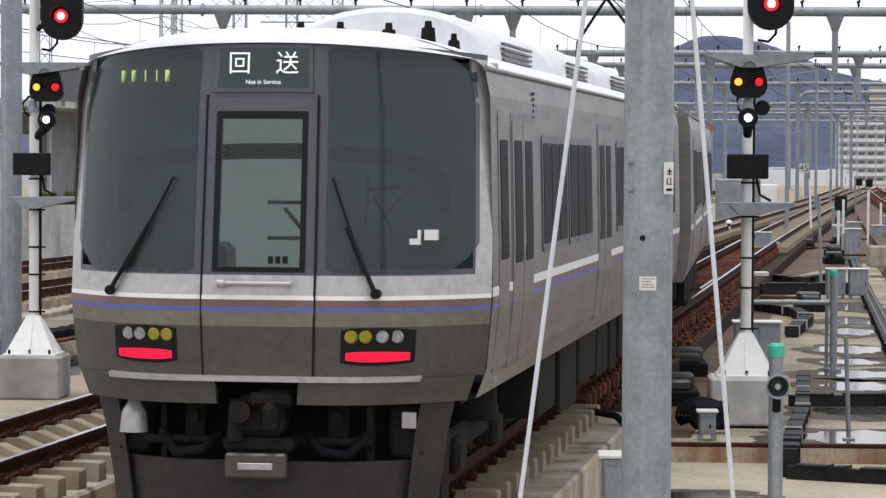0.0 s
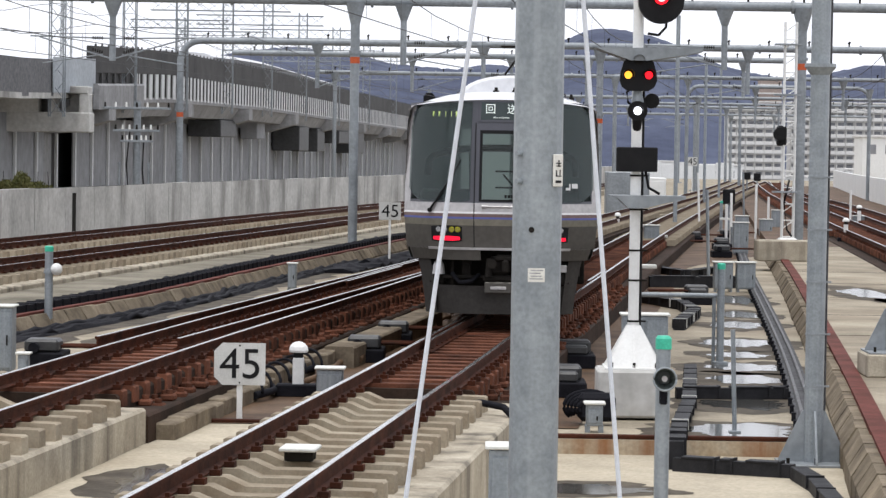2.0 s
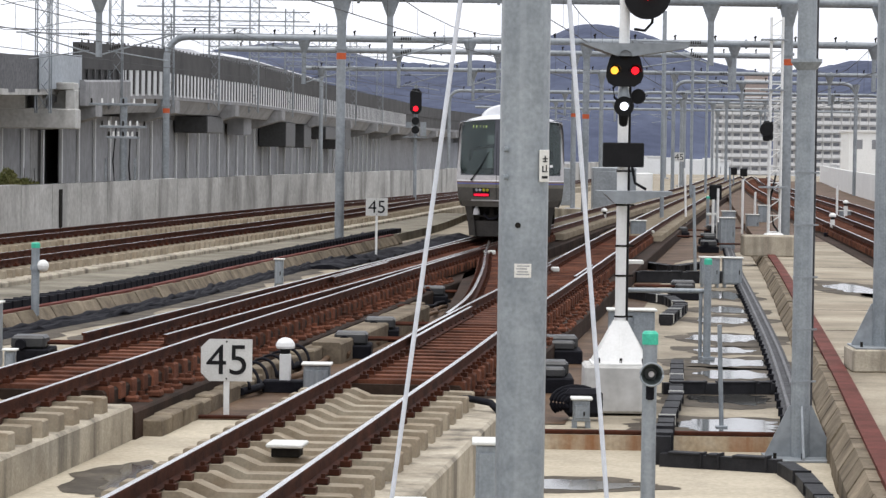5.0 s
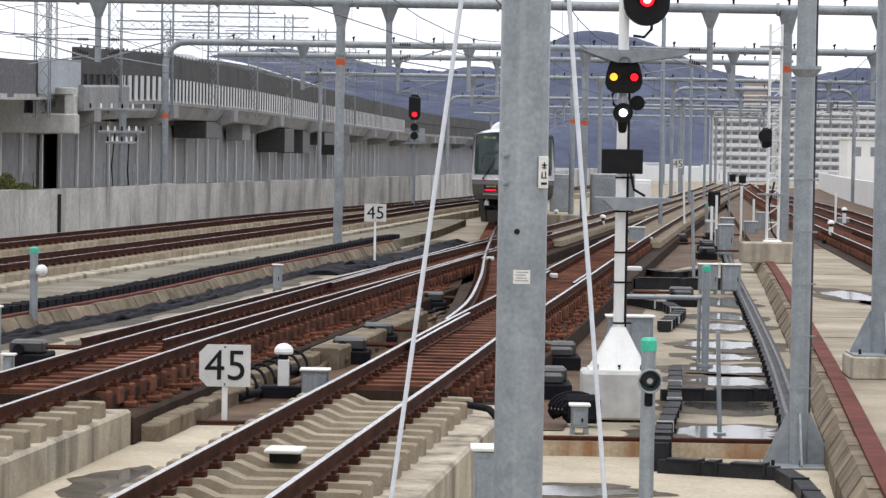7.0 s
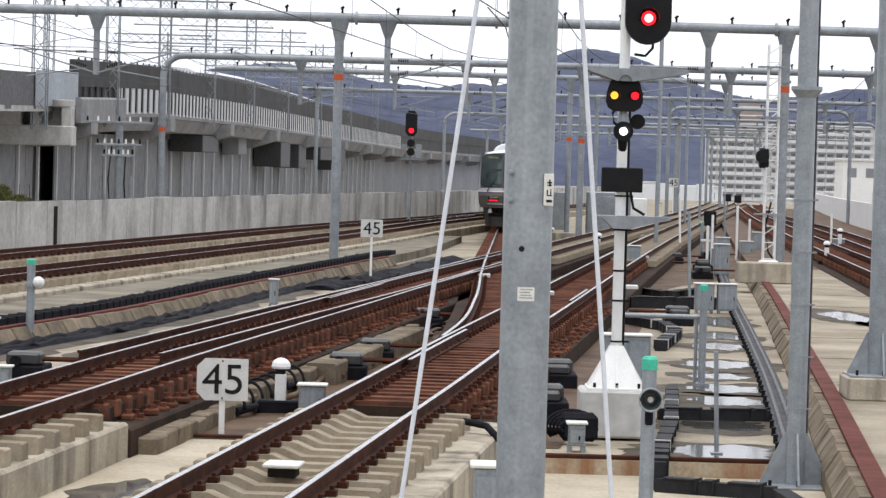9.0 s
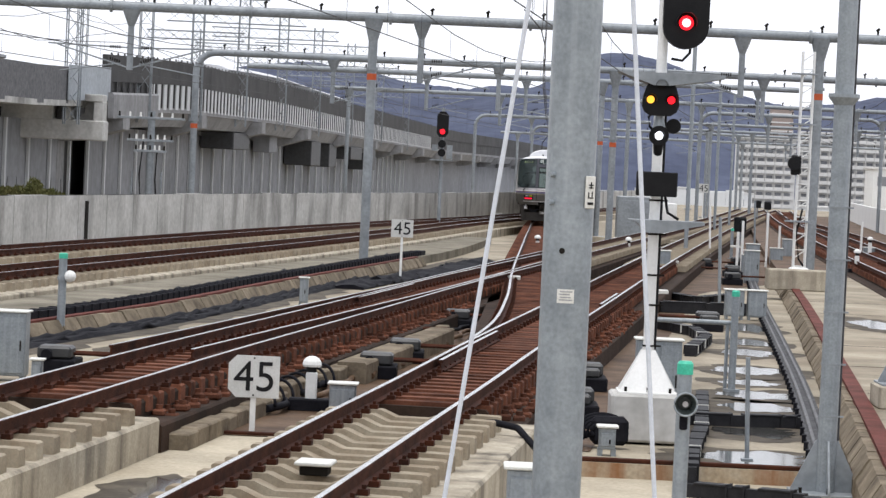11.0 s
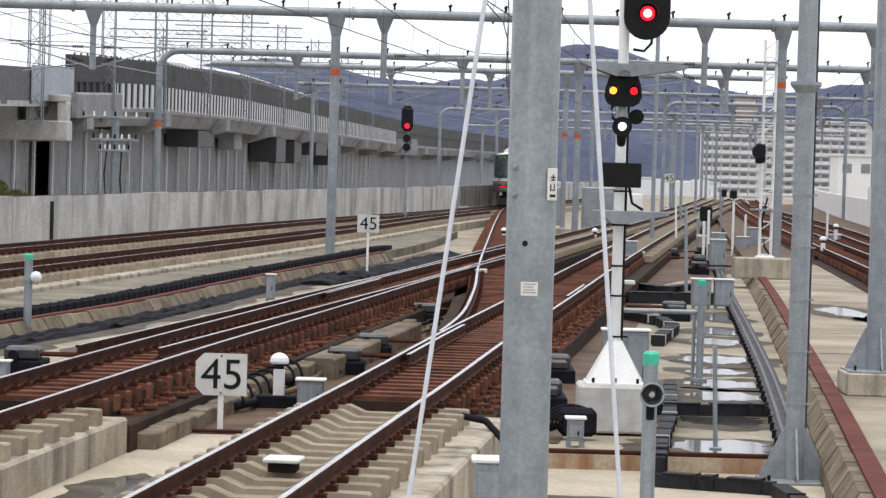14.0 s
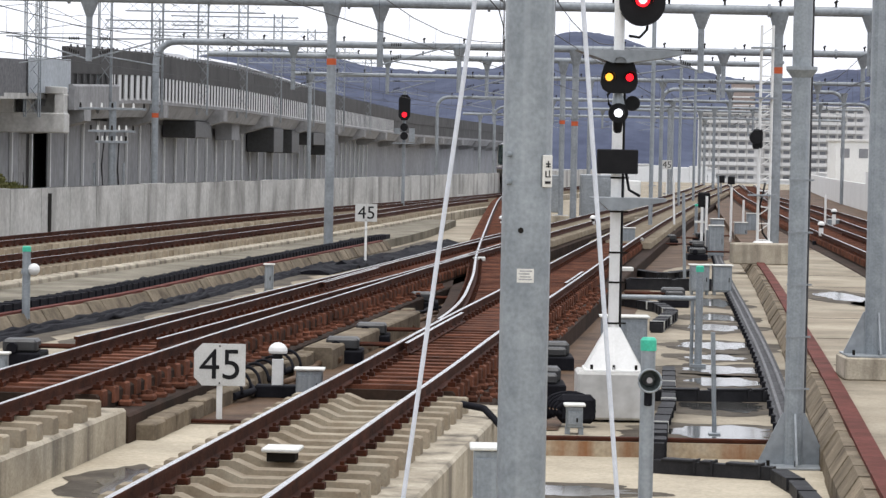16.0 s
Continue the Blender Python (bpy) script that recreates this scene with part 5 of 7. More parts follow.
    cb = part("cab_wall", bm, M["cab"], car)
    # black arc behind the glass mimics a reflected beam, with thin cab bars
    bm = bmesh.new()
    path_tube(bm, [(1.14 * math.sin(a), 0.85 - 0.25 * math.cos(a), 2.2 + 0.46 * max(0.0, math.cos(a)) ** 0.35) for a in np.linspace(-1.57, 1.57, 29)], 0.055)
    for x0, x1, z in ((-0.1, 0.28, 2.3), (-0.1, 0.18, 2.05)):
        tube(bm, (x0, 0.8, z), (x1, 0.8, z), 0.014, seg=6)
    tube(bm, (0.02, 0.8, 2.26), (0.26, 0.8, 1.98), 0.016, seg=6)
    for a, b in (((0.62, 2.5), (0.6, 1.9)), ((0.62, 2.4), (0.95, 2.42)), ((0.66, 2.36), (0.85, 2.0)), ((0.72, 2.2), (0.92, 2.4)), ((-0.5, 2.6), (-0.48, 1.9))):
        tube(bm, (a[0], 0.75, a[1]), (b[0], 0.75, b[1]), 0.014, seg=6)
    part("reflection_arc", bm, M["black"], cb)
    bm = bmesh.new()
    bbox(bm, -1.25, -0.35, 0.55, 0.95, 1.5, 2.02, 0.05)
    bbox(bm, 0.5, 1.2, 0.7, 0.95, 1.5, 2.1, 0.05)
    part("console", bm, M["frame_grey"], cb)
    # emitting panel added so the view through the door window is not dark
    bm = bmesh.new()
    box(bm, -0.66, 0.10, 1.5, 1.545, 1.5, 2.95)
    part("glow_panel", bm, M["door_glow"], cb, "glowing panel added for the pale saloon behind the cab door")
    return car


train = rail_car(True)
train_mid = rail_car(False)
train_end = copy_thing(train_mid, pose(0, 40, 0))
bm = bmesh.new()
for a, b in (((-0.5, 6.5, 3.7), (-0.5, 7.6, 4.5)), ((0.5, 6.5, 3.7), (0.5, 7.6, 4.5)), ((-0.5, 7.6, 4.5), (0, 6.7, 5.15)), ((0.5, 7.6, 4.5), (0, 6.7, 5.15)),
             ((-0.6, 6.7, 5.15), (0.6, 6.7, 5.15)), ((-0.6, 6.9, 5.15), (0.6, 6.9, 5.15)), ((-0.6, 6.3, 3.7), (0.6, 6.3, 3.7))):
    tube(bm, a, b, 0.025, seg=6)
part("pantograph", bm, M["under"], train_mid)


# ---- colour-light signals ----
def disc(bm, x, y0, y1, z, r, seg=24, sx=1.0, sz=1.0):
    a = [bm.verts.new((x + r * sx * math.cos(2 * math.pi * i / seg), y0, z + r * sz * math.sin(2 * math.pi * i / seg))) for i in range(seg)]
    b = [bm.verts.new((x + r * sx * math.cos(2 * math.pi * i / seg), y1, z + r * sz * math.sin(2 * math.pi * i / seg))) for i in range(seg)]
    for i in range(seg):
        bm.faces.new((a[i], a[(i + 1) % seg], b[(i + 1) % seg], b[i]))
    bm.faces.new(a)
    bm.faces.new(b[::-1])


def plate(bm, outline, y0, y1):
    a = [bm.verts.new((x, y0, z)) for x, z in outline]
    b = [bm.verts.new((x, y1, z)) for x, z in outline]
    n = len(outline)
    for i in range(n):
        bm.faces.new((a[i], a[(i + 1) % n], b[(i + 1) % n], b[i]))
    bm.faces.new(a)
    bm.faces.new(b[::-1])


def hood(bm, x, y, z, r, length=0.16, seg=14):
    """An open hood over the upper half of a lamp."""
    rings = []
    for yy, rr in ((y, r), (y - length, r * 0.98)):
        rings.append([bm.verts.new((x + rr * math.cos(a), yy, z + rr * math.sin(a))) for a in np.linspace(-0.3, math.pi + 0.3, seg)])
    for i in range(seg - 1):
        bm.faces.new((rings[0][i], rings[0][i + 1], rings[1][i + 1], rings[1][i]))


def colour_signal(m, label, top_x=0.27, board=False, hx=0.0):
    """Origin at the mast's centre on the deck."""
    s = thing("railway_signal", m, label, "signal", "colour-light signals")
    bm = bmesh.new()
    bbox(bm, -0.46, 0.44, -0.45, 0.45, 0, 0.60, 0.03)
    part("concrete_footing", bm, M["wall"], s, "grey concrete footing block")
    bm = bmesh.new()
    tube(bm, (0, 0, 0.62), (0, 0, 1.2), 0.075, seg=16)
    for a in (0, 90, 180, 270):
        c, n = math.cos(radians(a)), math.sin(radians(a))
        p = [(0.36, 0.62), (0.36, 0.66), (0.09, 1.15), (0, 1.15), (0, 0.62)]
        for t in (0.012,):
            va = [bm.verts.new((c * r - n * t, n * r + c * t, z)) for r, z in p]
            vb = [bm.verts.new((c * r + n * t, n * r - c * t, z)) for r, z in p]
            for i in range(5):
                bm.faces.new((va[i], va[(i + 1) % 5], vb[(i + 1) % 5], vb[i]))
            bm.faces.new(va)
            bm.faces.new(vb[::-1])
    # four sloping plates close the foot
    for a in (0, 90, 180, 270):
        q = [Matrix.Rotation(radians(a), 3, "Z") @ Vector(p) for p in ((-0.34, -0.34, 0.63), (0.34, -0.34, 0.63), (0.085, -0.085, 1.15), (-0.085, -0.085, 1.15))]
        bm.faces.new([bm.verts.new(p) for p in q])
    bbox(bm, -0.37, 0.37, -0.37, 0.37, 0.6, 0.63, 0.005)
    part("mast_foot", bm, M["white"], s, "white flared steel mast foot")
    for x in (-0.28, 0.0, 0.28):
        bm = bmesh.new()
        tube(bm, (x, -0.345, 0.63), (x, -0.345, 0.69), 0.018, seg=6)
        part("bolt", bm, M["under"], s)
    bm = bmesh.new()
    tube(bm, (0, 0, 1.1), (0, 0, 5.6), 0.068, seg=18)
    part("mast", bm, M["white"], s, "white round mast")
    bm = bmesh.new()
    tube(bm, (0.082, 0.04, 1.0), (0.082, 0.04, 4.4), 0.02, seg=8)
    part("conduit", bm, M["black"], s)
    for z in (1.2, 1.72, 2.1, 2.62, 3.05, 3.32):
        bm = bmesh.new()
        tube(bm, (0, 0, z - 0.012), (0, 0, z + 0.012), 0.078, seg=16)
        tube(bm, (0.05, 0, z), (0.16, 0, z), 0.012, seg=5)
        part("clamp", bm, M["under"], s)
    for z, a, b in ((2.76, -0.33, 0.62), (4.62, -0.55, 0.80)):
        bm = bmesh.new()
        plate(bm, [(a, z + 0.04), (b, z + 0.04), (b, z), (b - 0.25, z - 0.05), (0.1, z - 0.12), (-0.1, z - 0.12), (a + 0.1, z)], -0.3, 0.3)
        part("work_platform", bm, M["galv_far"], s, "grey steel service platform")
    bm = bmesh.new()
    bbox(bm, -0.26, 0.26, -0.2, -0.09, 3.10, 3.41, 0.012)
    part("indicator_box", bm, M["black"], s, "flat black indicator box")
    # small white lamp
    bm = bmesh.new()
    disc(bm, hx, -0.16, -0.06, 3.87, 0.125)
    tube(bm, (0, 0.0, 3.6), (hx, -0.1, 3.78), 0.05, 0.07, seg=10)
    hood(bm, hx, -0.16, 3.87, 0.07, 0.12)
    h = part("repeater_head", bm, M["black"], s)
    bm = bmesh.new()
    disc(bm, hx, -0.175, -0.155, 3.87, 0.052)
    part("lens", bm, M["white_lamp"], h, "lit white lens")
    bm = bmesh.new()
    disc(bm, 0.19, 0.05, 0.2, 4.0, 0.095)
    part("rear_lamp", bm, M["black"], s)
    bm = bmesh.new()
    tube(bm, (0, -0.05, 3.98), (0, -0.05, 4.14), 0.085, 0.05, seg=12)
    part("bracket", bm, M["galv"], s)
    # twin-lamp head: rounded triangle
    bm = bmesh.new()
    out = [(0.235, 4.25), (0.225, 4.36), (0.19, 4.48), (0.13, 4.58), (0.05, 4.63), (-0.05, 4.63), (-0.13, 4.58), (-0.19, 4.48), (-0.225, 4.36), (-0.235, 4.25), (-0.205, 4.17), (-0.13, 4.12), (0.13, 4.12), (0.205, 4.17)]
    out = [(x + hx, z) for x, z in out]
    plate(bm, out, -0.2, -0.08)
    for x, z in ((hx - 0.13, 4.32), (hx + 0.13, 4.32), (hx, 4.50)):
        hood(bm, x, -0.2, z, 0.075, 0.14)
    h = part("twin_head", bm, M["black"], s, "black rounded backing board")
    for x, z, mt in ((hx - 0.13, 4.32, "yellow_lamp"), (hx + 0.13, 4.32, "red_lamp")):
        bm = bmesh.new()
        disc(bm, x, -0.222, -0.195, z, 0.048)
        part("lens", bm, M[mt], h)
    bm = bmesh.new()
    disc(bm, hx, -0.21, -0.195, 4.50, 0.05)
    part("dark_lens", bm, M["under"], h)
    # main head
    bm = bmesh.new()
    out = [(top_x + 0.29 * math.cos(a), 5.26 + 0.29 * math.sin(a)) for a in np.linspace(math.pi, 2 * math.pi, 13)] + [(top_x + 0.29, 6.4), (top_x - 0.29, 6.4)]
    plate(bm, out, -0.25, -0.1)
    hood(bm, top_x, -0.25, 5.30, 0.13, 0.2)
    tube(bm, (0, 0, 5.1), (top_x - 0.1, -0.12, 5.3), 0.04, seg=8)
    h = part("main_head", bm, M["black"], s, "tall black main signal head")
    bm = bmesh.new()
    disc(bm, top_x, -0.28, -0.24, 5.30, 0.09)
    part("lens", bm, M["red_lamp"], h, "lit red lens")
    bm = bmesh.new()
    disc(bm, top_x, -0.287, -0.28, 5.30, 0.055)
    part("lens_core", bm, M["red_core"], h)
    bm = bmesh.new()
    path_tube(bm, [(0.12, -0.05, 4.85), (0.25, -0.1, 4.83), (0.34, -0.12, 4.93), (0.35, -0.12, 5.1)], 0.018)
    part("cable", bm, M["black"], s)
    bm = bmesh.new()
    path_tube(bm, [(-0.05, -0.08, 4.2), (-0.14, -0.1, 4.1), (-0.12, -0.08, 3.98), (-0.05, -0.08, 3.92)], 0.016)
    part("cable", bm, M["black"], s)
    bm = bmesh.new()
    path_tube(bm, [(0.12, -0.05, 3.1), (0.16, -0.06, 2.9), (0.3, -0.08, 2.82)], 0.018)
    part("cable", bm, M["black"], s)
    if board:
        bm = bmesh.new()
        bbox(bm, top_x + 0.12, top_x + 0.45, -0.3, -0.2, 5.55, 6.2, 0.01)
        b = part("route_board", bm, M["black"], s, "black board with pale unreadable characters")
        for z in (5.64, 5.72, 5.80):
            bm = bmesh.new()
            box(bm, top_x + 0.2, top_x + 0.4, -0.306, -0.3, z, z + 0.03)
            part("character_bar", bm, M["white"], b)
    return s


colour_signal(pose(2.185, 37.35, DECK + 0.03), "white-masted railway signal showing red on a concrete block")
colour_signal(pose(-7.52, 40.6, DECK), "white-masted railway signal showing red with a black route board", 0.42, True, 0.2)


# ---- poles ----
def steel_pole(x, y, r, top, label, foot=True, collar=None, z0=DECK, conduit=False, lean=0.0):
    p = thing("steel_pole", pose(x, y, z0, 0, lean, 0), label, "pole")
    bm = bmesh.new()
    tube(bm, (0, 0, 0), (0, 0, top), r, seg=32)
    part("shaft", bm, M["galv"], p)
    if foot:
        bm = bmesh.new()
        w = r + 0.29
        bbox(bm, -w, w, -w, w, 0, 0.03, 0.006)
        for a in (0, 90, 180, 270):
            c, n = math.cos(radians(a)), math.sin(radians(a))
            pr = [(w, 0.03), (w, 0.06), (r + 0.02, 0.62), (0, 0.62), (0, 0.03)]
            va = [bm.verts.new((c * q - n * 0.012, n * q + c * 0.012, z)) for q, z in pr]
            vb = [bm.verts.new((c * q + n * 0.012, n * q - c * 0.012, z)) for q, z in pr]
            for i in range(5):
                bm.faces.new((va[i], va[(i + 1) % 5], vb[(i + 1) % 5], vb[i]))
            bm.faces.new(va)
            bm.faces.new(vb[::-1])
        b = part("gusset_foot", bm, M["galv_far"], p)
        for dx in (-w * 0.8, w * 0.8, 0):
            bm = bmesh.new()
            tube(bm, (dx, -w * 0.8, 0.03), (dx, -w * 0.8, 0.1), 0.02, seg=6)
            part("bolt", bm, M["under"], b)
    if collar:
        bm = bmesh.new()
        tube(bm, (0, 0, collar - 0.09), (0, 0, collar), r, r + 0.07, seg=24)
        tube(bm, (0, 0, collar), (0, 0, collar + 0.04), r + 0.07, seg=24)
        part("collar", bm, M["galv"], p)
    if conduit:
        bm = bmesh.new()
        tube(bm, (r + 0.014, 0.05, 0.5), (r + 0.014, 0.05, 9.0), 0.016, seg=10)
        part("conduit", bm, M["tray"], p)
        for z in (0.9, 1.5, 2.1, 2.7, 3.3):
            bm = bmesh.new()
            tube(bm, (0, 0, z - 0.01), (0, 0, z + 0.01), r + 0.008, seg=20)
            box(bm, r, r + 0.06, -0.012, 0.012, z - 0.01, z + 0.01)
            part("clamp", bm, M["galv_far"], p)
    return p


main_pole = steel_pole(0.478, 17.0, 0.1425, 9.5, "thick galvanised steel pole with a small plate and sticker", collar=None)
bm = bmesh.new()
bbox(bm, -0.5, 0.5, -0.5, 0.5, NEAR - DECK - 0.02, 0.0, 0.02)
part("footing", bm, M["plinth"], main_pole, "concrete footing")
# bolts, plate and sticker of the nearest pole
for z in (2.60, 2.44):
    bm = bmesh.new()
    tube(bm, (-0.10, -0.10, z - DECK), (-0.125, -0.125, z - DECK), 0.016, seg=8)
    part("bolt", bm, M["galv"], main_pole)
bm = bmesh.new()
tube(bm, (-0.034, -0.1365, 2.165 - DECK), (-0.034, -0.145, 2.165 - DECK), 0.017, seg=10)
part("plug_hole", bm, M["under"], main_pole, "dark round plug hole")
bm = bmesh.new()
bbox(bm, -0.04, 0.04, -0.006, 0.006, -0.085, 0.1, 0.003)
pl = part("plate", bm, M["plate_white"], main_pole, "small white plate with unreadable black marks", m=pose(0.113, -0.098, 2.50 - DECK, 0, 0, 48))
for x0, x1, z0, z1 in ((-0.022, 0.02, 0.045, 0.052), (-0.02, 0.018, 0.03, 0.036), (-0.004, 0.004, 0.028, 0.066), (-0.024, -0.016, -0.025, 0.008), (0.008, 0.014, -0.02, 0.012), (-0.024, 0.022, -0.028, -0.022), (-0.026, 0.022, -0.065, -0.05)):
    bm = bmesh.new()
    box(bm, x0, x1, -0.009, -0.006, z0, z1)
    part("mark_bar", bm, M["black"], pl)
bm = bmesh.new()
n = 5
cols = [[bm.verts.new((0.1445 * math.sin(a), -0.1445 * math.cos(a), z)) for z in (1.865 - DECK, 1.945 - DECK)] for a in np.linspace(-0.36, 0.33, n)]
inn = [[bm.verts.new((0.141 * math.sin(a), -0.141 * math.cos(a), z)) for z in (1.865 - DECK, 1.945 - DECK)] for a in np.linspace(-0.36, 0.33, n)]
for i in range(n - 1):
    bm.faces.new((cols[i][0], cols[i + 1][0], cols[i + 1][1], cols[i][1]))
    bm.faces.new((cols[i][1], cols[i + 1][1], inn[i + 1][1], inn[i][1]))
    bm.faces.new((cols[i][0], inn[i][0], inn[i + 1][0], cols[i + 1][0]))
stk = part("sticker", bm, M["plate_white"], main_pole, "small white sticker with grey print")
for k, z in enumerate((1.88, 1.895, 1.912, 1.928)):
    bm = bmesh.new()
    a0, a1 = -0.28 + 0.04 * (k % 2), 0.25 - 0.05 * (k % 3)
    va = [bm.verts.new((0.1462 * math.sin(a), -0.1462 * math.cos(a), z - DECK)) for a in np.linspace(a0, a1, 4)]
    vb = [bm.verts.new((0.1462 * math.sin(a), -0.1462 * math.cos(a), z - DECK + 0.007)) for a in np.linspace(a0, a1, 4)]
    for i in range(3):
        bm.faces.new((va[i], va[i + 1], vb[i + 1], vb[i]))
    part("print_bar", bm, M["print_grey"], stk)

steel_pole(4.073, 33.73, 0.11, 9.4, "grey steel pole with gusseted foot and cable conduit", True, 4.56, z0=NEAR, conduit=True)
p = steel_pole(6.14, 41.4, 0.17, 9.0, "thick grey steel pole on a concrete footing", True, None, z0=-0.14)
bm = bmesh.new()
bbox(bm, -0.5, 0.5, -0.5, 0.5, -0.32, 0.0, 0.02)
part("footing", bm, M["plinth"], p, "concrete footing")
steel_pole(-8.7, 45, 0.165, 9.0, "thick grey steel pole beside a signal", False)
for x, y in ((9.35, 86),):
    b = thing("footing_block", pose(x, y, -0.46), "pale concrete footing block", "block")
    bm = bmesh.new()
    bbox(bm, -0.9, 0.9, -0.6, 0.6, 0, 0.6, 0.03)
    part("block", bm, M["plinth"], b)

# guy ropes, meeting high up
for foot in ((-0.387, 10.7, DECK), (0.845, 10.7, DECK)):
    g = thing("guy_rope", pose(0, 0, 0), "thin white guy rope stretched before a steel pole", "rope", "guy ropes")
    bm = bmesh.new()
    a, b = Vector(foot), Vector((0.325, 10.7, 4.985))
    path_tube(bm, [a.lerp(b, i / 40) for i in range(41)], 0.0085, 8)
    part("rope", bm, M["rope"], g)
    bm = bmesh.new()
    bbox(bm, foot[0] - 0.06, foot[0] + 0.06, 10.64, 10.76, NEAR, DECK + 0.06, 0.01)
    part("anchor", bm, M["galv"], g)

# twin steel masts of the far right signal
fs = thing("railway_signal", pose(0, 0, 0), "distant white-masted signal seen from behind with a dark round head", "signal", "distant signals")
bm = bmesh.new()
for dx, dy in ((-0.17, -0.1), (0.17, -0.1), (-0.17, 0.14), (0.17, 0.14)):
    tube(bm, (9.58 + dx, 88 + dy, -0.46), (9.58 + dx, 88 + dy, 6.6), 0.03, seg=8)
for k in range(28):
    z = -0.3 + 0.245 * k
    tube(bm, (9.41, 87.9, z), (9.75, 87.9, z + (0.245 if k % 2 else 0.0)), 0.018, seg=5)
part("mast", bm, M["white"], fs, "white lattice mast with ladder rungs")
for z in (5.9, 4.4, 1.5):
    bm = bmesh.new()
    box(bm, 9.1, 9.9, 87.75, 88.1, z, z + 0.05)
    part("work_platform", bm, M["galv_far"], fs)
bm = bmesh.new()
bbox(bm, 9.3, 9.86, 87.7, 88.3, -0.46, 0.15, 0.05)
part("mast_foot", bm, M["white"], fs)
bm = bmesh.new()
disc(bm, 9.28, 87.7, 87.85, 3.25, 0.2)
bbox(bm, 9.2, 9.5, 87.85, 88.1, 2.9, 3.5, 0.05)
part("head", bm, M["black"], fs)
bm = bmesh.new()
path_tube(bm, [(9.6, 87.9, 1.9), (9.45, 87.9, 1.2), (9.55, 87.9, 0.4), (9.7, 87.9, 0.2)], 0.03)
part("cable", bm, M["black"], fs)
# distant signal before the viaduct
ds = thing("railway_signal", pose(-2.1, 150, DECK + 0.28), "distant signal showing red on a grey mast", "signal", "distant signals")
bm = bmesh.new()
tube(bm, (0, 0, -0.28), (0, 0, 6.2), 0.09, seg=10)
part("mast", bm, M["galv_far"], ds)
bm = bmesh.new()
plate(bm, [(-0.3, 4.9), (-0.15, 4.7), (0.15, 4.7), (0.3, 4.9), (0.3, 5.8), (0.15, 6.0), (-0.15, 6.0), (-0.3, 5.8)], -0.25, -0.1)
disc(bm, 0, -0.25, -0.1, 4.35, 0.2)
disc(bm, 0, -0.25, -0.1, 3.9, 0.2)
h = part("head", bm, M["black"], ds)
bm = bmesh.new()
disc(bm, 0, -0.28, -0.25, 4.98, 0.13)
part("lens", bm, M["red_lamp"], h)
bm = bmesh.new()
box(bm, -0.6, 0.6, -0.3, 0.3, 3.5, 3.56)
box(bm, -0.5, -0.2, -0.3, -0.2, 4.0, 4.3)
box(bm, 0.25, 0.55, -0.3, -0.2, 3.6, 4.3)
part("work_platform", bm, M["galv_far"], ds)


# ---- speed boards ----
def speed_board(x, y, z0, z1, w, foot, label, corners=True):
    h = z1 - z0
    s = thing("speed_board", pose(x, y, foot), label, "sign", "speed boards")
    bm = bmesh.new()
    bbox(bm, -0.035, 0.035, -0.02, 0.02, 0, z1 - foot - 0.05, 0.004)
    part("post", bm, M["white"], s)
    c = w * 0.16 if corners else 0.0
    bm = bmesh.new()
    zz = z0 - foot
    out = [(-w / 2 + c, zz), (w / 2, zz), (w / 2, zz + h), (-w / 2 + c, zz + h)]
    if corners:
        out += [(-w / 2, zz + h - c), (-w / 2, zz + c)]
    plate(bm, out, -0.036, -0.022)
    b = part("board", bm, M["board"], s, "pale grey board with clipped corners" if corners else "pale grey square board")
    lettering("lettering", "45", h * 1.02, Matrix.Translation((0.01, -0.038, zz + h * 0.47)) @ pose(0, 0, 0, 90, 0, 0), M["black"], b)
    for zc in (zz + h * 0.06, zz + h * 0.94):
        bm = bmesh.new()
        tube(bm, (0, -0.042, zc), (0, -0.036, zc), 0.012, seg=8)
        part("bolt", bm, M["under"], b)


speed_board(-2.71, 36.0, -0.305, 0.212, 0.63, DECK, "pale grey speed board reading 45 on a white post")
speed_board(-2.305, 87.4, 0.52, 1.045, 0.65, DECK, "square pale speed board reading 45 on a white post", False)
speed_board(1.15, 190, -0.55, -0.05, 0.62, DECK, "distant pale speed board reading 45", False)
speed_board(16.1, 213, 1.75, 2.4, 0.7, DECK, "distant pale speed board reading 45 on a tall post", False)


# ---- small trackside things ----
def bollard(x, y, h=0.62, r=0.075, z=DECK, group="white markers"):
    b = thing("marker_post", pose(x, y, z), "short white marker post with a domed cap on a black base", "post", group)
    bm = bmesh.new()
    bbox(bm, -r, r, -r, r, 0.1, h * 0.72, 0.012)
    part("shaft", bm, M["white"], b)
    bm = bmesh.new()
    bbox(bm, -r * 0.85, r * 0.85, -r * 0.85, r * 0.85, h * 0.72, h * 0.86, 0.01)
    part("neck", bm, M["black"], b)
    bm = bmesh.new()
    bmesh.ops.create_uvsphere(bm, u_segments=16, v_segments=8, radius=r * 1.75)
    for v in bm.verts:
        v.co.z = max(0, v.co.z) * 0.9 + h * 0.86 + (0 if v.co.z > -0.01 else -0.03)
    part("cap", bm, M["white"], b)
    bm = bmesh.new()
    bbox(bm, -0.3, 0.3, -0.14, 0.14, 0, 0.18, 0.02)
    part("base", bm, M["cable"], b)


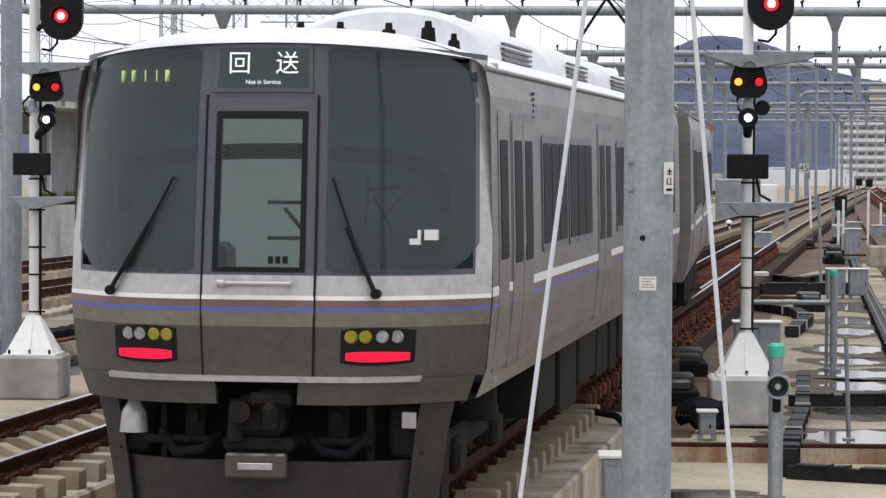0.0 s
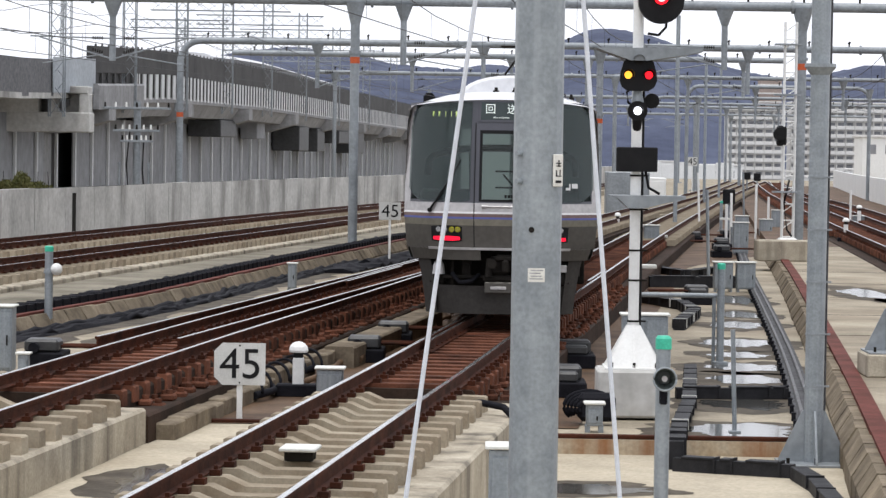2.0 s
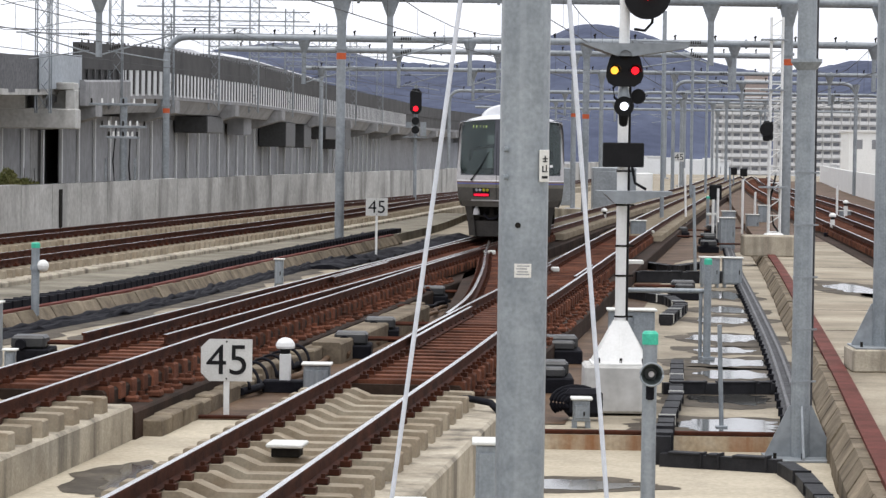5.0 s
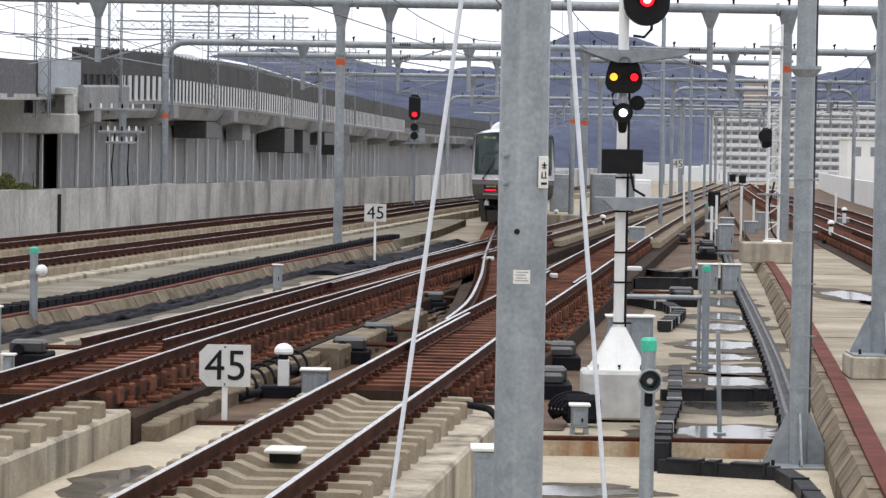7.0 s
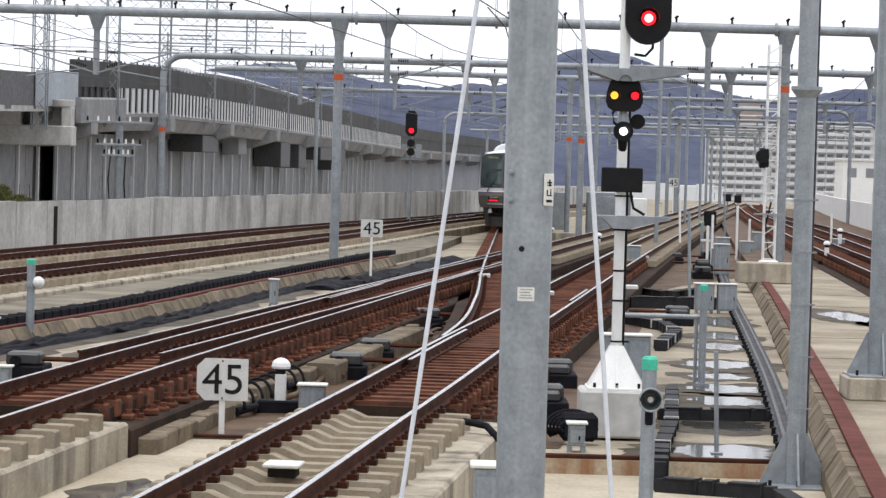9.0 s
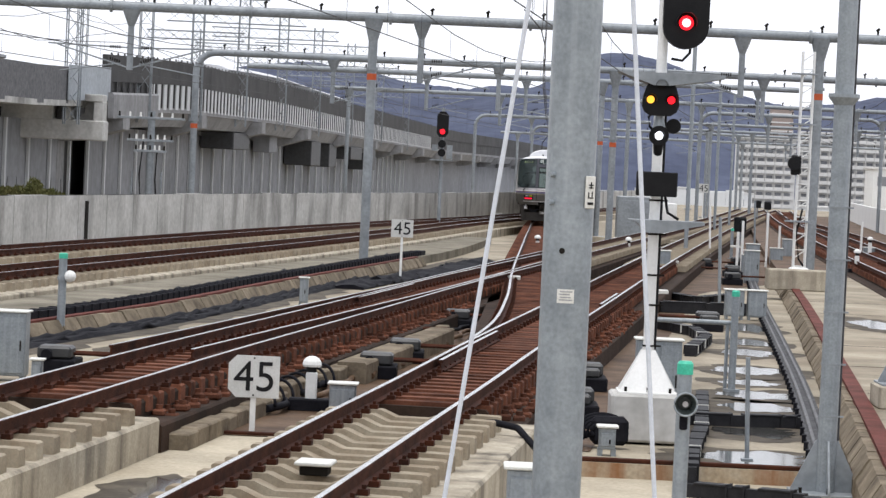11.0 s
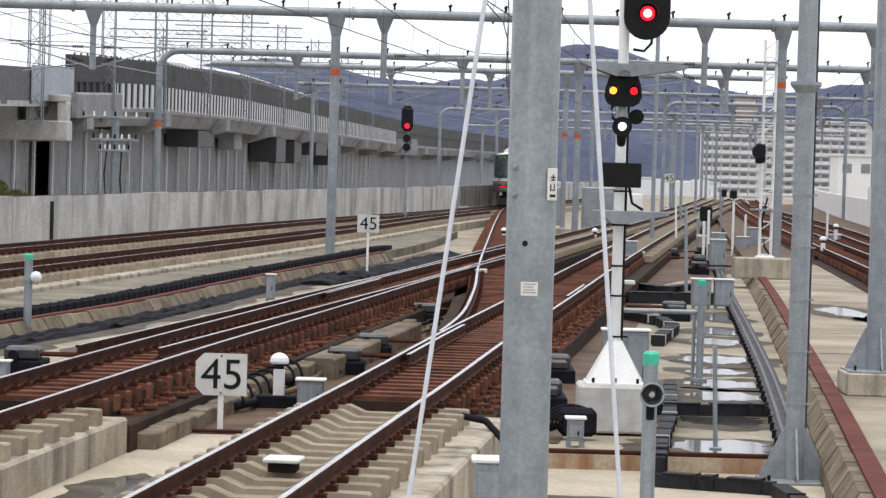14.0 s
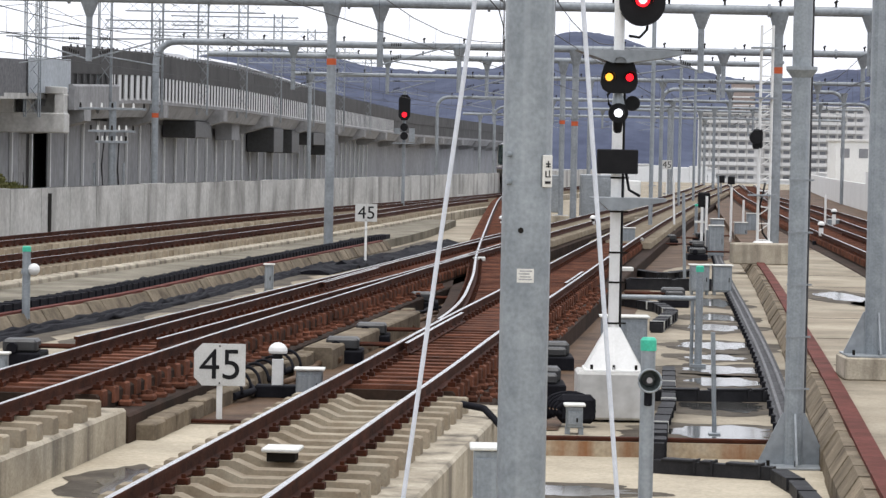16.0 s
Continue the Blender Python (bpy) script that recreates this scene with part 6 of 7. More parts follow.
for x, y, h in ((-2.2, 39.6, 0.74), (2.35, 118, 0.9), (6.0, 118, 1.0), (13.5, 105, 0.9), (15.9, 100, 0.9), (17.0, 128, 1.0), (4.9, 141, 0.7)):
    bollard(x, y, h, z=DECK if x < 9 else -0.46)


def green_post(x, y, top, z=DECK, r=0.055, speaker=None, ball=False):
    p = thing("marker_post", pose(x, y, z), "grey tubular post with a green cap" + (" and a horn loudspeaker" if speaker else ""), "post", "green-capped posts")
    bm = bmesh.new()
    tube(bm, (0, 0, 0), (0, 0, top - 0.1), r, seg=16)
    part("tube", bm, M["galv"], p)
    bm = bmesh.new()
    tube(bm, (0, 0, top - 0.1), (0, 0, top - 0.02), r + 0.006, seg=16)
    tube(bm, (0, 0, top - 0.02), (0, 0, top), r + 0.006, r - 0.01, seg=16)
    part("green_cap", bm, M["green"], p, "bright green cap band")
    bm = bmesh.new()
    tube(bm, (0, 0, 0), (0, 0, 0.05), r * 2.2, seg=16)
    part("foot", bm, M["galv"], p)
    if speaker:
        bm = bmesh.new()
        for y0, y1, r0, r1 in ((-0.09, -0.16, 0.045, 0.055), (-0.16, -0.23, 0.055, 0.085)):
            tube(bm, (0.0, y0, speaker), (0.0, y1, speaker), r0, r1, seg=20, caps=False)
        tube(bm, (0, -0.02, speaker), (0, -0.10, speaker), 0.05, seg=16)
        hn = part("horn_speaker", bm, M["horn"], p, "dark horn loudspeaker")
        bm = bmesh.new()
        tube(bm, (0, -0.18, speaker), (0, -0.2, speaker), 0.022, seg=12)
        part("horn_centre", bm, M["silver"], hn)
        bm = bmesh.new()
        path_tube(bm, [(0.085 * math.cos(a), -0.23, speaker + 0.085 * math.sin(a)) for a in np.linspace(0, 2 * math.pi, 20)], 0.008)
        part("horn_rim", bm, M["galv"], hn)
        bm = bmesh.new()
        bbox(bm, -0.03, 0.03, -0.1, -0.05, speaker - 0.2, speaker - 0.08, 0.01)
        part("bracket", bm, M["cable"], hn)
    if ball:
        bm = bmesh.new()
        bmesh.ops.create_uvsphere(bm, u_segments=14, v_segments=8, radius=0.11)
        bmesh.ops.translate(bm, verts=bm.verts, vec=(0.14, -0.03, top - 0.42))
        part("lamp_globe", bm, M["white"], p, "round white lamp")
        bm = bmesh.new()
        tube(bm, (0, 0, top - 0.5), (0, 0, top - 0.42), r + 0.02, seg=12)
        part("collar", bm, M["galv"], p)


green_post(1.555, 22, 1.25 - NEAR, z=NEAR, speaker=0.94 - NEAR)
green_post(4.12, 47, 0.88 - DECK, r=0.06)
green_post(-7.54, 53.2, 0.77 - DECK, r=0.075, ball=True)
green_post(11.0, 128, 0.6 - DECK, r=0.07)


def cabinet(x, y, w, d, h, label, z=DECK, doors=1, lid=True, mat="galv"):
    c = thing("cabinet", pose(x, y, z), label, "cabinet", "trackside cabinets")
    bm = bmesh.new()
    bbox(bm, -w / 2, w / 2, -d / 2, d / 2, 0.08, h, 0.012)
    body = part("body", bm, M[mat], c)
    for sx in (-1, 1):
        bm = bmesh.new()
        box(bm, sx * w * 0.4 - 0.03, sx * w * 0.4 + 0.03, -d * 0.4, d * 0.4, 0, 0.085)
        part("foot", bm, M["galv"], c)
    for k in range(doors):
        bm = bmesh.new()
        a, b = -w / 2 + w * k / doors + 0.02, -w / 2 + w * (k + 1) / doors - 0.02
        bbox(bm, a, b, -d / 2 - 0.02, -d / 2 + 0.002, 0.12, h - 0.06, 0.006)
        dd = part("door", bm, M[mat], c)
        bm = bmesh.new()
        bbox(bm, b - 0.06, b - 0.04, -d / 2 - 0.04, -d / 2 - 0.018, h * 0.45, h * 0.6, 0.004)
        part("handle", bm, M["under"], dd)
    if lid:
        bm = bmesh.new()
        bbox(bm, -w / 2 - 0.03, w / 2 + 0.03, -d / 2 - 0.04, d / 2 + 0.03, h, h + 0.03, 0.008)
        part("lid", bm, M["lid"], c, "pale sheet-metal lid")


cabinet(0.38, 22, 0.24, 0.3, 1.32, "slim pale grey cabinet with a sheet lid behind the pole", z=NEAR)
cabinet(-0.2, 19.5, 0.18, 0.25, 1.16, "slim pale grey cabinet with a white lid", z=NEAR)
cabinet(6.3, 72, 0.46, 0.4, 0.72, "grey trackside cabinet with pale door")
cabinet(6.85, 72, 0.46, 0.4, 0.72, "grey trackside cabinet with pale door")
cabinet(2.5, 40.2, 0.62, 0.35, 1.15, "grey metal cabinet behind the signal", doors=2)
cabinet(1.62, 35.3, 0.2, 0.22, 0.34, "small grey junction box before the signal footing")
cabinet(-6.75, 42.5, 0.5, 0.4, 1.0, "grey-green metal cabinet behind the signal")
cabinet(-5.75, 38.5, 0.14, 0.14, 0.6, "small pale grey junction box on a post")
cabinet(-4.05, 68.6, 0.2, 0.2, 0.66, "narrow grey marker box on the deck")
cabinet(9.1, 98, 0.5, 0.4, 1.1, "grey trackside cabinet with a lid")
cabinet(-1.75, 39.2, 0.35, 0.3, 0.42, "grey sheet-metal point machine cover")

# white-lidded track box between the rails
tb = thing("track_box", pose(-1.42, 26.6, -0.2, 0, 0, -5), "white-lidded detector box between the rails", "box")
bm = bmesh.new()
bbox(bm, -0.13, 0.13, -0.12, 0.12, -0.02, 0.07, 0.01)
part("base", bm, M["under"], tb)
bm = bmesh.new()
bbox(bm, -0.17, 0.17, -0.2, 0.2, 0.07, 0.11, 0.012)
part("lid", bm, M["lid"], tb)
for x, y in ((0.9, 76), (4.4, 71), (10.9, 125), (6.4, 97), (2.2, 66)):
    tb = thing("track_box", pose(x, y, -0.16), "white-lidded detector box between the rails", "box")
    bm = bmesh.new()
    bbox(bm, -0.2, 0.2, -0.25, 0.25, 0.0, 0.09, 0.01)
    part("lid", bm, M["lid"], tb)


def point_machine(x, y, rz, z=DECK, lift=0.3):
    p = thing("point_machine", pose(x, y, z, 0, 0, rz), "dark greasy point machine with rods beside the rail", "point machine", "point machines")
    bm = bmesh.new()
    bbox(bm, -0.32, 0.32, -0.5, 0.5, 0, lift - 0.08, 0.02)
    part("plinth", bm, M["cable"], p)
    bm = bmesh.new()
    bbox(bm, -0.26, 0.26, -0.42, 0.1, lift - 0.08, lift + 0.12, 0.04)
    bbox(bm, -0.2, 0.2, 0.1, 0.45, lift - 0.08, lift + 0.06, 0.03)
    part("casing", bm, M["machine"], p, "grey machine casing")
    bm = bmesh.new()
    for d in (-0.15, 0.05, 0.25):
        tube(bm, (0.1, d, lift), (1.1, d, lift), 0.025, seg=6)
    part("rod", bm, M["rust"], p)
    bm = bmesh.new()
    tube(bm, (-0.1, -0.44, lift), (-0.1, -0.55, lift), 0.08, seg=12)
    part("motor_cap", bm, M["cable"], p)


for x, y, rz in ((-1.55, 46.5, 0), (-1.2, 50.5, 0), (1.75, 46.0, 180), (1.4, 40.5, 180), (-6.35, 44.6, 0), (-0.4, 62, 0), (5.2, 66, 180), (3.0, 102, 0), (8.3, 96, 0), (9.0, 104, 180), (8.6, 112, 0), (10.2, 116, 0), (-1.6, 56, 0)):
    point_machine(x, y, rz)


# cable troughs and bundles
def trough(pts, w, h, label, lids=True, pitch=1.0, mat="trough", z=DECK):
    t = thing("cable_trough", pose(0, 0, 0), label, "cable trough", "cable troughs")
    bm = bmesh.new()
    sweep(bm, [(x, y, z) for x, y in pts], [(-w / 2, -0.02), (w / 2, -0.02), (w / 2, h), (-w / 2, h)])
    part("trough", bm, M[mat], t)
    if lids:
        total = 0.0
        for (x0, y0), (x1, y1) in zip(pts, pts[1:]):
            L = math.hypot(x1 - x0, y1 - y0)
            a = math.degrees(math.atan2(x1 - x0, y1 - y0))
            k = 0.1
            while k < L - 0.2:
                bm = bmesh.new()
                ln = min(pitch, L - k) - 0.06
                bbox(bm, -w / 2 - 0.02, w / 2 + 0.02, 0, ln, h, h + 0.025, 0.006)
                part("lid", bm, M[mat], t, m=pose(x0 + (x1 - x0) * k / L, y0 + (y1 - y0) * k / L, z, 0, 0, -a))
                bm = bmesh.new()
                box(bm, -w / 2 - 0.026, w / 2 + 0.026, ln - 0.012, ln + 0.012, h * 0.2, h + 0.032)
                part("strap", bm, M["plate_white"] if int(k * 10) % 3 == 0 else M[mat], t, m=pose(x0 + (x1 - x0) * k / L, y0 + (y1 - y0) * k / L, z, 0, 0, -a))
                k += pitch
    return t


trough([(3.5, 45), (3.0, 38.5), (2.64, 35.2), (2.58, 34.4)], 0.15, 0.13, "black cable trough with strapped lids on the deck")
trough([(2.42, 32.8), (3.11, 32.5), (3.69, 32.25)], 0.15, 0.15, "black cable trough crossing the deck", pitch=0.45, z=NEAR)
trough([(2.56, 34.38), (2.5, 33.6), (2.44, 32.9)], 0.17, 0.32, "black cable trough dropping over the deck step", pitch=0.5, z=NEAR)
trough([(3.71, 32.1), (3.79, 31), (3.74, 28.5)], 0.15, 0.13, "black cable trough turning along the kerb", z=NEAR)
trough([(2.95, 40.3), (3.6, 40.35), (4.5, 40.5)], 0.16, 0.16, "black cable trough crossing the deck", pitch=0.6)
trough([(4.0, 66), (4.7, 63.5), (4.75, 60.5), (4.1, 56)], 0.22, 0.18, "black cable trough crossing the deck", pitch=0.7)
trough([(4.6, 73.8), (5.8, 74), (7.2, 74.3)], 0.25, 0.28, "black cable trough crossing the deck", pitch=1.2)
trough([(0.5, 39.5), (1.0, 40.6), (1.55, 41.5)], 0.25, 0.16, "black cable trough beside the signal")
trough([(4.0, 88), (6.0, 80), (7.4, 84)], 0.25, 0.18, "black cable trough crossing the deck", pitch=1.2)
# long ladder-like cable tray along the kerb
TRAY = curve_of([(3.75, 30), (4.34, 36.5), (5.22, 46.8), (6.28, 60.6), (7.46, 76.5), (10.13, 110.1)])
tr = thing("cable_tray", pose(0, 0, 0), "dark grey cable tray with paired cables along the kerb", "cable tray")
bm = bmesh.new()
sweep(bm, line_points(TRAY, 34.7, 112, 2, 0, DECK), [(-0.15, 0), (0.15, 0), (0.15, 0.09), (-0.15, 0.09)])
part("tray", bm, M["tray"], tr)
for o in (-0.07, 0.07):
    bm = bmesh.new()
    path_tube(bm, line_points(TRAY, 34.7, 112, 2, o, DECK + 0.1), 0.03, 8)
    part("cable", bm, M["sheath"], tr)
for y in np.arange(35.0, 110, 1.1):
    bm = bmesh.new()
    box(bm, -0.2, -0.14, -0.06, 0.06, 0.0, 0.11)
    part("cleat", bm, M["cable"], tr, m=pose(TRAY(y), y, DECK, 0, 0, -math.degrees(heading(TRAY, y))))

# cable bundles by the left bank
bt = thing("cable_trough", pose(0, 0, 0), "black ribbed cable trough along the top of the bank", "cable trough", "cable troughs")
bm = bmesh.new()
sweep(bm, [(x + 0.04 * noise.noise((y * 0.2, 5, 0)), y, -0.46) for x, y, _ in line_points(BANK_L, 28, 104, 1.0, -0.42)], [(-0.17, 0), (0.17, 0), (0.17, 0.15), (-0.17, 0.15)])
part("trough", bm, M["cable"], bt)
bm = bmesh.new()
bbox(bm, -0.19, 0.19, -0.06, 0.06, 0.0, 0.17, 0.012)
RIB = mesh_of("rib", bm, M["cable"])
for y in np.arange(28.4, 103, 0.55):
    ob = new("rib", RIB)
    ob.parent = bt
    ob.matrix_basis = pose(BANK_L(y) - 0.42 + 0.04 * noise.noise((y * 0.2, 5, 0)), y, -0.46, 0, 0, -math.degrees(heading(BANK_L, y)))
for off, z, r, y0, y1, wob in ((-0.8, -0.40, 0.11, 30, 104, 0.04), (0.42, -0.66, 0.09, 34, 86, 0.12), (0.62, -0.68, 0.07, 34, 80, 0.16), (-0.55, -0.36, 0.09, 30, 104, 0.05)):
    c = thing("cable_bundle", pose(0, 0, 0), "black lagged cable bundle lying along the concrete bank", "cable", "cable bundles")
    bm = bmesh.new()
    path_tube(bm, [(x + wob * noise.noise((y * 0.6, off * 9, 0)), y, z - 0.03 + 0.09 * noise.noise((y * 1.7, off * 5, 4))) for x, y, _ in line_points(BANK_L, y0, y1, 0.4, off)], r * 0.8, 8)
    part("cable", bm, M["cable"], c)
    # flat lagging sheet under the bundle
    bm = bmesh.new()
    q = []
    for x, y, _ in line_points(BANK_L, y0, y1, 0.45, off):
        w = r * (2.1 + 1.3 * noise.noise((y * 1.3, off, 2)))
        e = 0.05 * noise.noise((y * 2.1, off, 8))
        q.append([bm.verts.new(p) for p in ((x - w, y, z - r - 0.02), (x - w * 0.5, y, z + e), (x + w * 0.5, y, z - e), (x + w, y, z - r - 0.02))])
    for a, b in zip(q, q[1:]):
        for k in range(3):
            bm.faces.new((a[k], a[k + 1], b[k + 1], b[k]))
    part("lagging", bm, M["cable"], c, "black lagging sheet")
# crumpled black sheeting further along the bank
for x0, y0, ln in ((-2.9, 84, 8), (-1.9, 90, 10), (-3.6, 79, 6), (-0.8, 100, 8)):
    c = thing("black_sheeting", pose(0, 0, 0), "crumpled black rubber sheeting draped on the bank", "sheet", "rubber sheeting")
    bm = bmesh.new()
    pr = [[bm.verts.new((x0 + 0.13 * (ln * i / 14) + 0.55 * (k - 2) / 2, y0 + ln * i / 14, -0.62 + 0.16 * noise.noise((i * 0.9, k * 0.7, x0)) - 0.04 * abs(2 - k))) for k in range(5)] for i in range(15)]
    lo = [[bm.verts.new(v.co - Vector((0, 0, 0.16))) for v in q] for q in pr]
    for i in range(14):
        for k in range(4):
            bm.faces.new((pr[i][k], pr[i][k + 1], pr[i + 1][k + 1], pr[i + 1][k]))
            bm.faces.new((lo[i][k], lo[i + 1][k], lo[i + 1][k + 1], lo[i][k + 1]))
    for k in range(4):
        bm.faces.new((pr[0][k], lo[0][k], lo[0][k + 1], pr[0][k + 1]))
        bm.faces.new((pr[14][k], pr[14][k + 1], lo[14][k + 1], lo[14][k]))
    for i in range(14):
        bm.faces.new((pr[i][0], pr[i + 1][0], lo[i + 1][0], lo[i][0]))
        bm.faces.new((pr[i][4], lo[i][4], lo[i + 1][4], pr[i + 1][4]))
    part("sheet", bm, M["cable"], c)
# coiled cables before the signal footing
c = thing("cable_coil", pose(1.5, 36.2, DECK), "tangle of black cables before a signal footing", "cable")
rnd = random.Random(4)
for k in range(5):
    bm = bmesh.new()
    r = 0.12 + 0.035 * k
    path_tube(bm, [(0.1 + r * math.cos(a) * 1.2, 0.05 * k - 0.1, 0.22 + r * math.sin(a) * 0.75) for a in np.linspace(-0.4, math.pi + 0.7, 16)], 0.03, 6)
    part("cable", bm, M["cable"], c)
bm = bmesh.new()
bbox(bm, -0.05, 0.42, -0.12, 0.16, 0.05, 0.4, 0.06)
part("cable_box", bm, M["cable"], c)
# ribbed conduit beside the near track bed
c = thing("flexible_conduit", pose(0, 0, 0), "grey ribbed flexible conduit curling to a slim cabinet", "conduit")
for k in range(3):
    bm = bmesh.new()
    path_tube(bm, [(-0.62 + 0.05 * k, 18.6, -0.55), (-0.3 + 0.05 * k, 20.2, -0.45), (0.1 + 0.05 * k, 22.6, -0.4), (0.32 + 0.03 * k, 23.6, -0.2), (0.42, 24.4, -0.05)], 0.035, 8)
    part("hose", bm, M["galv"], c)
c = thing("cable_hose", pose(0, 0, 0), "black hose leaving the track bed", "cable")
bm = bmesh.new()
path_tube(bm, [(-0.05, 33.0, -0.24), (0.25, 33.0, -0.22), (0.5, 32.8, -0.25), (0.72, 32.4, -0.45), (0.78, 32.0, -0.9)], 0.04, 8)
part("hose", bm, M["cable"], c)

# hoses and brackets tangled between the turnout tracks
rnd = random.Random(21)
for k in range(9):
    c = thing("loose_hose", pose(0, 0, 0), "dirty brown ribbed hose snaking between the turnout tracks", "hose", "loose hoses")
    y0 = 38.5 + 2.3 * k
    x0 = (LINE_A(y0) + LINE_B(y0)) / 2 - 0.4 + rnd.uniform(-0.3, 0.3)
    bm = bmesh.new()
    pts = [(x0 + 0.095 * (q * 0.5) + 0.28 * noise.noise((q * 0.35, k * 3.1, 0)), y0 + q * 0.5, DECK + 0.1 + 0.06 * noise.noise((q * 0.5, k, 5))) for q in range(12)]
    path_tube(bm, pts, rnd.uniform(0.035, 0.06), 8)
    part("hose", bm, M["rust_floor"] if k % 2 else M["cable"], c)
# rust-brown fastening studs in rows outside the turnout rails
bm = bmesh.new()
bbox(bm, -0.075, 0.075, -0.11, 0.11, 0, 0.08, 0.02)
tube(bm, (0, 0, 0.08), (0, 0, 0.13), 0.045, seg=8)
STUD = mesh_of("stud", bm, M["rust_sleeper"])
for f, offs, y0, y1, lab in ((LINE_B, (0.80, 0.98), 34, 66, "rows of rust-brown fastening studs beside a turnout"), (LINE_B, (-0.85,), 36, 62, "row of rust-brown fastening studs beside a turnout"),
                             (LINE_A, (0.82, 1.02), 35.5, 66, "rows of rust-brown fastening studs beside the near track"), (LINE_A, (-0.85,), 36, 66, "row of rust-brown fastening studs beside the near track")):
    t = thing("stud_row", pose(0, 0, 0), lab, "fastening", "fastening studs")
    for o in offs:
        for y in np.arange(y0 + 0.31 * abs(o), y1, 0.62):
            ob = new("stud", STUD)
            ob.parent = t
            a = heading(f, y)
            ob.matrix_basis = pose(f(y) + o * math.cos(a) + rnd.uniform(-0.03, 0.03), y, -0.43 + rnd.uniform(-0.05, 0.02), 0, 0, -math.degrees(a) + rnd.uniform(-5, 5))
# stepped concrete edge blocks of the turnout bed
t = thing("edge_kerb", pose(0, 0, 0), "weathered concrete blocks edging the turnout bed", "kerb", kind="structure")
bm = bmesh.new()
bbox(bm, -0.13, 0.13, -0.30, 0.30, DECK - 0.02, -0.46, 0.02)
EDGE = mesh_of("edge_block", bm, M["bank"])
for k, y in enumerate(np.arange(33.8, 58, 0.62)):
    ob = new("edge_block", EDGE)
    ob.parent = t
    ob.matrix_basis = pose(LINE_B(y) + 1.2 + (0.1 if 44 < y < 50 else 0.0), y, rnd.uniform(-0.05, 0.0) - (0.07 if y < 40 else 0.0), 0, 0, -math.degrees(heading(LINE_B, y)) + rnd.uniform(-2, 2))
# pale plinth between the turnouts
bm = bmesh.new()
sweep(bm, line_points(LINE_B, 45, 56, 1.0, 1.5), [(-0.25, DECK - 0.02), (0.2, DECK - 0.02), (0.2, -0.44), (0.17, -0.41), (-0.25, -0.41)])
tagged(part("mid_plinth", bm, M["bank"]), "pale weathered concrete plinth between the turnouts", "plinth", kind="structure")
# black cables looped over the edge blocks
for k in range(8):
    c = thing("looped_cable", pose(LINE_B(38.6 + 0.7 * k) + 1.24, 38.6 + 0.7 * k, -0.5), "thin black cable looped over the concrete edge", "cable", "looped cables")
    bm = bmesh.new()
    path_tube(bm, [(0.2 * math.cos(a), 0.25 * math.sin(a * 0.5), -0.12 + 0.24 * math.sin(a)) for a in np.linspace(0, math.pi, 12)], 0.022, 6)
    part("cable", bm, M["cable"], c)
# slab joints of the side deck
for y in (44, 50.5, 57, 64, 71, 78):
    bm = bmesh.new()
    box(bm, BANK_R(y) + 0.3, BANK_R(y) + 3.3, y - 0.02, y + 0.02, -0.47, -0.456)
    tagged(part("slab_joint", bm, M["under"]), "dark joint line between deck slabs", "joint", kind="structure")

# grey pipe rail, thin stakes
pr = thing("pipe_rail", pose(0, 0, DECK), "grey horizontal pipe rail on posts beside the walkway", "railing")
bm = bmesh.new()
tube(bm, (2.75, 47.1, 1.1), (4.1, 47.1, 1.1), 0.04)
part("rail_pipe", bm, M["galv"], pr)
for x in (2.78, 4.02):
    bm = bmesh.new()
    tube(bm, (x, 47.1, 0), (x, 47.1, 1.1), 0.03)
    part("post", bm, M["galv"], pr)
for x, y, h, lab in ((3.33, 35.5, 1.25, "thin grey steel stake on the deck"), (6.6, 80, 2.4, "thin grey steel stake on the deck"), (9.6, 122, 2.6, "thin white steel stake on the deck"), (12.2, 130, 2.6, "thin grey steel stake on the deck")):
    c = thing("stake", pose(x, y, DECK, 0, -2, 0), lab, "post", "thin stakes")
    bm = bmesh.new()
    tube(bm, (0, 0, 0), (0, 0, h), 0.028 if y < 60 else 0.045, seg=8)
    part("shaft", bm, M["white"] if "white" in lab else M["galv"], c)
    bm = bmesh.new()
    bbox(bm, -0.07, 0.07, -0.07, 0.07, 0, 0.03, 0.005)
    part("foot", bm, M["galv"], c)


# slim poles, dwarf signals and stakes along the far tracks
for x, y in ((8.44, 120), (13.57, 170), (16.11, 190)):
    steel_pole(x, y, 0.085, 9.0, "slim grey steel pole beside the far tracks", False)
for x, y, z0, z1 in ((11.5, 130, 0.41, 1.09), (21.66, 230, 0.69, 1.26), (21.97, 225, 0.63, 1.24)):
    d = thing("dwarf_signal", pose(x, y, DECK), "small black dwarf signal box on a short post", "signal", "dwarf signals")
    bm = bmesh.new()
    bbox(bm, -0.27, 0.27, -0.15, 0.15, z0 - DECK, z1 - DECK, 0.05)
    part("box", bm, M["black"], d)
    bm = bmesh.new()
    tube(bm, (0, 0, 0), (0, 0, z0 - DECK + 0.05), 0.06, seg=10)
    part("post", bm, M["galv_far"], d)
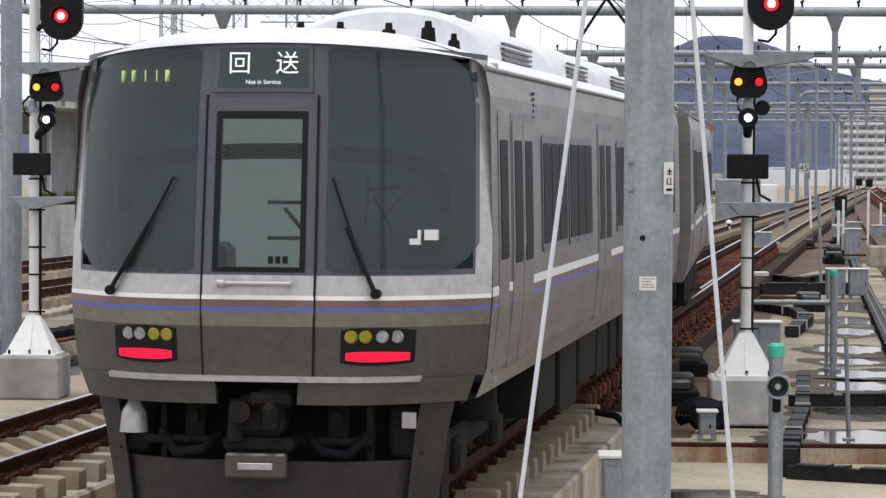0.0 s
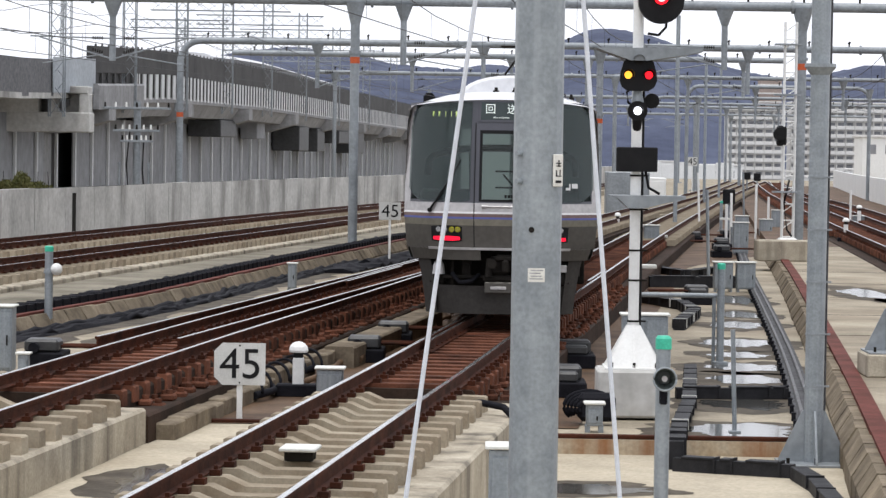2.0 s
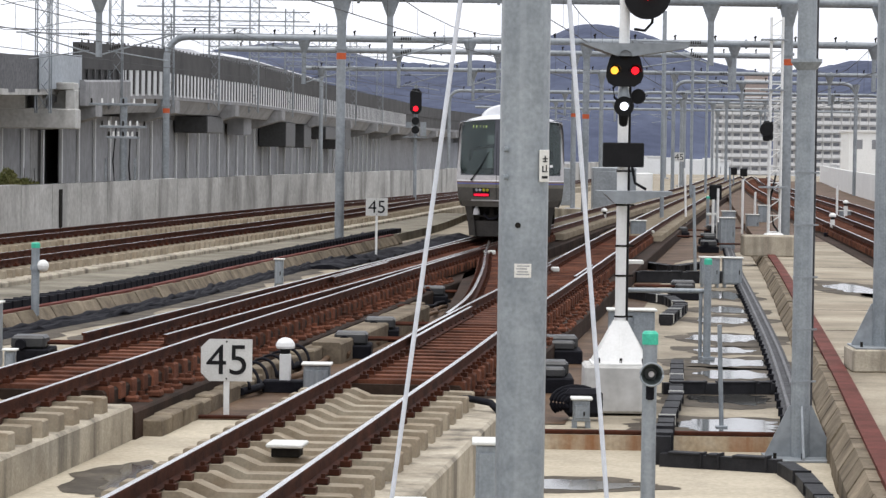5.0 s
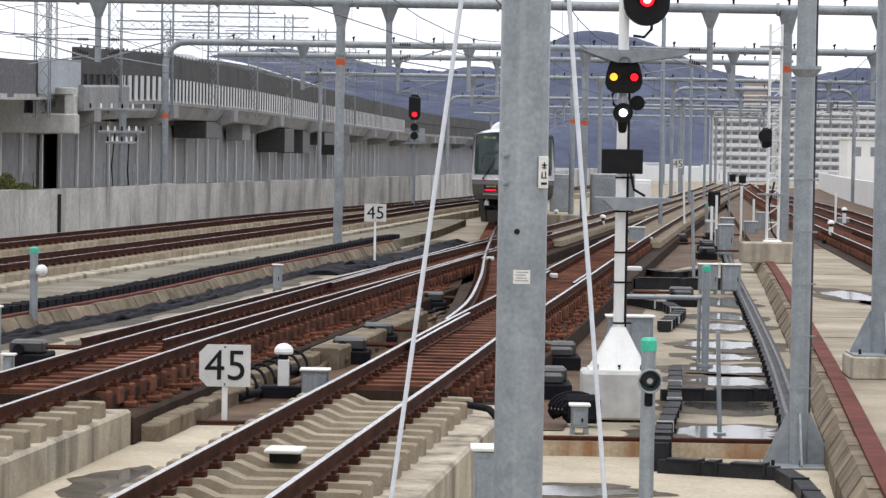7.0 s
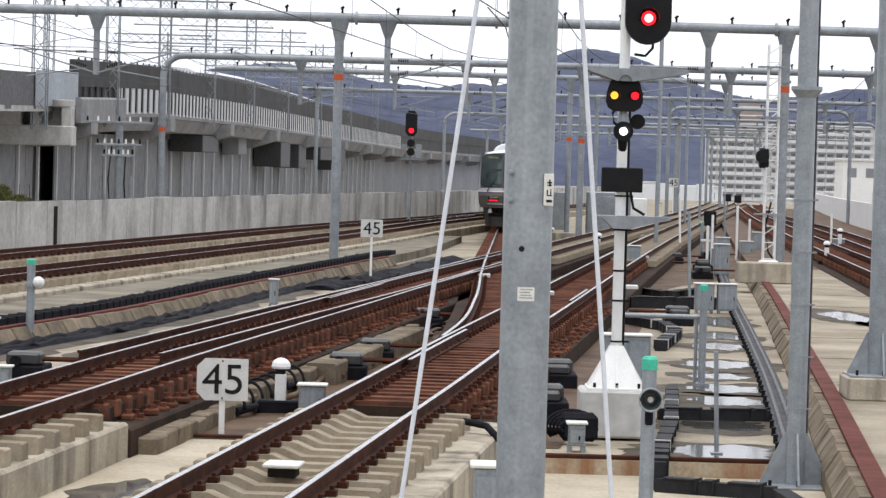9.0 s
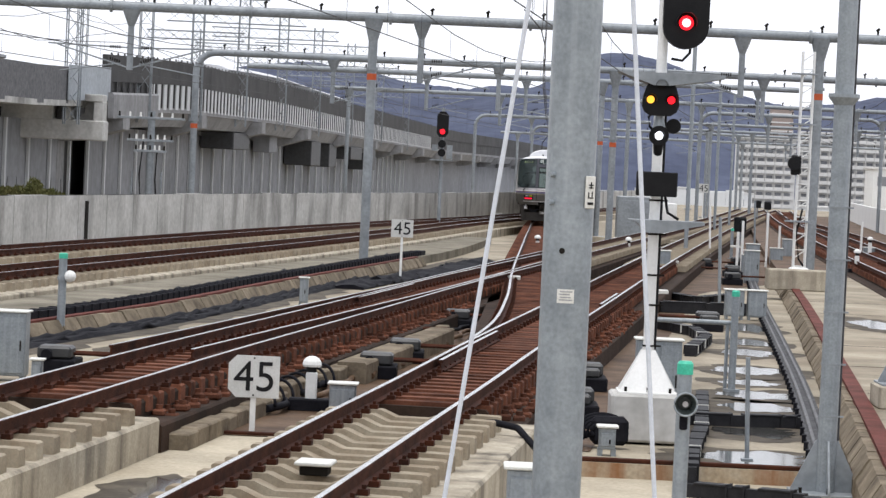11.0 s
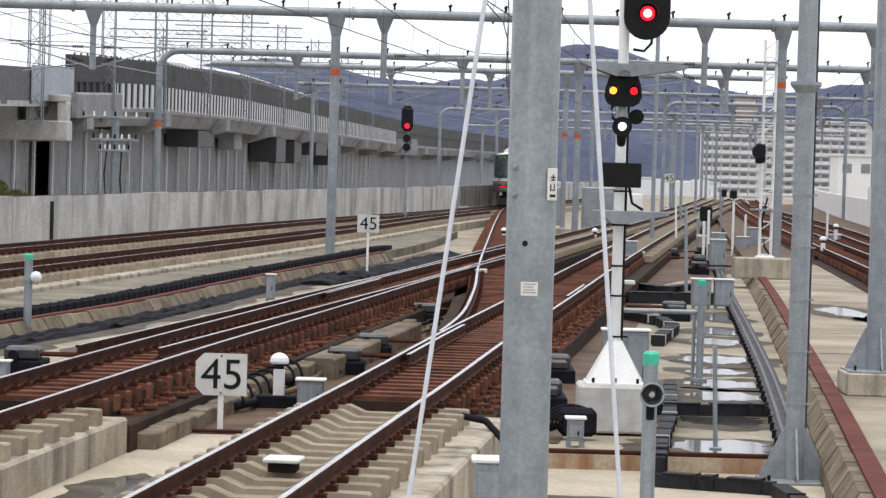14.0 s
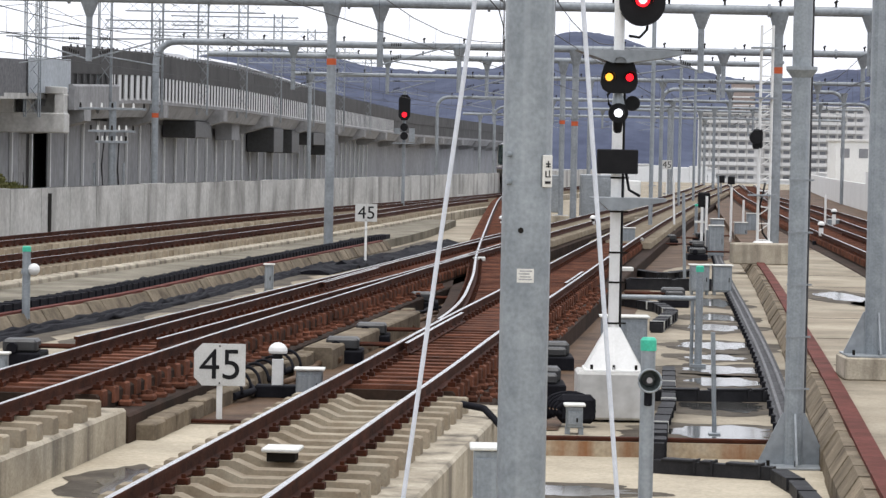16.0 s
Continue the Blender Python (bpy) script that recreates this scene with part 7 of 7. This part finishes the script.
for i, (x, y) in enumerate(((9.23, 105), (10.02, 112), (11.54, 118), (12.75, 125), (16.62, 128), (5.49, 95))):
    c = thing("stake", pose(x, y, DECK), "thin white stake beside a grey junction box", "post", "thin stakes")
    bm = bmesh.new()
    tube(bm, (0, 0, 0), (0, 0, 1.6 + 0.3 * (i % 3)), 0.05, seg=8)
    part("shaft", bm, M["white"], c)
    cabinet(x + 0.55, y + 1.5, 0.5, 0.4, 0.75 + 0.25 * (i % 2), "grey junction box beside a thin white stake")


# ---- puddles ----
def puddle(x, y, rx, ry, seed, z=DECK):
    bm = bmesh.new()
    rim = bmesh.new()
    n = 72
    vs, ws = [], []
    for i in range(n):
        a = 2 * math.pi * i / n
        c, s = math.cos(a), math.sin(a)
        k = 1 + 0.5 * noise.noise((c * 1.3, s * 1.3, seed)) + 0.3 * noise.noise((c * 3.5, s * 3.5, seed + 9)) + 0.16 * noise.noise((c * 9, s * 9, seed + 5))
        w = 1.75 + 0.7 * noise.noise((c * 1.5, s * 1.5, seed + 20)) + 0.3 * noise.noise((c * 5, s * 5, seed + 30))
        vs.append(bm.verts.new((x + rx * k * c, y + ry * k * s, z + 0.009)))
        ws.append(rim.verts.new((x + rx * max(w, k + 0.05) * c, y + ry * max(w, k + 0.05) * s, z + 0.005)))
    bm.faces.new(vs)
    rim.faces.new(ws)
    tagged(part("damp_patch", rim, M["damp"]), "dark damp margin of a rain puddle on concrete", "damp patch", "damp patches", "stuff")
    tagged(part("puddle", bm, M["water"]), "shallow rain puddle on the concrete deck", "puddle", "rain puddles", "stuff")


for i, (x, y, rx, ry) in enumerate(((3.5, 35.7, 0.75, 0.8), (3.8, 39.6, 0.62, 0.75), (4.25, 44.0, 0.62, 0.8), (4.5, 46.4, 0.6, 0.9), (4.95, 52.4, 0.55, 1.2), (5.45, 58.0, 0.55, 1.1), (5.75, 61.6, 0.5, 1.0),
                                    (6.3, 68, 0.5, 1.6), (-5.9, 50.0, 0.3, 1.3), (-4.7, 61, 0.25, 1.2), (4.6, 49.3, 0.5, 0.7))):
    puddle(x, y, rx, ry, i * 3.1)
for i, (x, y, rx, ry) in enumerate(((9.0, 66, 0.5, 2.0), (9.9, 63, 0.5, 1.6))):
    puddle(x, y, rx, ry, 50 + i, -0.458)
puddle(-3.05, 29.2, 0.38, 1.1, 21.7)
puddle(1.05, 30.8, 0.85, 0.42, 24.8, NEAR)

# ---- shrubs behind the parapet ----
sh = thing("shrub", pose(-16.9, 108, 0), "dark green shrub behind the parapet wall", "shrub")
rnd = random.Random(11)
bm = bmesh.new()
for k in range(7):
    tube(bm, (k * 0.6 - 2, 0, -1), (k * 0.6 - 2 + rnd.uniform(-0.3, 0.3), 0, 1.6), 0.03, 0.01, seg=5)
part("stems", bm, M["under"], sh)
vs, fs = [], []
for k in range(5200):
    cx = rnd.uniform(-3.4, 1.5)
    h = 0.85 + 0.55 * noise.noise((cx * 1.1, 0, 3)) + 0.25 * noise.noise((cx * 3.3, 0, 9))
    p = Vector((cx, rnd.uniform(-1.0, 1.0), rnd.uniform(0.2, 1.0) ** 0.5 * h + 0.35))
    e = Euler((rnd.uniform(0, 6), rnd.uniform(0, 6), rnd.uniform(0, 6))).to_matrix()
    b = len(vs)
    for q in ((-0.09, 0, 0), (0, -0.035, 0), (0.09, 0, 0.02), (0, 0.035, 0)):
        vs.append(p + e @ Vector(q))
    fs.append((b, b + 1, b + 2, b + 3))
me = bpy.data.meshes.new("foliage")
me.from_pydata(vs, [], fs)
me.materials.append(M["leaf"])
fo = new("foliage", me)
fo.parent = sh


# ---- what moves ----
def train_path(s):
    return LINE_A(s) if s < 40 else LINE_C(s)


def car_pose(s):
    """A car whose front stands at s along the line, on its two bogies."""
    a, b = Vector((train_path(s + 3.1), s + 3.1, 0)), Vector((train_path(s + 16.7), s + 16.7, 0))
    d = (b - a).normalized()
    o = a - d * 3.1
    return pose(o.x, o.y, 0, 0, 0, -math.degrees(math.atan2(d.x, d.y)))


START = 19.7


def motions():
    for car, k in ((train, 0), (train_mid, 1), (train_end, 2)):
        walk(car, [(i * 0.25, car_pose(START + 12.55 * (i * 0.25) - 0.03 * (i * 0.25) ** 2 + 20.0 * k)) for i in range(65)])


motions()
